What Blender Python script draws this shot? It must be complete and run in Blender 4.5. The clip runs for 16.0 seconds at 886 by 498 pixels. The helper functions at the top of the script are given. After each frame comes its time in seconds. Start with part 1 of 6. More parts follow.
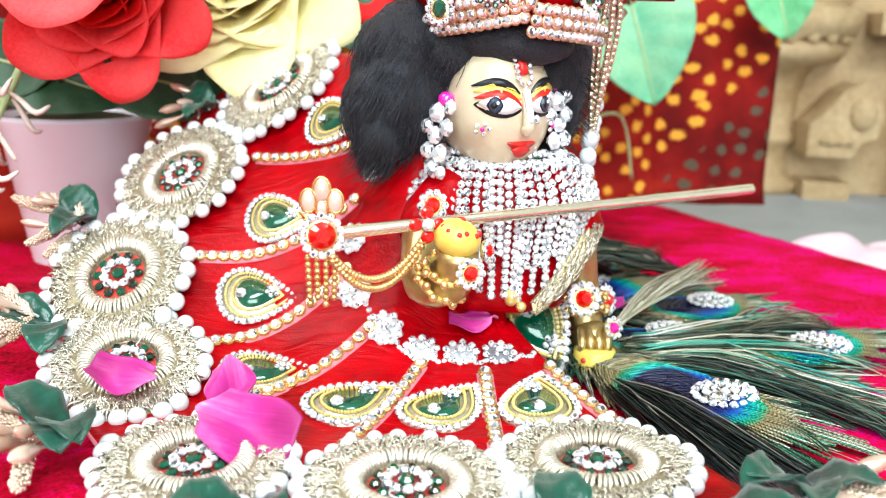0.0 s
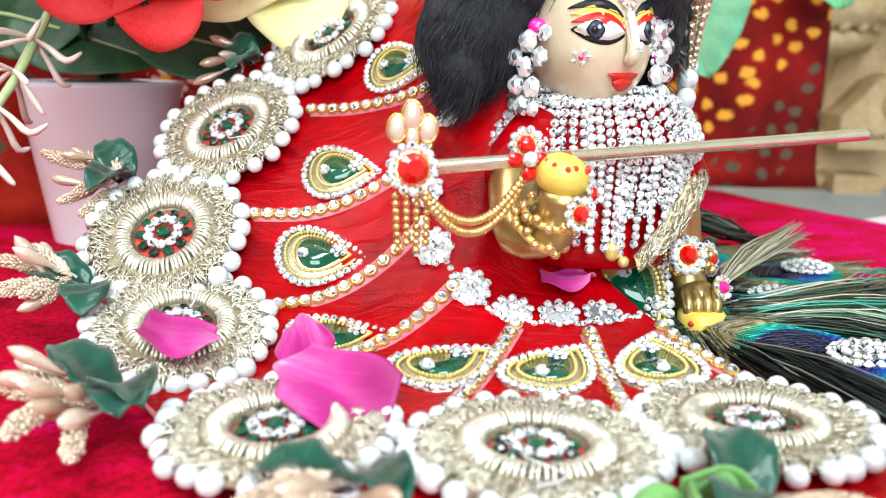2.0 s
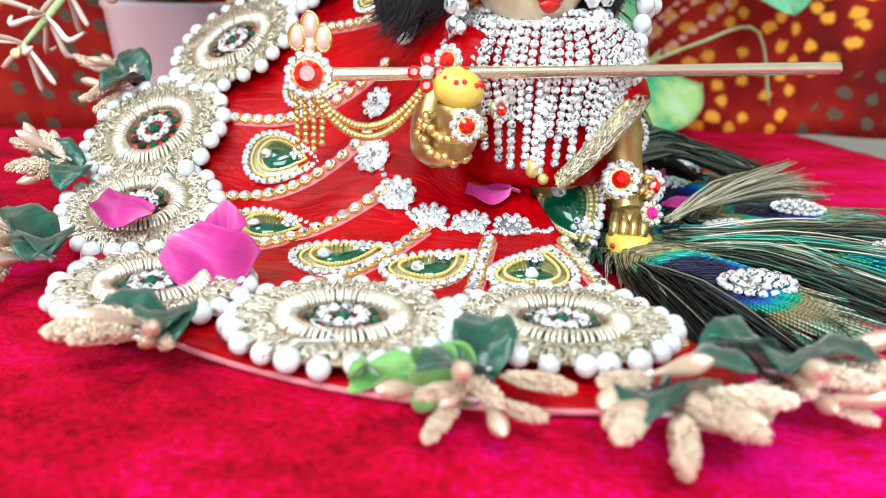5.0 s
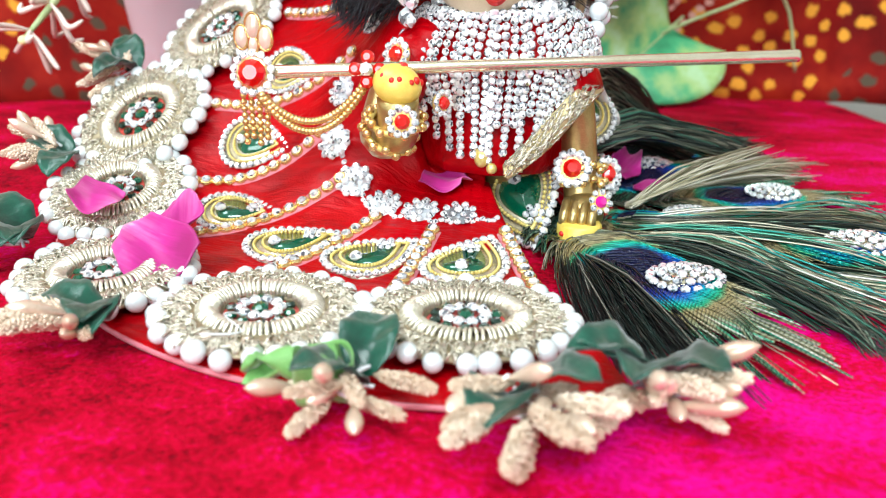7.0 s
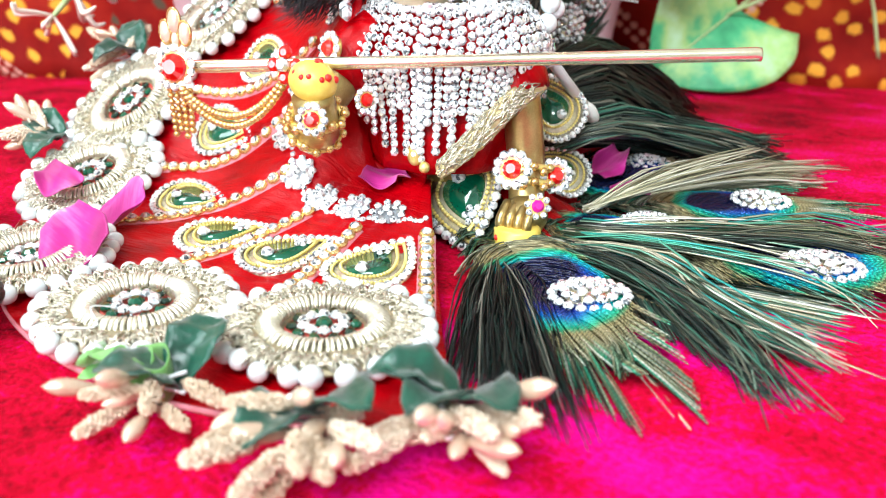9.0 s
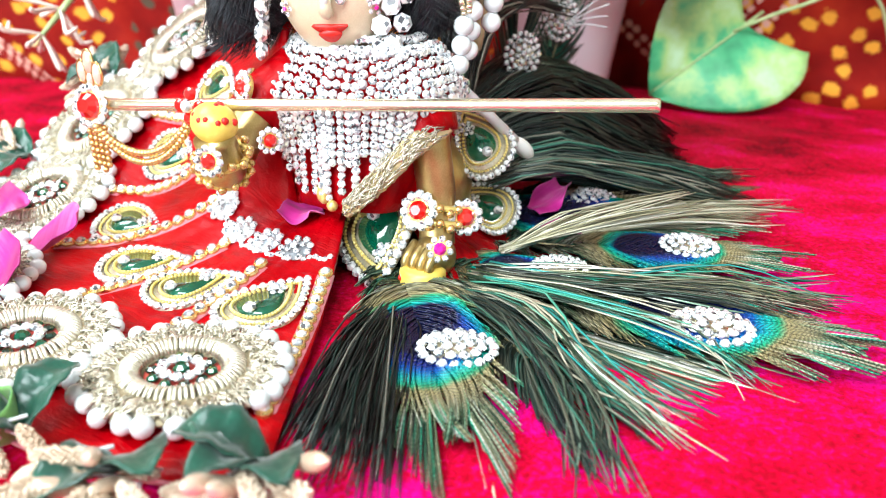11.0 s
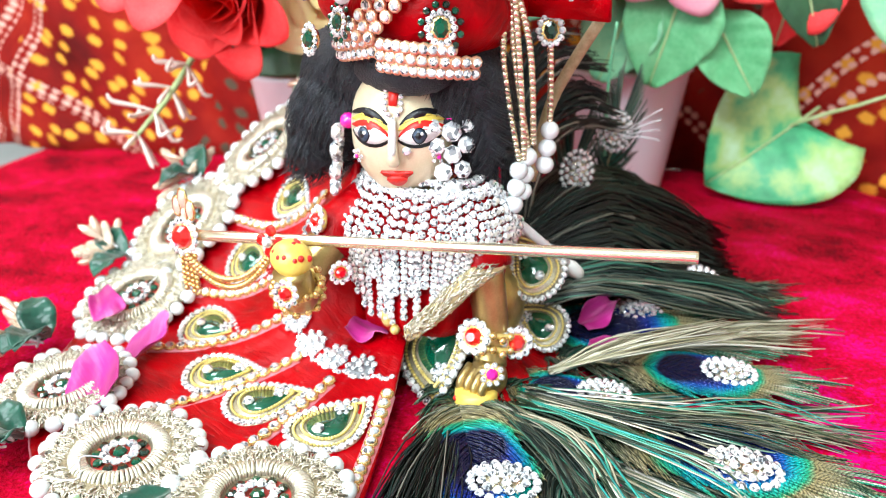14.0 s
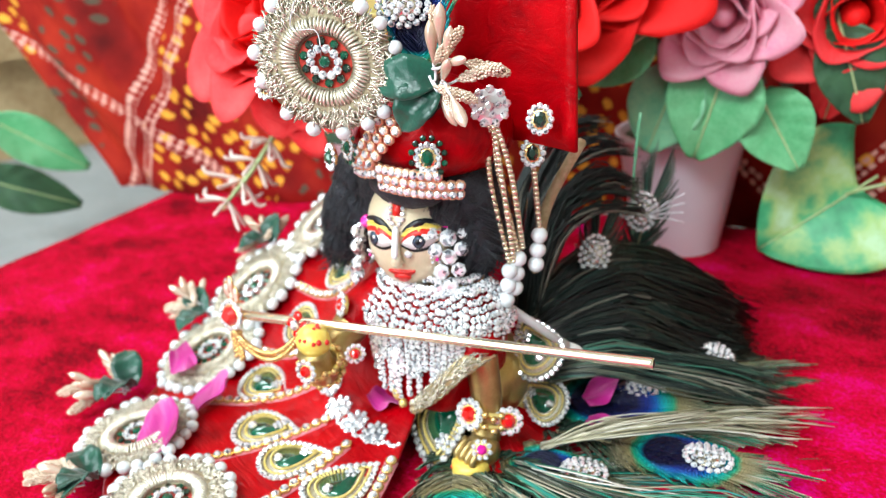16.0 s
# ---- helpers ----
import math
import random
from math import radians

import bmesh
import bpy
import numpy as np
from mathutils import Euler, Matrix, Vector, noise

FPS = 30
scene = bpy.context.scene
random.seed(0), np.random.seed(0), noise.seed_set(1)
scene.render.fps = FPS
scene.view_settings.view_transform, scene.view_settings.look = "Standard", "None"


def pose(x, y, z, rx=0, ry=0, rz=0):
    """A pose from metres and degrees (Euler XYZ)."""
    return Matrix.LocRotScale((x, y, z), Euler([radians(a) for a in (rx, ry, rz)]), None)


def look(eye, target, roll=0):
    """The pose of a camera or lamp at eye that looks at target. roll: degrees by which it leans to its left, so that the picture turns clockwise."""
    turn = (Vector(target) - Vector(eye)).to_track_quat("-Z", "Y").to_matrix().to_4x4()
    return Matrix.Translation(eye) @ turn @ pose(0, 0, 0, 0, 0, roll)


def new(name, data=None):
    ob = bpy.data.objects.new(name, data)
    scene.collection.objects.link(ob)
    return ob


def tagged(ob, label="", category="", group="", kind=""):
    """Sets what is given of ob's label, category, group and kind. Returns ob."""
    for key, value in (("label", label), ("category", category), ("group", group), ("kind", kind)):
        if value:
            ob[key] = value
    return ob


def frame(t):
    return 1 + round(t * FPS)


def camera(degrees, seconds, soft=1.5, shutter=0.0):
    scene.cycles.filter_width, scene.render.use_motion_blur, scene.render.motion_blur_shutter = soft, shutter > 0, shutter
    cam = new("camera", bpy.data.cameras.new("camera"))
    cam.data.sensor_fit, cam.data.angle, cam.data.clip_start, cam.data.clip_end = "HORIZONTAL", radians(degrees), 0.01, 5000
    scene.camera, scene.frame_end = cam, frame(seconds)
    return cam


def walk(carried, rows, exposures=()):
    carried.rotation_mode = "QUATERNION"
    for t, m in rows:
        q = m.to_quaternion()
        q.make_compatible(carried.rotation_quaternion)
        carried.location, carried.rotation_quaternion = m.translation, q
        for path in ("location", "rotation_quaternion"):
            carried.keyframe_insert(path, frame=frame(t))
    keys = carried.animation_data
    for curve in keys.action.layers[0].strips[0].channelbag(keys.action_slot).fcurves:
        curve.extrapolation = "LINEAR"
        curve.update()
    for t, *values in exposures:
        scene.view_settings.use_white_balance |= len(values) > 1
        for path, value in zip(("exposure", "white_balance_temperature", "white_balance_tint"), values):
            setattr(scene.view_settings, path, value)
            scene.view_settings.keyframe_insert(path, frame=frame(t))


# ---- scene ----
cam = camera(54.9, 16.0, soft=1.0)
METRES, EYE, TILT, LEAN, TURN = 0.4, 0.0988, -13.6, -1.5, 0.0
ROWS = [
    (0.0, 0.0, 0.0, 0.0, -0.0, -0.0, -0.0),
    (0.5, -0.0275, 0.0376, -0.0062, -0.96, 0.86, 0.92),
    (1.0, -0.0418, 0.0722, -0.0284, -1.05, 1.05, 1.51),
    (1.5, -0.0597, 0.0778, -0.0431, -0.65, 0.67, 1.24),
    (2.0, -0.0605, 0.0742, -0.0444, -0.16, 1.26, 0.76),
    (2.5, -0.0545, 0.0466, -0.051, 1.37, 1.75, 0.04),
    (3.0, -0.0218, 0.039, -0.0588, 3.33, 1.7, -0.13),
    (3.5, 0.0096, 0.0315, -0.063, 6.16, 0.88, -0.78),
    (4.0, 0.033, 0.0291, -0.0693, 8.17, -1.24, -2.23),
    (4.5, 0.0791, 0.0411, -0.0707, 10.58, -2.06, -3.06),
    (7.0, 0.2071, 0.0503, -0.0337, 17.99, -6.4, -3.71),
    (7.5, 0.2366, 0.0576, -0.0333, 19.98, -7.34, -3.67),
    (8.0, 0.264, 0.0759, -0.0298, 22.84, -8.45, -3.51),
    (8.5, 0.306, 0.1069, -0.012, 25.81, -9.1, -3.66),
    (9.0, 0.339, 0.1234, -0.0027, 28.56, -9.3, -5.15),
    (9.5, 0.3771, 0.1478, 0.0145, 29.94, -10.0, -5.87),
    (12.0, 0.4471, 0.1878, 0.0734, 37.91, -11.31, -6.12),
    (12.5, 0.4432, 0.184, 0.0953, 38.77, -11.38, -6.19),
    (13.0, 0.4419, 0.1813, 0.1228, 39.11, -10.92, -6.23),
    (13.5, 0.4462, 0.1667, 0.1392, 39.51, -10.36, -6.4),
    (14.0, 0.4596, 0.1582, 0.1331, 39.47, -10.26, -6.69),
    (14.5, 0.4778, 0.1495, 0.1469, 39.58, -10.29, -6.48),
    (15.0, 0.5109, 0.1351, 0.1629, 39.82, -9.92, -6.47),
    (15.5, 0.5616, 0.1538, 0.1888, 43.33, -10.25, -6.29),
    (16.0, 0.5847, 0.1789, 0.2349, 49.61, -11.5, -6.25),
]
walk(cam, [(t, pose(0, 0, EYE, TILT, LEAN, TURN) @ pose(METRES * x, METRES * y, METRES * z, 90 + pitch, roll, yaw)) for t, x, y, z, yaw, pitch, roll in ROWS],
     [(0.0, 0.06), (1.5, -0.12), (4.5, -0.18), (7.0, -0.1), (8.0, 0.0), (9.0, 0.22), (12.5, 0.34), (14.0, 0.26), (15.0, 0.06), (15.5, 0.0), (16.0, -0.04)])
cam.data.dof.use_dof = True
cam.data.dof.focus_distance, cam.data.dof.aperture_fstop = 0.22, 16.0

# ---- light: a daylight-white room with three added lamps, two overhead and one frontal ----
world = bpy.data.worlds.new("room_air")
scene.world = world
world.use_nodes = True
world.node_tree.nodes["Background"].inputs[0].default_value = (0.8, 0.88, 1.0, 1)
world.node_tree.nodes["Background"].inputs[1].default_value = 0.2
scene.view_settings.exposure = 0.0


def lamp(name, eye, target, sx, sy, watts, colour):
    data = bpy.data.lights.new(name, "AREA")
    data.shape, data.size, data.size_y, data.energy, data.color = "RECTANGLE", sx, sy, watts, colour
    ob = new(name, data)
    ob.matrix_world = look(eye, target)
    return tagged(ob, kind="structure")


# two added overhead lamps; the second fills the left side
lamp("added_overhead_light", (0.3, -0.75, 1.2), (0.0, 0.25, 0.0), 1.0, 0.4, 26, (0.86, 0.96, 1.0))
lamp("added_overhead_light", (-0.75, 0.0, 1.3), (0.0, 0.25, 0.0), 0.6, 0.6, 13, (0.84, 0.95, 1.0))
# added frontal lamp behind the camera, in the south wall's opening
lamp("added_front_light", (-0.1, -2.23, 0.75), (-0.1, 0.0, 0.6), 1.7, 1.1, 54, (0.85, 0.96, 1.0))


# ---- materials ----
def nodes_of(name):
    m = bpy.data.materials.new(name)
    m.use_nodes = True
    nt = m.node_tree
    return m, nt, nt.nodes["Principled BSDF"]


def noise_node(nt, scale, detail=3.0, coord="Object", rough=0.55):
    tc = nt.nodes.new("ShaderNodeTexCoord")
    n = nt.nodes.new("ShaderNodeTexNoise")
    n.inputs["Scale"].default_value, n.inputs["Detail"].default_value, n.inputs["Roughness"].default_value = scale, detail, rough
    nt.links.new(tc.outputs[coord], n.inputs["Vector"])
    return n


def ramp(nt, source, stops, mode="LINEAR"):
    r = nt.nodes.new("ShaderNodeValToRGB")
    r.color_ramp.interpolation = mode
    while len(r.color_ramp.elements) < len(stops):
        r.color_ramp.elements.new(0.5)
    for e, (p, c) in zip(r.color_ramp.elements, stops):
        e.position, e.color = p, (*c, 1)
    nt.links.new(source, r.inputs[0])
    return r.outputs[0]


def mathn(nt, op, a, b=None, clamp=False):
    n = nt.nodes.new("ShaderNodeMath")
    n.operation, n.use_clamp = op, clamp
    for i, v in enumerate((a, b)):
        if v is None:
            continue
        if isinstance(v, (int, float)):
            n.inputs[i].default_value = v
        else:
            nt.links.new(v, n.inputs[i])
    return n.outputs[0]


def mixc(nt, fac, a, b):
    n = nt.nodes.new("ShaderNodeMix")
    n.data_type = "RGBA"
    for sock, v in ((n.inputs[0], fac), (n.inputs[6], a), (n.inputs[7], b)):
        if isinstance(v, (int, float)):
            sock.default_value = v
        elif isinstance(v, tuple):
            sock.default_value = (*v, 1)
        else:
            nt.links.new(v, sock)
    return n.outputs[2]


def add_bump(nt, bsdf, height, strength, distance):
    b = nt.nodes.new("ShaderNodeBump")
    b.inputs["Strength"].default_value, b.inputs["Distance"].default_value = strength, distance
    nt.links.new(height, b.inputs["Height"])
    nt.links.new(b.outputs[0], bsdf.inputs["Normal"])


def mat(name, lo, hi, rough=0.5, metal=0.0, scale=300.0, bump=0.2, dist=0.0004, fine=2200.0, coat=0.0, sheen=0.0, vary=0.0, spec=0.5):
    """A two-tone surface: broad blotches between lo and hi, and a fine grain that also gives relief."""
    m, nt, p = nodes_of(name)
    broad, grain = noise_node(nt, scale), noise_node(nt, fine, 2.0)
    both = mathn(nt, "ADD", mathn(nt, "MULTIPLY", broad.outputs[0], 0.7), mathn(nt, "MULTIPLY", grain.outputs[0], 0.3))
    if vary:
        info = nt.nodes.new("ShaderNodeObjectInfo")
        both = mathn(nt, "ADD", both, mathn(nt, "MULTIPLY", mathn(nt, "SUBTRACT", info.outputs["Random"], 0.5), vary))
    nt.links.new(ramp(nt, both, [(0.3, lo), (0.7, hi)]), p.inputs["Base Color"])
    p.inputs["Roughness"].default_value, p.inputs["Metallic"].default_value = rough, metal
    p.inputs["Specular IOR Level"].default_value = spec
    p.inputs["Coat Weight"].default_value, p.inputs["Sheen Weight"].default_value = coat, sheen
    if bump:
        add_bump(nt, p, grain.outputs[0], bump, dist)
    return m


def satin_mat():
    """Red satin: soft creases shaded in the colour, fine weave across the sheen, and faint darker blotches."""
    m, nt, p = nodes_of("red_satin")
    broad, weave = noise_node(nt, 55, 4), noise_node(nt, 1500, 2)
    tc, mp = nt.nodes.new("ShaderNodeTexCoord"), nt.nodes.new("ShaderNodeMapping")
    mp.inputs["Rotation"].default_value, mp.inputs["Scale"].default_value = (0, 0, 0.6), (60, 260, 120)
    nt.links.new(tc.outputs["Object"], mp.inputs[0])
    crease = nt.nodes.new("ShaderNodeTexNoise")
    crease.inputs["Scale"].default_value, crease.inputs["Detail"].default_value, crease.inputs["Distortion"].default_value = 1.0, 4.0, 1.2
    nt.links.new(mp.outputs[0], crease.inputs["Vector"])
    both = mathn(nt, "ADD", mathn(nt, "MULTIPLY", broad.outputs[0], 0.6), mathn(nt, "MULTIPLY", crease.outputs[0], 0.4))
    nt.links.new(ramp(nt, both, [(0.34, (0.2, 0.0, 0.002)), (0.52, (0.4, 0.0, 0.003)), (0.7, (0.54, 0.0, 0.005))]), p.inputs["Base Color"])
    p.inputs["Roughness"].default_value, p.inputs["Specular IOR Level"].default_value = 0.3, 0.12
    add_bump(nt, p, mathn(nt, "ADD", mathn(nt, "MULTIPLY", crease.outputs[0], 2.0), mathn(nt, "MULTIPLY", weave.outputs[0], 0.35)), 0.55, 0.0007)
    return m


BRASS = mat("aged_brass", (0.36, 0.24, 0.08), (0.62, 0.46, 0.2), 0.3, 0.85, 120, 0.15, vary=0.1)
BRASS_PALE = mat("polished_pale_brass", (0.8, 0.71, 0.5), (0.94, 0.86, 0.67), 0.2, 0.85, 150, 0.1)
GOLD = mat("gold_bead", (0.7, 0.45, 0.16), (0.9, 0.65, 0.3), 0.25, 0.85, 500, 0.1, vary=0.3)
GOLD_YELLOW = mat("yellow_gold_cord", (0.72, 0.55, 0.14), (0.92, 0.78, 0.32), 0.34, 0.55, 500, 0.3, vary=0.2)
GOLD_TISSUE = mat("gold_tissue", (0.55, 0.43, 0.2), (0.84, 0.72, 0.45), 0.34, 0.6, 700, 0.5)
# darker copy of the gold thread: shade under the lace, put into colour
ZARI_SHADE = mat("shaded_gold_net", (0.2, 0.16, 0.09), (0.44, 0.37, 0.24), 0.45, 0.5, 900, 0.4)
ZARI = mat("pale_gold_thread", (0.46, 0.4, 0.28), (0.92, 0.87, 0.75), 0.26, 0.65, 900, 0.3, vary=0.15)
ZARI_BRIGHT = mat("bright_pale_gold_cord", (0.64, 0.58, 0.43), (0.94, 0.9, 0.79), 0.24, 0.62, 900, 0.3, vary=0.1)
ROSE_GOLD = mat("rose_gold_bead", (0.62, 0.34, 0.2), (0.86, 0.55, 0.36), 0.28, 0.75, 500, 0.1, vary=0.2)
BUD = mat("champagne_pearl_bud", (0.62, 0.44, 0.32), (0.88, 0.72, 0.58), 0.2, 0.35, 160, 0.15, coat=0.4, vary=0.35)
BUD_GRAIN = mat("champagne_grain_bud", (0.55, 0.4, 0.28), (0.88, 0.74, 0.6), 0.26, 0.3, 500, 0.2, vary=0.3)
PEARL = mat("white_pearl", (0.6, 0.64, 0.65), (0.8, 0.84, 0.86), 0.12, 0.0, 140, 0.03, coat=1.0, vary=0.25)
GREEN_GEM = mat("emerald_glass", (0.0, 0.05, 0.025), (0.002, 0.13, 0.065), 0.08, 0.15, 200, 0.0, coat=1.0)
DARK_GEM = mat("black_green_glass", (0.004, 0.012, 0.008), (0.01, 0.05, 0.03), 0.1, 0.1, 200, 0.0, coat=1.0)
RED_GEM = mat("ruby_glass", (0.55, 0.0, 0.0), (0.85, 0.01, 0.005), 0.1, 0.05, 200, 0.0, coat=1.0)
PINK_GEM = mat("pink_glass", (0.7, 0.0, 0.22), (0.9, 0.02, 0.4), 0.12, 0.05, 200, 0.0, coat=1.0)
SATIN_RED = satin_mat()
RED_FELT = mat("red_felt", (0.4, 0.02, 0.012), (0.7, 0.06, 0.03), 0.8, 0.0, 300, 0.4, sheen=0.3)
GREEN_SATIN = mat("bottle_green_satin", (0.0, 0.022, 0.013), (0.002, 0.095, 0.055), 0.28, 0.0, 110, 0.25, 0.0004, 1200, sheen=0.3, vary=0.25)
GREEN_LIGHT = mat("light_green_organza", (0.1, 0.3, 0.06), (0.25, 0.52, 0.16), 0.5, 0.0, 120, 0.2, sheen=0.3)
RIBBON_PINK = mat("dusty_pink_ribbon", (0.55, 0.12, 0.16), (0.8, 0.28, 0.33), 0.45, 0.0, 200, 0.3, sheen=0.2)
BLACK_HAIR = mat("black_doll_hair", (0.0015, 0.002, 0.004), (0.008, 0.011, 0.02), 0.6, 0.0, 200, 0.8, 0.0008, 1600, sheen=0.06)


def petal_mat():
    """Magenta blade, paler towards the broad end, with fine veins along it."""
    m, nt, p = nodes_of("magenta_rose_petal")
    tc, sep = nt.nodes.new("ShaderNodeTexCoord"), nt.nodes.new("ShaderNodeSeparateXYZ")
    nt.links.new(tc.outputs["Generated"], sep.inputs[0])
    mp = nt.nodes.new("ShaderNodeMapping")
    mp.inputs["Scale"].default_value = (60, 900, 60)
    nt.links.new(tc.outputs["Object"], mp.inputs[0])
    vein = nt.nodes.new("ShaderNodeTexNoise")
    vein.inputs["Scale"].default_value, vein.inputs["Detail"].default_value = 1.0, 3.0
    nt.links.new(mp.outputs[0], vein.inputs["Vector"])
    broad = noise_node(nt, 110)
    v = mathn(nt, "ADD", mathn(nt, "MULTIPLY", sep.outputs[0], 0.75), mathn(nt, "MULTIPLY", mathn(nt, "SUBTRACT", vein.outputs[0], 0.5), 0.5))
    v = mathn(nt, "ADD", v, mathn(nt, "MULTIPLY", mathn(nt, "SUBTRACT", broad.outputs[0], 0.5), 0.6))
    nt.links.new(ramp(nt, v, [(0.05, (0.33, 0.0, 0.13)), (0.45, (0.5, 0.01, 0.23)), (0.75, (0.64, 0.1, 0.34)), (0.95, (0.8, 0.4, 0.53))]), p.inputs["Base Color"])
    p.inputs["Roughness"].default_value = 0.5
    p.inputs["Sheen Weight"].default_value = 0.15
    add_bump(nt, p, vein.outputs[0], 0.4, 0.0004)
    return m


PETAL = petal_mat()
WHITE_PAINT = mat("white_paint", (0.76, 0.76, 0.73), (0.86, 0.86, 0.83), 0.5, 0.0, 8, 0.1, 0.001, 120)
YELLOW_PAINT = mat("yellow_enamel", (0.8, 0.56, 0.08), (0.92, 0.7, 0.16), 0.35, 0.1, 200, 0.1)
RED_PAINT = mat("red_enamel", (0.6, 0.01, 0.005), (0.78, 0.03, 0.02), 0.35, 0.0, 300, 0.05)
BLACK_PAINT = mat("black_enamel", (0.004, 0.004, 0.006), (0.012, 0.012, 0.016), 0.4, 0.0, 300, 0.05)
EYE_WHITE = mat("white_enamel", (0.8, 0.8, 0.78), (0.9, 0.9, 0.9), 0.3, 0.0, 300, 0.0)
EYE_GREY = mat("slate_enamel", (0.03, 0.05, 0.09), (0.07, 0.11, 0.17), 0.3, 0.0, 300, 0.0)
FACE_CLAY = mat("pale_gilt_face", (0.6, 0.5, 0.32), (0.76, 0.66, 0.48), 0.36, 0.15, 70, 0.1, coat=0.2)
WHITE_STEM = mat("white_plastic", (0.74, 0.76, 0.78), (0.85, 0.87, 0.9), 0.4, 0.0, 300, 0.1)
LILAC = mat("lilac_white_glaze", (0.82, 0.79, 0.87), (0.88, 0.85, 0.92), 0.35, 0.0, 25, 0.05, coat=0.2)
ROSE_RED = mat("red_cloth_petal", (0.66, 0.002, 0.003), (0.93, 0.02, 0.018), 0.65, 0.0, 40, 0.2, 0.0006, 900, spec=0.2)
ROSE_CORAL = mat("coral_cloth_petal", (0.8, 0.012, 0.02), (0.94, 0.1, 0.1), 0.65, 0.0, 40, 0.2, 0.0006, 900, spec=0.2)
ROSE_PALE = mat("pale_pink_cotton", (0.6, 0.42, 0.46), (0.75, 0.58, 0.6), 0.8, 0.0, 30, 0.3, 0.0008, 400)
ROSE_YELLOW = mat("pale_yellow_cloth_petal", (0.84, 0.76, 0.3), (0.95, 0.9, 0.56), 0.65, 0.0, 35, 0.2, 0.0006, 900, spec=0.2)
ROSE_PINK = mat("pink_cloth_petal", (0.85, 0.26, 0.4), (0.95, 0.55, 0.62), 0.65, 0.0, 40, 0.2, 0.0006, 900, spec=0.2)
LEAF_DARK = mat("dark_cloth_leaf", (0.01, 0.05, 0.02), (0.04, 0.12, 0.05), 0.5, 0.0, 60, 0.3, 0.0006, 500)
LEAF_MID = mat("green_cloth_leaf", (0.05, 0.34, 0.12), (0.2, 0.58, 0.28), 0.5, 0.0, 40, 0.3, 0.0006, 500)
LEAF_MINT = mat("mint_cloth_leaf", (0.08, 0.42, 0.24), (0.3, 0.62, 0.34), 0.5, 0.0, 45, 0.3, 0.0006, 500)
STEM = mat("pale_green_stem", (0.3, 0.44, 0.16), (0.52, 0.62, 0.34), 0.5, 0.0, 200, 0.2)
BLOSSOM = mat("cream_pink_blossom", (0.74, 0.6, 0.52), (0.86, 0.78, 0.7), 0.55, 0.0, 150, 0.1)
QUILL = mat("straw_quill", (0.32, 0.24, 0.11), (0.6, 0.5, 0.3), 0.5, 0.0, 300, 0.3)
GREY_STONE = mat("grey_terrazzo", (0.26, 0.29, 0.3), (0.4, 0.43, 0.44), 0.45, 0.0, 12, 0.1, 0.001, 180)
SANDSTONE = mat("honey_sandstone", (0.28, 0.16, 0.06), (0.62, 0.46, 0.26), 0.65, 0.0, 14, 0.4, 0.002, 160)
WOOD = mat("dark_table_wood", (0.06, 0.03, 0.015), (0.14, 0.075, 0.04), 0.45, 0.0, 20, 0.3, 0.001, 200)


def velvet():
    """Crushed velvet: the pile lies two ways; its crimson and magenta sheen is painted into the colour."""
    m, nt, p = nodes_of("crushed_red_velvet")
    tc = nt.nodes.new("ShaderNodeTexCoord")
    sep = nt.nodes.new("ShaderNodeSeparateXYZ")
    nt.links.new(tc.outputs["Object"], sep.inputs[0])
    mp = nt.nodes.new("ShaderNodeMapping")
    mp.inputs["Rotation"].default_value, mp.inputs["Scale"].default_value = (0, 0, 0.35), (0.8, 1.25, 1)
    nt.links.new(tc.outputs["Object"], mp.inputs[0])
    n1 = nt.nodes.new("ShaderNodeTexNoise")
    n1.inputs["Scale"].default_value, n1.inputs["Detail"].default_value, n1.inputs["Roughness"].default_value = 34, 7, 0.66
    nt.links.new(mp.outputs[0], n1.inputs["Vector"])
    n2 = noise_node(nt, 750, 4)
    # the pile is brushed towards one side of the table: more magenta sheen painted there
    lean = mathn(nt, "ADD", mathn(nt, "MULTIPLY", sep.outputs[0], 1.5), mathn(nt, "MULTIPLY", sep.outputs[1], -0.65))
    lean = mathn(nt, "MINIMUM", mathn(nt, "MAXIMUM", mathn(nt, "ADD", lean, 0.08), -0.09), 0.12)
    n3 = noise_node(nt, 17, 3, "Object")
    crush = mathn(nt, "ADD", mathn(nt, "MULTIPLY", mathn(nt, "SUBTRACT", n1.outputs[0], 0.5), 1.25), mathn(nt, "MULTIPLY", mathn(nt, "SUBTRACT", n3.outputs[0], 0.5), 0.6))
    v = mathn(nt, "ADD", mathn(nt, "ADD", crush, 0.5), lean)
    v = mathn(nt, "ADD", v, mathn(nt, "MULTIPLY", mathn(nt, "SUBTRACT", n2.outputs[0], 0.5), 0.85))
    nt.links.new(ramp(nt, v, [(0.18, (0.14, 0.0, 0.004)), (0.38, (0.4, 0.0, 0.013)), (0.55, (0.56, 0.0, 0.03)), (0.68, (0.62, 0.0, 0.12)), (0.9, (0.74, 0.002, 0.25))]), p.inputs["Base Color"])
    p.inputs["Roughness"].default_value = 0.8
    p.inputs["Specular IOR Level"].default_value = 0.06
    p.inputs["Sheen Weight"].default_value, p.inputs["Sheen Roughness"].default_value = 0.04, 0.4
    p.inputs["Sheen Tint"].default_value = (1.0, 0.15, 0.5, 1)
    add_bump(nt, p, mathn(nt, "ADD", mathn(nt, "MULTIPLY", n1.outputs[0], 3.0), n2.outputs[0]), 0.8, 0.0008)
    return m


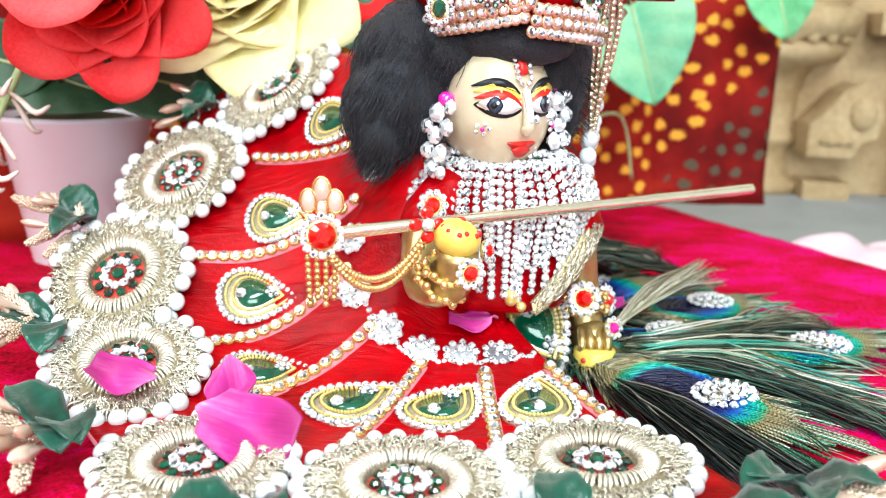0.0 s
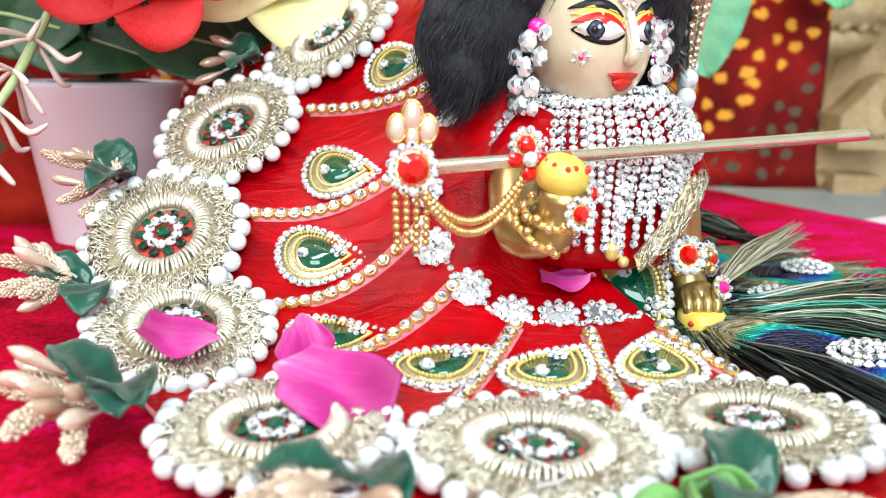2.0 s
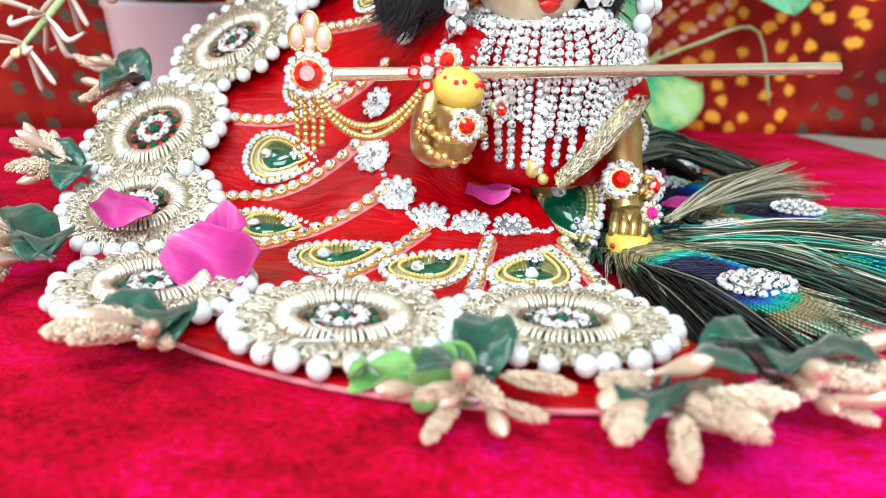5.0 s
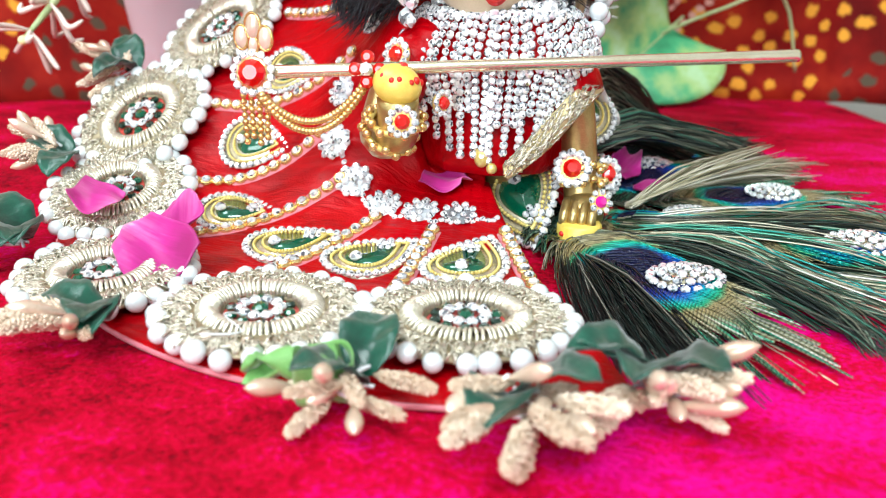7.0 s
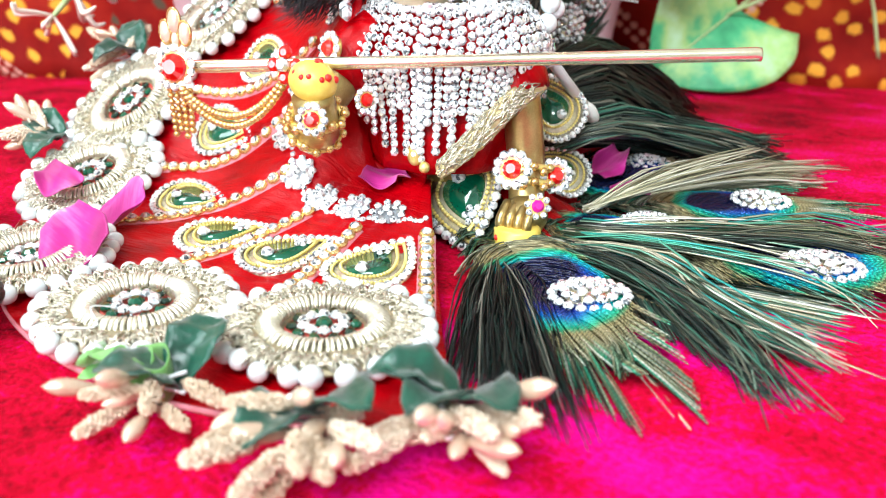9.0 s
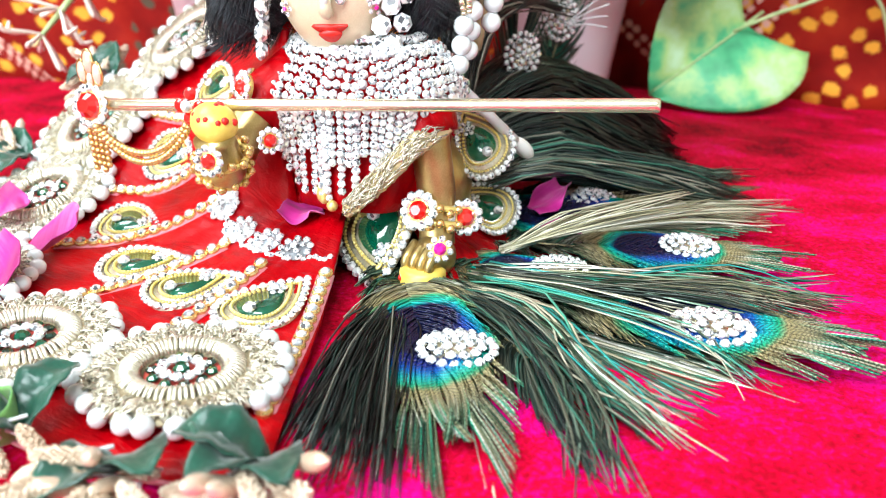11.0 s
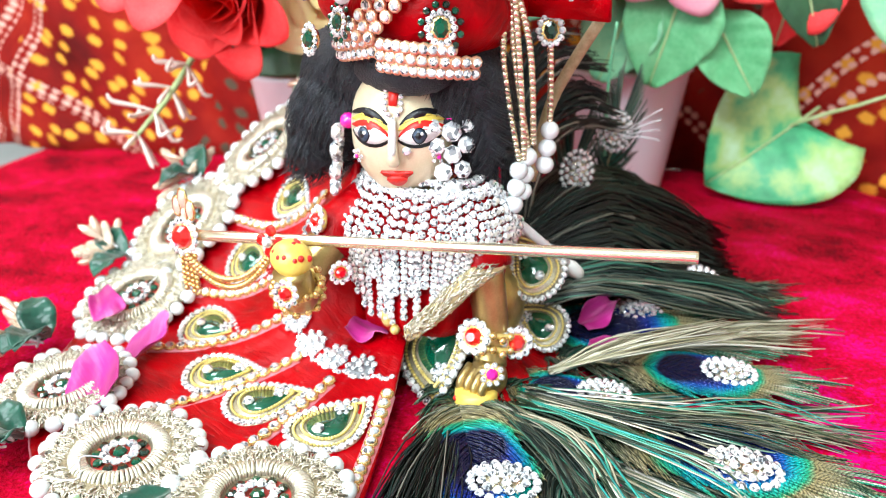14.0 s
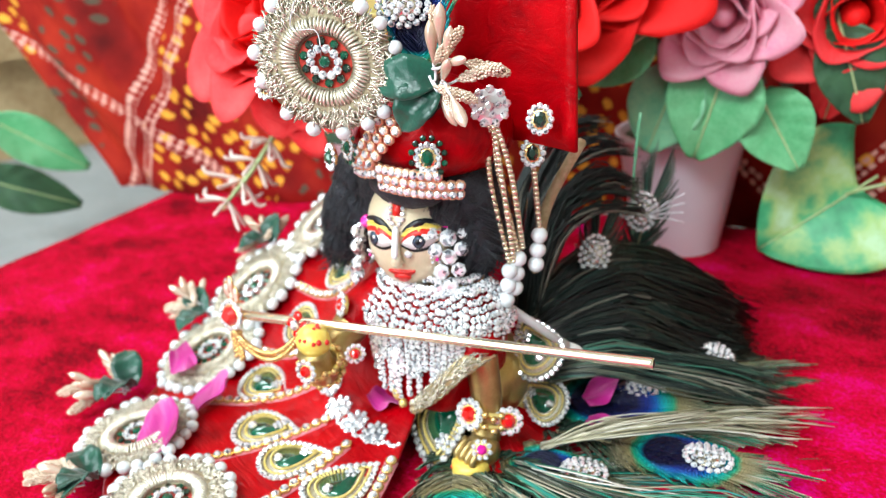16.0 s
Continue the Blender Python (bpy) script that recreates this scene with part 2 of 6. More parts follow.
def tie_dye():
    """Red printed cotton with yellow dots in diagonal bands and chains of small white dots; UV in metres."""
    m, nt, p = nodes_of("tie_dyed_red_cotton")
    uv = nt.nodes.new("ShaderNodeUVMap")

    def dots(scale, turn, radius, jitter):
        mp = nt.nodes.new("ShaderNodeMapping")
        mp.inputs["Rotation"].default_value = (0, 0, turn)
        nt.links.new(uv.outputs[0], mp.inputs[0])
        v = nt.nodes.new("ShaderNodeTexVoronoi")
        v.voronoi_dimensions = "2D"
        v.inputs["Scale"].default_value, v.inputs["Randomness"].default_value = scale, jitter
        nt.links.new(mp.outputs[0], v.inputs["Vector"])
        blur = noise_node(nt, 240, 2, "Object")
        edge = mathn(nt, "ADD", v.outputs["Distance"], mathn(nt, "MULTIPLY", mathn(nt, "SUBTRACT", blur.outputs[0], 0.5), 0.34))
        return mathn(nt, "MULTIPLY", mathn(nt, "SUBTRACT", radius, edge), 9.0, True), mp.outputs[0]

    def band(vec, axis, freq, low, high):
        s = nt.nodes.new("ShaderNodeSeparateXYZ")
        nt.links.new(vec, s.inputs[0])
        f = mathn(nt, "FRACT", mathn(nt, "MULTIPLY", s.outputs[axis], freq))
        return mathn(nt, "MULTIPLY", mathn(nt, "GREATER_THAN", f, low), mathn(nt, "LESS_THAN", f, high))

    big, vec = dots(76, 0.7, 0.3, 0.6)
    small, vec2 = dots(190, 0.75, 0.42, 0.15)
    dark, vec3 = dots(75, 0.2, 0.3, 0.3)
    cloud = noise_node(nt, 16, 5, "Object")
    base = ramp(nt, cloud.outputs[0], [(0.32, (0.085, 0.002, 0.002)), (0.5, (0.23, 0.006, 0.004)), (0.68, (0.38, 0.022, 0.008))])
    c = mixc(nt, mathn(nt, "MULTIPLY", dark, band(vec, 0, 6.0, 0.72, 0.92)), base, (0.09, 0.07, 0.045))
    c = mixc(nt, mathn(nt, "MULTIPLY", big, band(vec, 0, 6.0, 0.12, 0.66)), c, (0.78, 0.36, 0.04))
    lines = mathn(nt, "MAXIMUM", band(vec2, 0, 6.0, 0.02, 0.06), band(vec2, 1, 4.0, 0.3, 0.34))
    lines = mathn(nt, "MAXIMUM", lines, band(vec2, 0, 6.0, 0.1, 0.13))
    c = mixc(nt, mathn(nt, "MULTIPLY", small, lines), c, (0.75, 0.42, 0.34))
    nt.links.new(c, p.inputs["Base Color"])
    p.inputs["Roughness"].default_value = 0.75
    p.inputs["Specular IOR Level"].default_value = 0.15
    weave = noise_node(nt, 900, 2)
    add_bump(nt, p, weave.outputs[0], 0.3, 0.0005)
    return m


def feather_mat():
    """Barbs coloured by their place round the eye of the feather, whose middle is the object's origin."""
    m, nt, p = nodes_of("peacock_barb")
    tc = nt.nodes.new("ShaderNodeTexCoord")
    sep = nt.nodes.new("ShaderNodeSeparateXYZ")
    nt.links.new(tc.outputs["Object"], sep.inputs[0])
    wob = noise_node(nt, 260, 2)
    d = mathn(nt, "SQRT", mathn(nt, "ADD", mathn(nt, "POWER", mathn(nt, "DIVIDE", sep.outputs[0], 0.0190), 2.0), mathn(nt, "POWER", mathn(nt, "DIVIDE", sep.outputs[1], 0.0155), 2.0)))
    d = mathn(nt, "ADD", d, mathn(nt, "MULTIPLY", mathn(nt, "SUBTRACT", wob.outputs[0], 0.5), 0.12))
    eye = ramp(nt, mathn(nt, "MULTIPLY", d, 0.5), [(0.17, (0.008, 0.009, 0.05)), (0.27, (0.006, 0.025, 0.26)), (0.33, (0.0, 0.13, 0.5)), (0.40, (0.0, 0.45, 0.42)), (0.46, (0.02, 0.4, 0.2)), (0.5, (0.34, 0.28, 0.13)), (0.66, (0.4, 0.31, 0.17)), (0.78, (0.04, 0.26, 0.13))])
    geo = nt.nodes.new("ShaderNodeNewGeometry")
    # barb tones at random; the palest also stand in for glints
    fringe = ramp(nt, geo.outputs["Random Per Island"], [(0.0, (0.01, 0.02, 0.014)), (0.26, (0.04, 0.1, 0.05)), (0.42, (0.28, 0.27, 0.15)), (0.6, (0.6, 0.55, 0.4)), (0.72, (0.03, 0.38, 0.22)), (0.84, (0.03, 0.1, 0.06)), (1.0, (0.85, 0.82, 0.72))])
    d2 = mathn(nt, "SQRT", mathn(nt, "ADD", mathn(nt, "POWER", mathn(nt, "DIVIDE", mathn(nt, "ADD", sep.outputs[0], 0.0065), 0.0085), 2.0), mathn(nt, "POWER", mathn(nt, "DIVIDE", sep.outputs[1], 0.0095), 2.0)))
    heart = mathn(nt, "MULTIPLY", mathn(nt, "SUBTRACT", 1.05, d2), 5.0, True)
    eye = mixc(nt, heart, eye, (0.006, 0.008, 0.045))
    far = mathn(nt, "MULTIPLY", mathn(nt, "SUBTRACT", d, 1.02), 2.2, True)
    c = mixc(nt, far, eye, fringe)
    root = mathn(nt, "MULTIPLY", mathn(nt, "SUBTRACT", -0.016, sep.outputs[0]), 55.0, True)
    c = mixc(nt, mathn(nt, "MULTIPLY", root, 0.75), c, (0.02, 0.05, 0.035))
    # fine barb lines that leave the quill at a slant
    slant = mathn(nt, "SUBTRACT", sep.outputs[0], mathn(nt, "MULTIPLY", mathn(nt, "ABSOLUTE", sep.outputs[1]), 0.85))
    lines = mathn(nt, "SINE", mathn(nt, "MULTIPLY", mathn(nt, "ADD", slant, mathn(nt, "MULTIPLY", wob.outputs[0], 0.0012)), 7000.0))
    c = mixc(nt, mathn(nt, "MULTIPLY", mathn(nt, "GREATER_THAN", lines, 0.45), 0.55), c, (0.012, 0.016, 0.02))
    nt.links.new(c, p.inputs["Base Color"])
    p.inputs["Roughness"].default_value, p.inputs["Metallic"].default_value = 0.22, 0.3
    add_bump(nt, p, lines, 0.35, 0.0003)
    return m


def fringe_mat(name, stops, rough=0.4):
    m, nt, p = nodes_of(name)
    geo = nt.nodes.new("ShaderNodeNewGeometry")
    nt.links.new(ramp(nt, geo.outputs["Random Per Island"], stops), p.inputs["Base Color"])
    p.inputs["Roughness"].default_value, p.inputs["Metallic"].default_value = rough, 0.2
    return m


def heart_leaf_mat():
    m, nt, p = nodes_of("variegated_green_cloth_leaf")
    n = noise_node(nt, 38, 5)
    nt.links.new(ramp(nt, n.outputs[0], [(0.34, (0.02, 0.24, 0.1)), (0.48, (0.06, 0.42, 0.18)), (0.6, (0.36, 0.58, 0.2)), (0.72, (0.46, 0.72, 0.46))]), p.inputs["Base Color"])
    p.inputs["Roughness"].default_value = 0.45
    add_bump(nt, p, noise_node(nt, 300, 3).outputs[0], 0.3, 0.0006)
    return m


def crystal_mat():
    """Foil-backed cut glass: reflections painted as light and dark facets over a stone of radius one."""
    m, nt, p = nodes_of("cut_clear_crystal")
    tc = nt.nodes.new("ShaderNodeTexCoord")
    info = nt.nodes.new("ShaderNodeObjectInfo")
    add = nt.nodes.new("ShaderNodeVectorMath")
    add.operation = "ADD"
    mul = nt.nodes.new("ShaderNodeMath")
    mul.operation = "MULTIPLY"
    mul.inputs[1].default_value = 37.0
    nt.links.new(info.outputs["Random"], mul.inputs[0])
    nt.links.new(tc.outputs["Object"], add.inputs[0])
    nt.links.new(mul.outputs[0], add.inputs[1])
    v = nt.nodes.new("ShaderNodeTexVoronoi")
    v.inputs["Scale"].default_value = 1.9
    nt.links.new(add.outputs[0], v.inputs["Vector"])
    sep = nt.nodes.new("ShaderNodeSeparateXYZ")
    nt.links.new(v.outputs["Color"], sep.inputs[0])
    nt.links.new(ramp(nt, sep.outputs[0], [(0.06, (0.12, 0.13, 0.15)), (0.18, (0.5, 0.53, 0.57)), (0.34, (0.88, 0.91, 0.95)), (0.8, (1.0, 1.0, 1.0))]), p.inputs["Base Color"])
    p.inputs["Roughness"].default_value, p.inputs["Metallic"].default_value, p.inputs["Coat Weight"].default_value = 0.06, 0.42, 1.0
    return m


CRYSTAL = crystal_mat()
VELVET, TIE_DYE, FEATHER, HEART_LEAF = velvet(), tie_dye(), feather_mat(), heart_leaf_mat()
BARB_DARK = fringe_mat("dark_barbs", [(0.0, (0.01, 0.015, 0.015)), (0.4, (0.03, 0.052, 0.042)), (0.7, (0.12, 0.12, 0.085)), (0.9, (0.02, 0.16, 0.11)), (1.0, (0.36, 0.33, 0.26))])
# green, bronze and pale barbs, with glints painted as the palest ones
BARB_MIX = fringe_mat("green_bronze_barbs", [(0.0, (0.012, 0.03, 0.02)), (0.25, (0.06, 0.1, 0.05)), (0.42, (0.4, 0.37, 0.24)), (0.58, (0.6, 0.55, 0.42)), (0.7, (0.03, 0.38, 0.26)), (0.78, (0.04, 0.42, 0.4)), (0.84, (0.02, 0.06, 0.035)), (1.0, (0.82, 0.79, 0.7))], 0.28)
BARB_BLACK = fringe_mat("black_barbs", [(0.0, (0.003, 0.004, 0.004)), (0.6, (0.012, 0.014, 0.013)), (0.85, (0.01, 0.035, 0.028)), (0.95, (0.05, 0.05, 0.04)), (1.0, (0.3, 0.28, 0.23))], 0.34)
BARB_PALE = fringe_mat("pale_barbs", [(0.0, (0.1, 0.1, 0.07)), (0.3, (0.4, 0.36, 0.22)), (0.7, (0.62, 0.57, 0.44)), (1.0, (0.8, 0.77, 0.7))])


# ---- mesh tools ----
class Shape:
    """Vertices and faces of one mesh; every piece added keeps its own material slot."""

    def __init__(self):
        self.v, self.f, self.m = [], [], []

    def add(self, verts, faces, slot=0):
        k = len(self.v)
        self.v.extend([tuple(p) for p in verts])
        self.f.extend([tuple(i + k for i in q) for q in faces])
        self.m.extend([slot] * len(faces))
        return self

    def ball(self, c, r, seg=10, rings=6, slot=0, turn=None):
        rx, ry, rz = r if isinstance(r, (tuple, list)) else (r, r, r)
        c, vs = Vector(c), []
        for i in range(1, rings):
            a = math.pi * i / rings
            for j in range(seg):
                b = 2 * math.pi * j / seg
                vs.append(Vector((rx * math.sin(a) * math.cos(b), ry * math.sin(a) * math.sin(b), rz * math.cos(a))))
        vs += [Vector((0, 0, rz)), Vector((0, 0, -rz))]
        if turn:
            vs = [turn @ p for p in vs]
        n, fs = (rings - 1) * seg, []
        for i in range(rings - 2):
            for j in range(seg):
                k = (j + 1) % seg
                fs.append((i * seg + j, (i + 1) * seg + j, (i + 1) * seg + k, i * seg + k))
        for j in range(seg):
            k = (j + 1) % seg
            fs += [(n, j, k), (n + 1, n - seg + k, n - seg + j)]
        return self.add([p + c for p in vs], fs, slot)

    def tube(self, pts, rad, sides=6, slot=0, closed=False):
        pts = [Vector(p) for p in pts]
        n = len(pts)
        rads = rad if isinstance(rad, (list, tuple)) else [rad] * n
        vs, fs, side = [], [], None
        for i, p in enumerate(pts):
            a, b = (pts[i - 1], pts[(i + 1) % n]) if closed else (pts[max(i - 1, 0)], pts[min(i + 1, n - 1)])
            d = (b - a).normalized()
            if side is None:
                side = d.orthogonal().normalized()
            side = (side - d * side.dot(d)).normalized()
            up = d.cross(side)
            for j in range(sides):
                t = 2 * math.pi * j / sides
                vs.append(p + (side * math.cos(t) + up * math.sin(t)) * rads[i])
        for i in range(n if closed else n - 1):
            for j in range(sides):
                k, q = (j + 1) % sides, (i + 1) % n
                fs.append((i * sides + j, i * sides + k, q * sides + k, q * sides + j))
        if not closed:
            fs += [tuple(reversed(range(sides))), tuple(range((n - 1) * sides, n * sides))]
        return self.add(vs, fs, slot)

    def lathe(self, prof, m=None, seg=24, slot=0):
        m, vs, fs = m or Matrix(), [], []
        for r, z in prof:
            for j in range(seg):
                t = 2 * math.pi * j / seg
                vs.append(m @ Vector((r * math.cos(t), r * math.sin(t), z)))
        for i in range(len(prof) - 1):
            for j in range(seg):
                k = (j + 1) % seg
                fs.append((i * seg + j, i * seg + k, (i + 1) * seg + k, (i + 1) * seg + j))
        fs += [tuple(reversed(range(seg))), tuple(range((len(prof) - 1) * seg, len(prof) * seg))]
        return self.add(vs, fs, slot)

    def sheet(self, f, nu, nv, thick=0.0006, slot=0):
        """A bent sheet f(u, v), u and v from 0 to 1, with thickness."""
        top = [[Vector(f(i / nu, j / nv)) for j in range(nv + 1)] for i in range(nu + 1)]
        nrm = []
        for i in range(nu + 1):
            for j in range(nv + 1):
                a = top[min(i + 1, nu)][j] - top[max(i - 1, 0)][j]
                b = top[i][min(j + 1, nv)] - top[i][max(j - 1, 0)]
                c = a.cross(b)
                nrm.append(c.normalized() if c.length > 1e-12 else Vector((0, 0, 1)))
        flat = [p for row in top for p in row]
        n = len(flat)
        vs = flat + [p - d * thick for p, d in zip(flat, nrm)]
        w, fs = nv + 1, []
        for i in range(nu):
            for j in range(nv):
                a, b, c, d = i * w + j, (i + 1) * w + j, (i + 1) * w + j + 1, i * w + j + 1
                fs += [(a, b, c, d), (n + d, n + c, n + b, n + a)]
        edge = [(i * w, (i + 1) * w) for i in range(nu)] + [(nu * w + j, nu * w + j + 1) for j in range(nv)]
        edge += [((i + 1) * w + nv, i * w + nv) for i in range(nu)] + [(j + 1, j) for j in range(nv)]
        fs += [(b, a, n + a, n + b) for a, b in edge]
        return self.add(vs, fs, slot)

    def box(self, lo, hi, slot=0):
        (a, b, c), (d, e, f) = lo, hi
        vs = [(x, y, z) for z in (c, f) for x, y in ((a, b), (d, b), (d, e), (a, e))]
        return self.add(vs, [(3, 2, 1, 0), (4, 5, 6, 7), (0, 1, 5, 4), (1, 2, 6, 5), (2, 3, 7, 6), (3, 0, 4, 7)], slot)

    def mesh(self, name, *mats, smooth=True):
        me = bpy.data.meshes.new(name)
        me.from_pydata(self.v, [], self.f)
        for m in mats:
            me.materials.append(m)
        if len(mats) > 1:
            me.polygons.foreach_set("material_index", self.m)
        if smooth:
            me.shade_smooth()
        me.update()
        return me


def part(name, data, parent, m=None, label="", kind=""):
    ob = new(name, data)
    ob.parent = parent
    if m is not None:
        ob.matrix_basis = m
    return tagged(ob, label, kind=kind)


def thing(name, m, label, category, group="", data=None, kind=""):
    ob = new(name, data)
    ob.matrix_basis = m
    return tagged(ob, label, category, group, kind)


def spin(axis, up=(0, 0, 1)):
    """A turn whose z is axis, and whose x is as near up as may be."""
    z = Vector(axis).normalized()
    x = Vector(up) - z * z.dot(Vector(up))
    x = x.normalized() if x.length > 1e-6 else z.orthogonal().normalized()
    y = z.cross(x)
    return Matrix((x, y, z)).transposed().to_4x4()


def at(p, axis=(0, 0, 1), up=(1, 0, 0), s=1.0):
    return Matrix.Translation(p) @ spin(axis, up) @ Matrix.Diagonal((s, s, s, 1) if isinstance(s, (int, float)) else (*s, 1))


def curve3(pts, n):
    """A smooth line through a few points."""
    pts = [Vector(p) for p in pts]
    out = []
    for k in range(n + 1):
        t = k / n * (len(pts) - 1)
        i = min(int(t), len(pts) - 2)
        u = t - i
        p0, p1, p2, p3 = pts[max(i - 1, 0)], pts[i], pts[i + 1], pts[min(i + 2, len(pts) - 1)]
        out.append(0.5 * (2 * p1 + (p2 - p0) * u + (2 * p0 - 5 * p1 + 4 * p2 - p3) * u * u + (3 * p1 - p0 - 3 * p2 + p3) * u ** 3))
    return out


def crystal_mesh(name, m, seg=7):
    """A round-cut stone, flat facets, radius 1."""
    s = Shape()
    s.lathe([(0.55, -0.5), (1.0, 0.0), (0.92, 0.3), (0.5, 0.72)], None, seg)
    return s.mesh(name, m, smooth=False)


PEARL_M = Shape().ball((0, 0, 0), 1, 14, 9).mesh("pearl", PEARL)
BALL_GOLD = Shape().ball((0, 0, 0), 1, 8, 6).mesh("bead", GOLD)
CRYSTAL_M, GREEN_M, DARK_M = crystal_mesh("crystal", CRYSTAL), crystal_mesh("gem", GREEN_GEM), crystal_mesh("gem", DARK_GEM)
RED_M, PINK_M = crystal_mesh("gem", RED_GEM, 12), crystal_mesh("gem", PINK_GEM, 9)
SET_STONE = Shape().lathe([(1.0, -0.6), (1.15, 0.0), (1.0, 0.3), (0.8, 0.35)], None, 9, 0).lathe([(0.78, 0.3), (0.7, 0.6), (0.4, 0.8)], None, 7, 1).mesh("set_crystal", GOLD, CRYSTAL, smooth=False)
ROSE_STONE = Shape().lathe([(1.0, -0.6), (1.15, 0.0), (1.0, 0.3), (0.8, 0.35)], None, 9, 0).lathe([(0.78, 0.3), (0.7, 0.6), (0.4, 0.8)], None, 7, 1).mesh("set_crystal", ROSE_GOLD, CRYSTAL, smooth=False)


# ---- the setting ----
TURN_T = radians(25)
BACK_L = Vector((-0.3748, 0.3517, 0))
ALONG, DOWN = Vector((math.cos(TURN_T), math.sin(TURN_T), 0)), Vector((math.sin(TURN_T), -math.cos(TURN_T), 0))
WIDE, DEEP = 0.545, 0.655


def build_table():
    top = thing("table", Matrix(), "low dark wooden stool table under a red velvet cloth", "table")
    s = Shape()
    s.box((0.01, 0.01, -0.03), (WIDE - 0.01, DEEP - 0.01, -0.006))
    m = Matrix((ALONG, DOWN, Vector((0, 0, -1)))).transposed().to_4x4()
    m = Matrix.Translation(BACK_L) @ m @ Matrix.Diagonal((1, 1, -1, 1))
    part("tabletop", s.mesh("tabletop", WOOD), top, m)
    for x in (0.03, WIDE - 0.03):
        for y in (0.03, DEEP - 0.03):
            leg = Shape().lathe([(0.014, -0.05), (0.018, -0.045), (0.016, -0.036), (0.02, -0.03)], Matrix.Translation((x, y, 0)), 14)
            part("leg", leg.mesh("leg", WOOD), top, m)

    def cloth(u, v):
        x, y = -0.012 + u * (WIDE + 0.024), -0.012 + v * (DEEP + 0.024)
        over = max(-x, x - WIDE, -y, y - DEEP, 0.0)
        p = BACK_L + ALONG * min(max(x, -0.004), WIDE + 0.004) + DOWN * min(max(y, -0.004), DEEP + 0.004)
        z = 0.0007 * noise.noise(p * 26) + 0.0004 * noise.noise(p * 70) - 0.001
        return (p.x, p.y, z - over * 5.0)
    c = Shape().sheet(cloth, 110, 120, 0.003)
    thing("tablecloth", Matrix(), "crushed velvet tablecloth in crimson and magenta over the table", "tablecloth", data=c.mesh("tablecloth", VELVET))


build_table()


def build_room():
    s = Shape()
    s.box((-2.0, -2.2, -0.19), (2.2, 1.6, -0.15))
    tagged(new("floor", s.mesh("floor", GREY_STONE)), "grey terrazzo floor", "floor", kind="structure")
    for name, lo, hi in (("wall_west", (-2.1, -2.2, -0.15), (-2.0, 1.6, 1.9)), ("wall_east", (2.2, -2.2, -0.15), (2.3, 1.6, 1.9)), ("wall_north", (-2.1, 1.6, -0.15), (2.3, 1.7, 1.9)), ("ceiling", (-2.1, -2.3, 1.9), (2.3, 1.7, 2.0))):
        tagged(new(name, Shape().box(lo, hi).mesh(name, WHITE_PAINT, smooth=False)), "white painted plaster", name.split("_")[0], kind="structure")
    # the unseen south wall is left open where the added front lamp stands
    s = Shape().box((-2.1, -2.3, -0.15), (-1.0, -2.2, 1.9)).box((0.8, -2.3, -0.15), (2.3, -2.2, 1.9)).box((-1.0, -2.3, -0.15), (0.8, -2.2, 0.18)).box((-1.0, -2.3, 1.32), (0.8, -2.2, 1.9))
    tagged(new("wall_south", s.mesh("wall_south", WHITE_PAINT, smooth=False)), "white painted plaster wall with an opening for the added lamp", "wall", kind="structure")
    # the grey ledge behind the table
    tagged(new("stone_ledge", Shape().box((-1.3, -0.7, -0.15), (1.3, 1.25, -0.05)).mesh("stone_ledge", GREY_STONE, smooth=False)), "smooth grey stone ledge under the low table", "ledge", kind="structure")


build_room()


def drape_line(s):
    """The foot of the hanging cloth, s metres from its left end."""
    p = BACK_L + ALONG * (s - 0.01) - DOWN * 0.004
    near = 1 - math.exp(-((s - 0.34) / 0.09) ** 2)
    return p + DOWN * (0.035 * near * (1 if s < 0.34 else 0.6) + max(0.0, s - 0.47) * 0.3)


def build_drape():
    s, nu, nv, length, high = Shape(), 160, 40, 0.665, 0.42

    def f(u, v):
        x, z = u * length - 0.04, v * high
        lean = -0.7 * z * (1 - u) ** 3 - 0.16 * z * (1 - u) + 0.06 * z * max(0, u - 0.6)
        p = drape_line(x) + ALONG * lean
        fold = 0.006 * math.sin(x * 75 + 0.6 * math.sin(z * 18)) + 0.004 * math.sin(x * 160 + z * 9 + 2) + 0.008 * noise.noise(Vector((x * 11, z * 6, 3)))
        p = p + DOWN * (fold * (0.5 + 1.2 * v) + 0.004 * math.exp(-z / 0.01))
        return (p.x, p.y, z + 0.0015)
    s.sheet(f, nu, nv, 0.001)
    me = s.mesh("drape", TIE_DYE)
    uv = me.uv_layers.new(name="UVMap")
    n = (nu + 1) * (nv + 1)
    for loop in me.loops:
        k = loop.vertex_index % n
        uv.data[loop.index].uv = (k // (nv + 1) / nu * length, k % (nv + 1) / nv * high)
    thing("backdrop_cloth", Matrix(), "red tie-dyed cotton cloth with yellow dots hanging behind the table", "cloth", data=me)


build_drape()


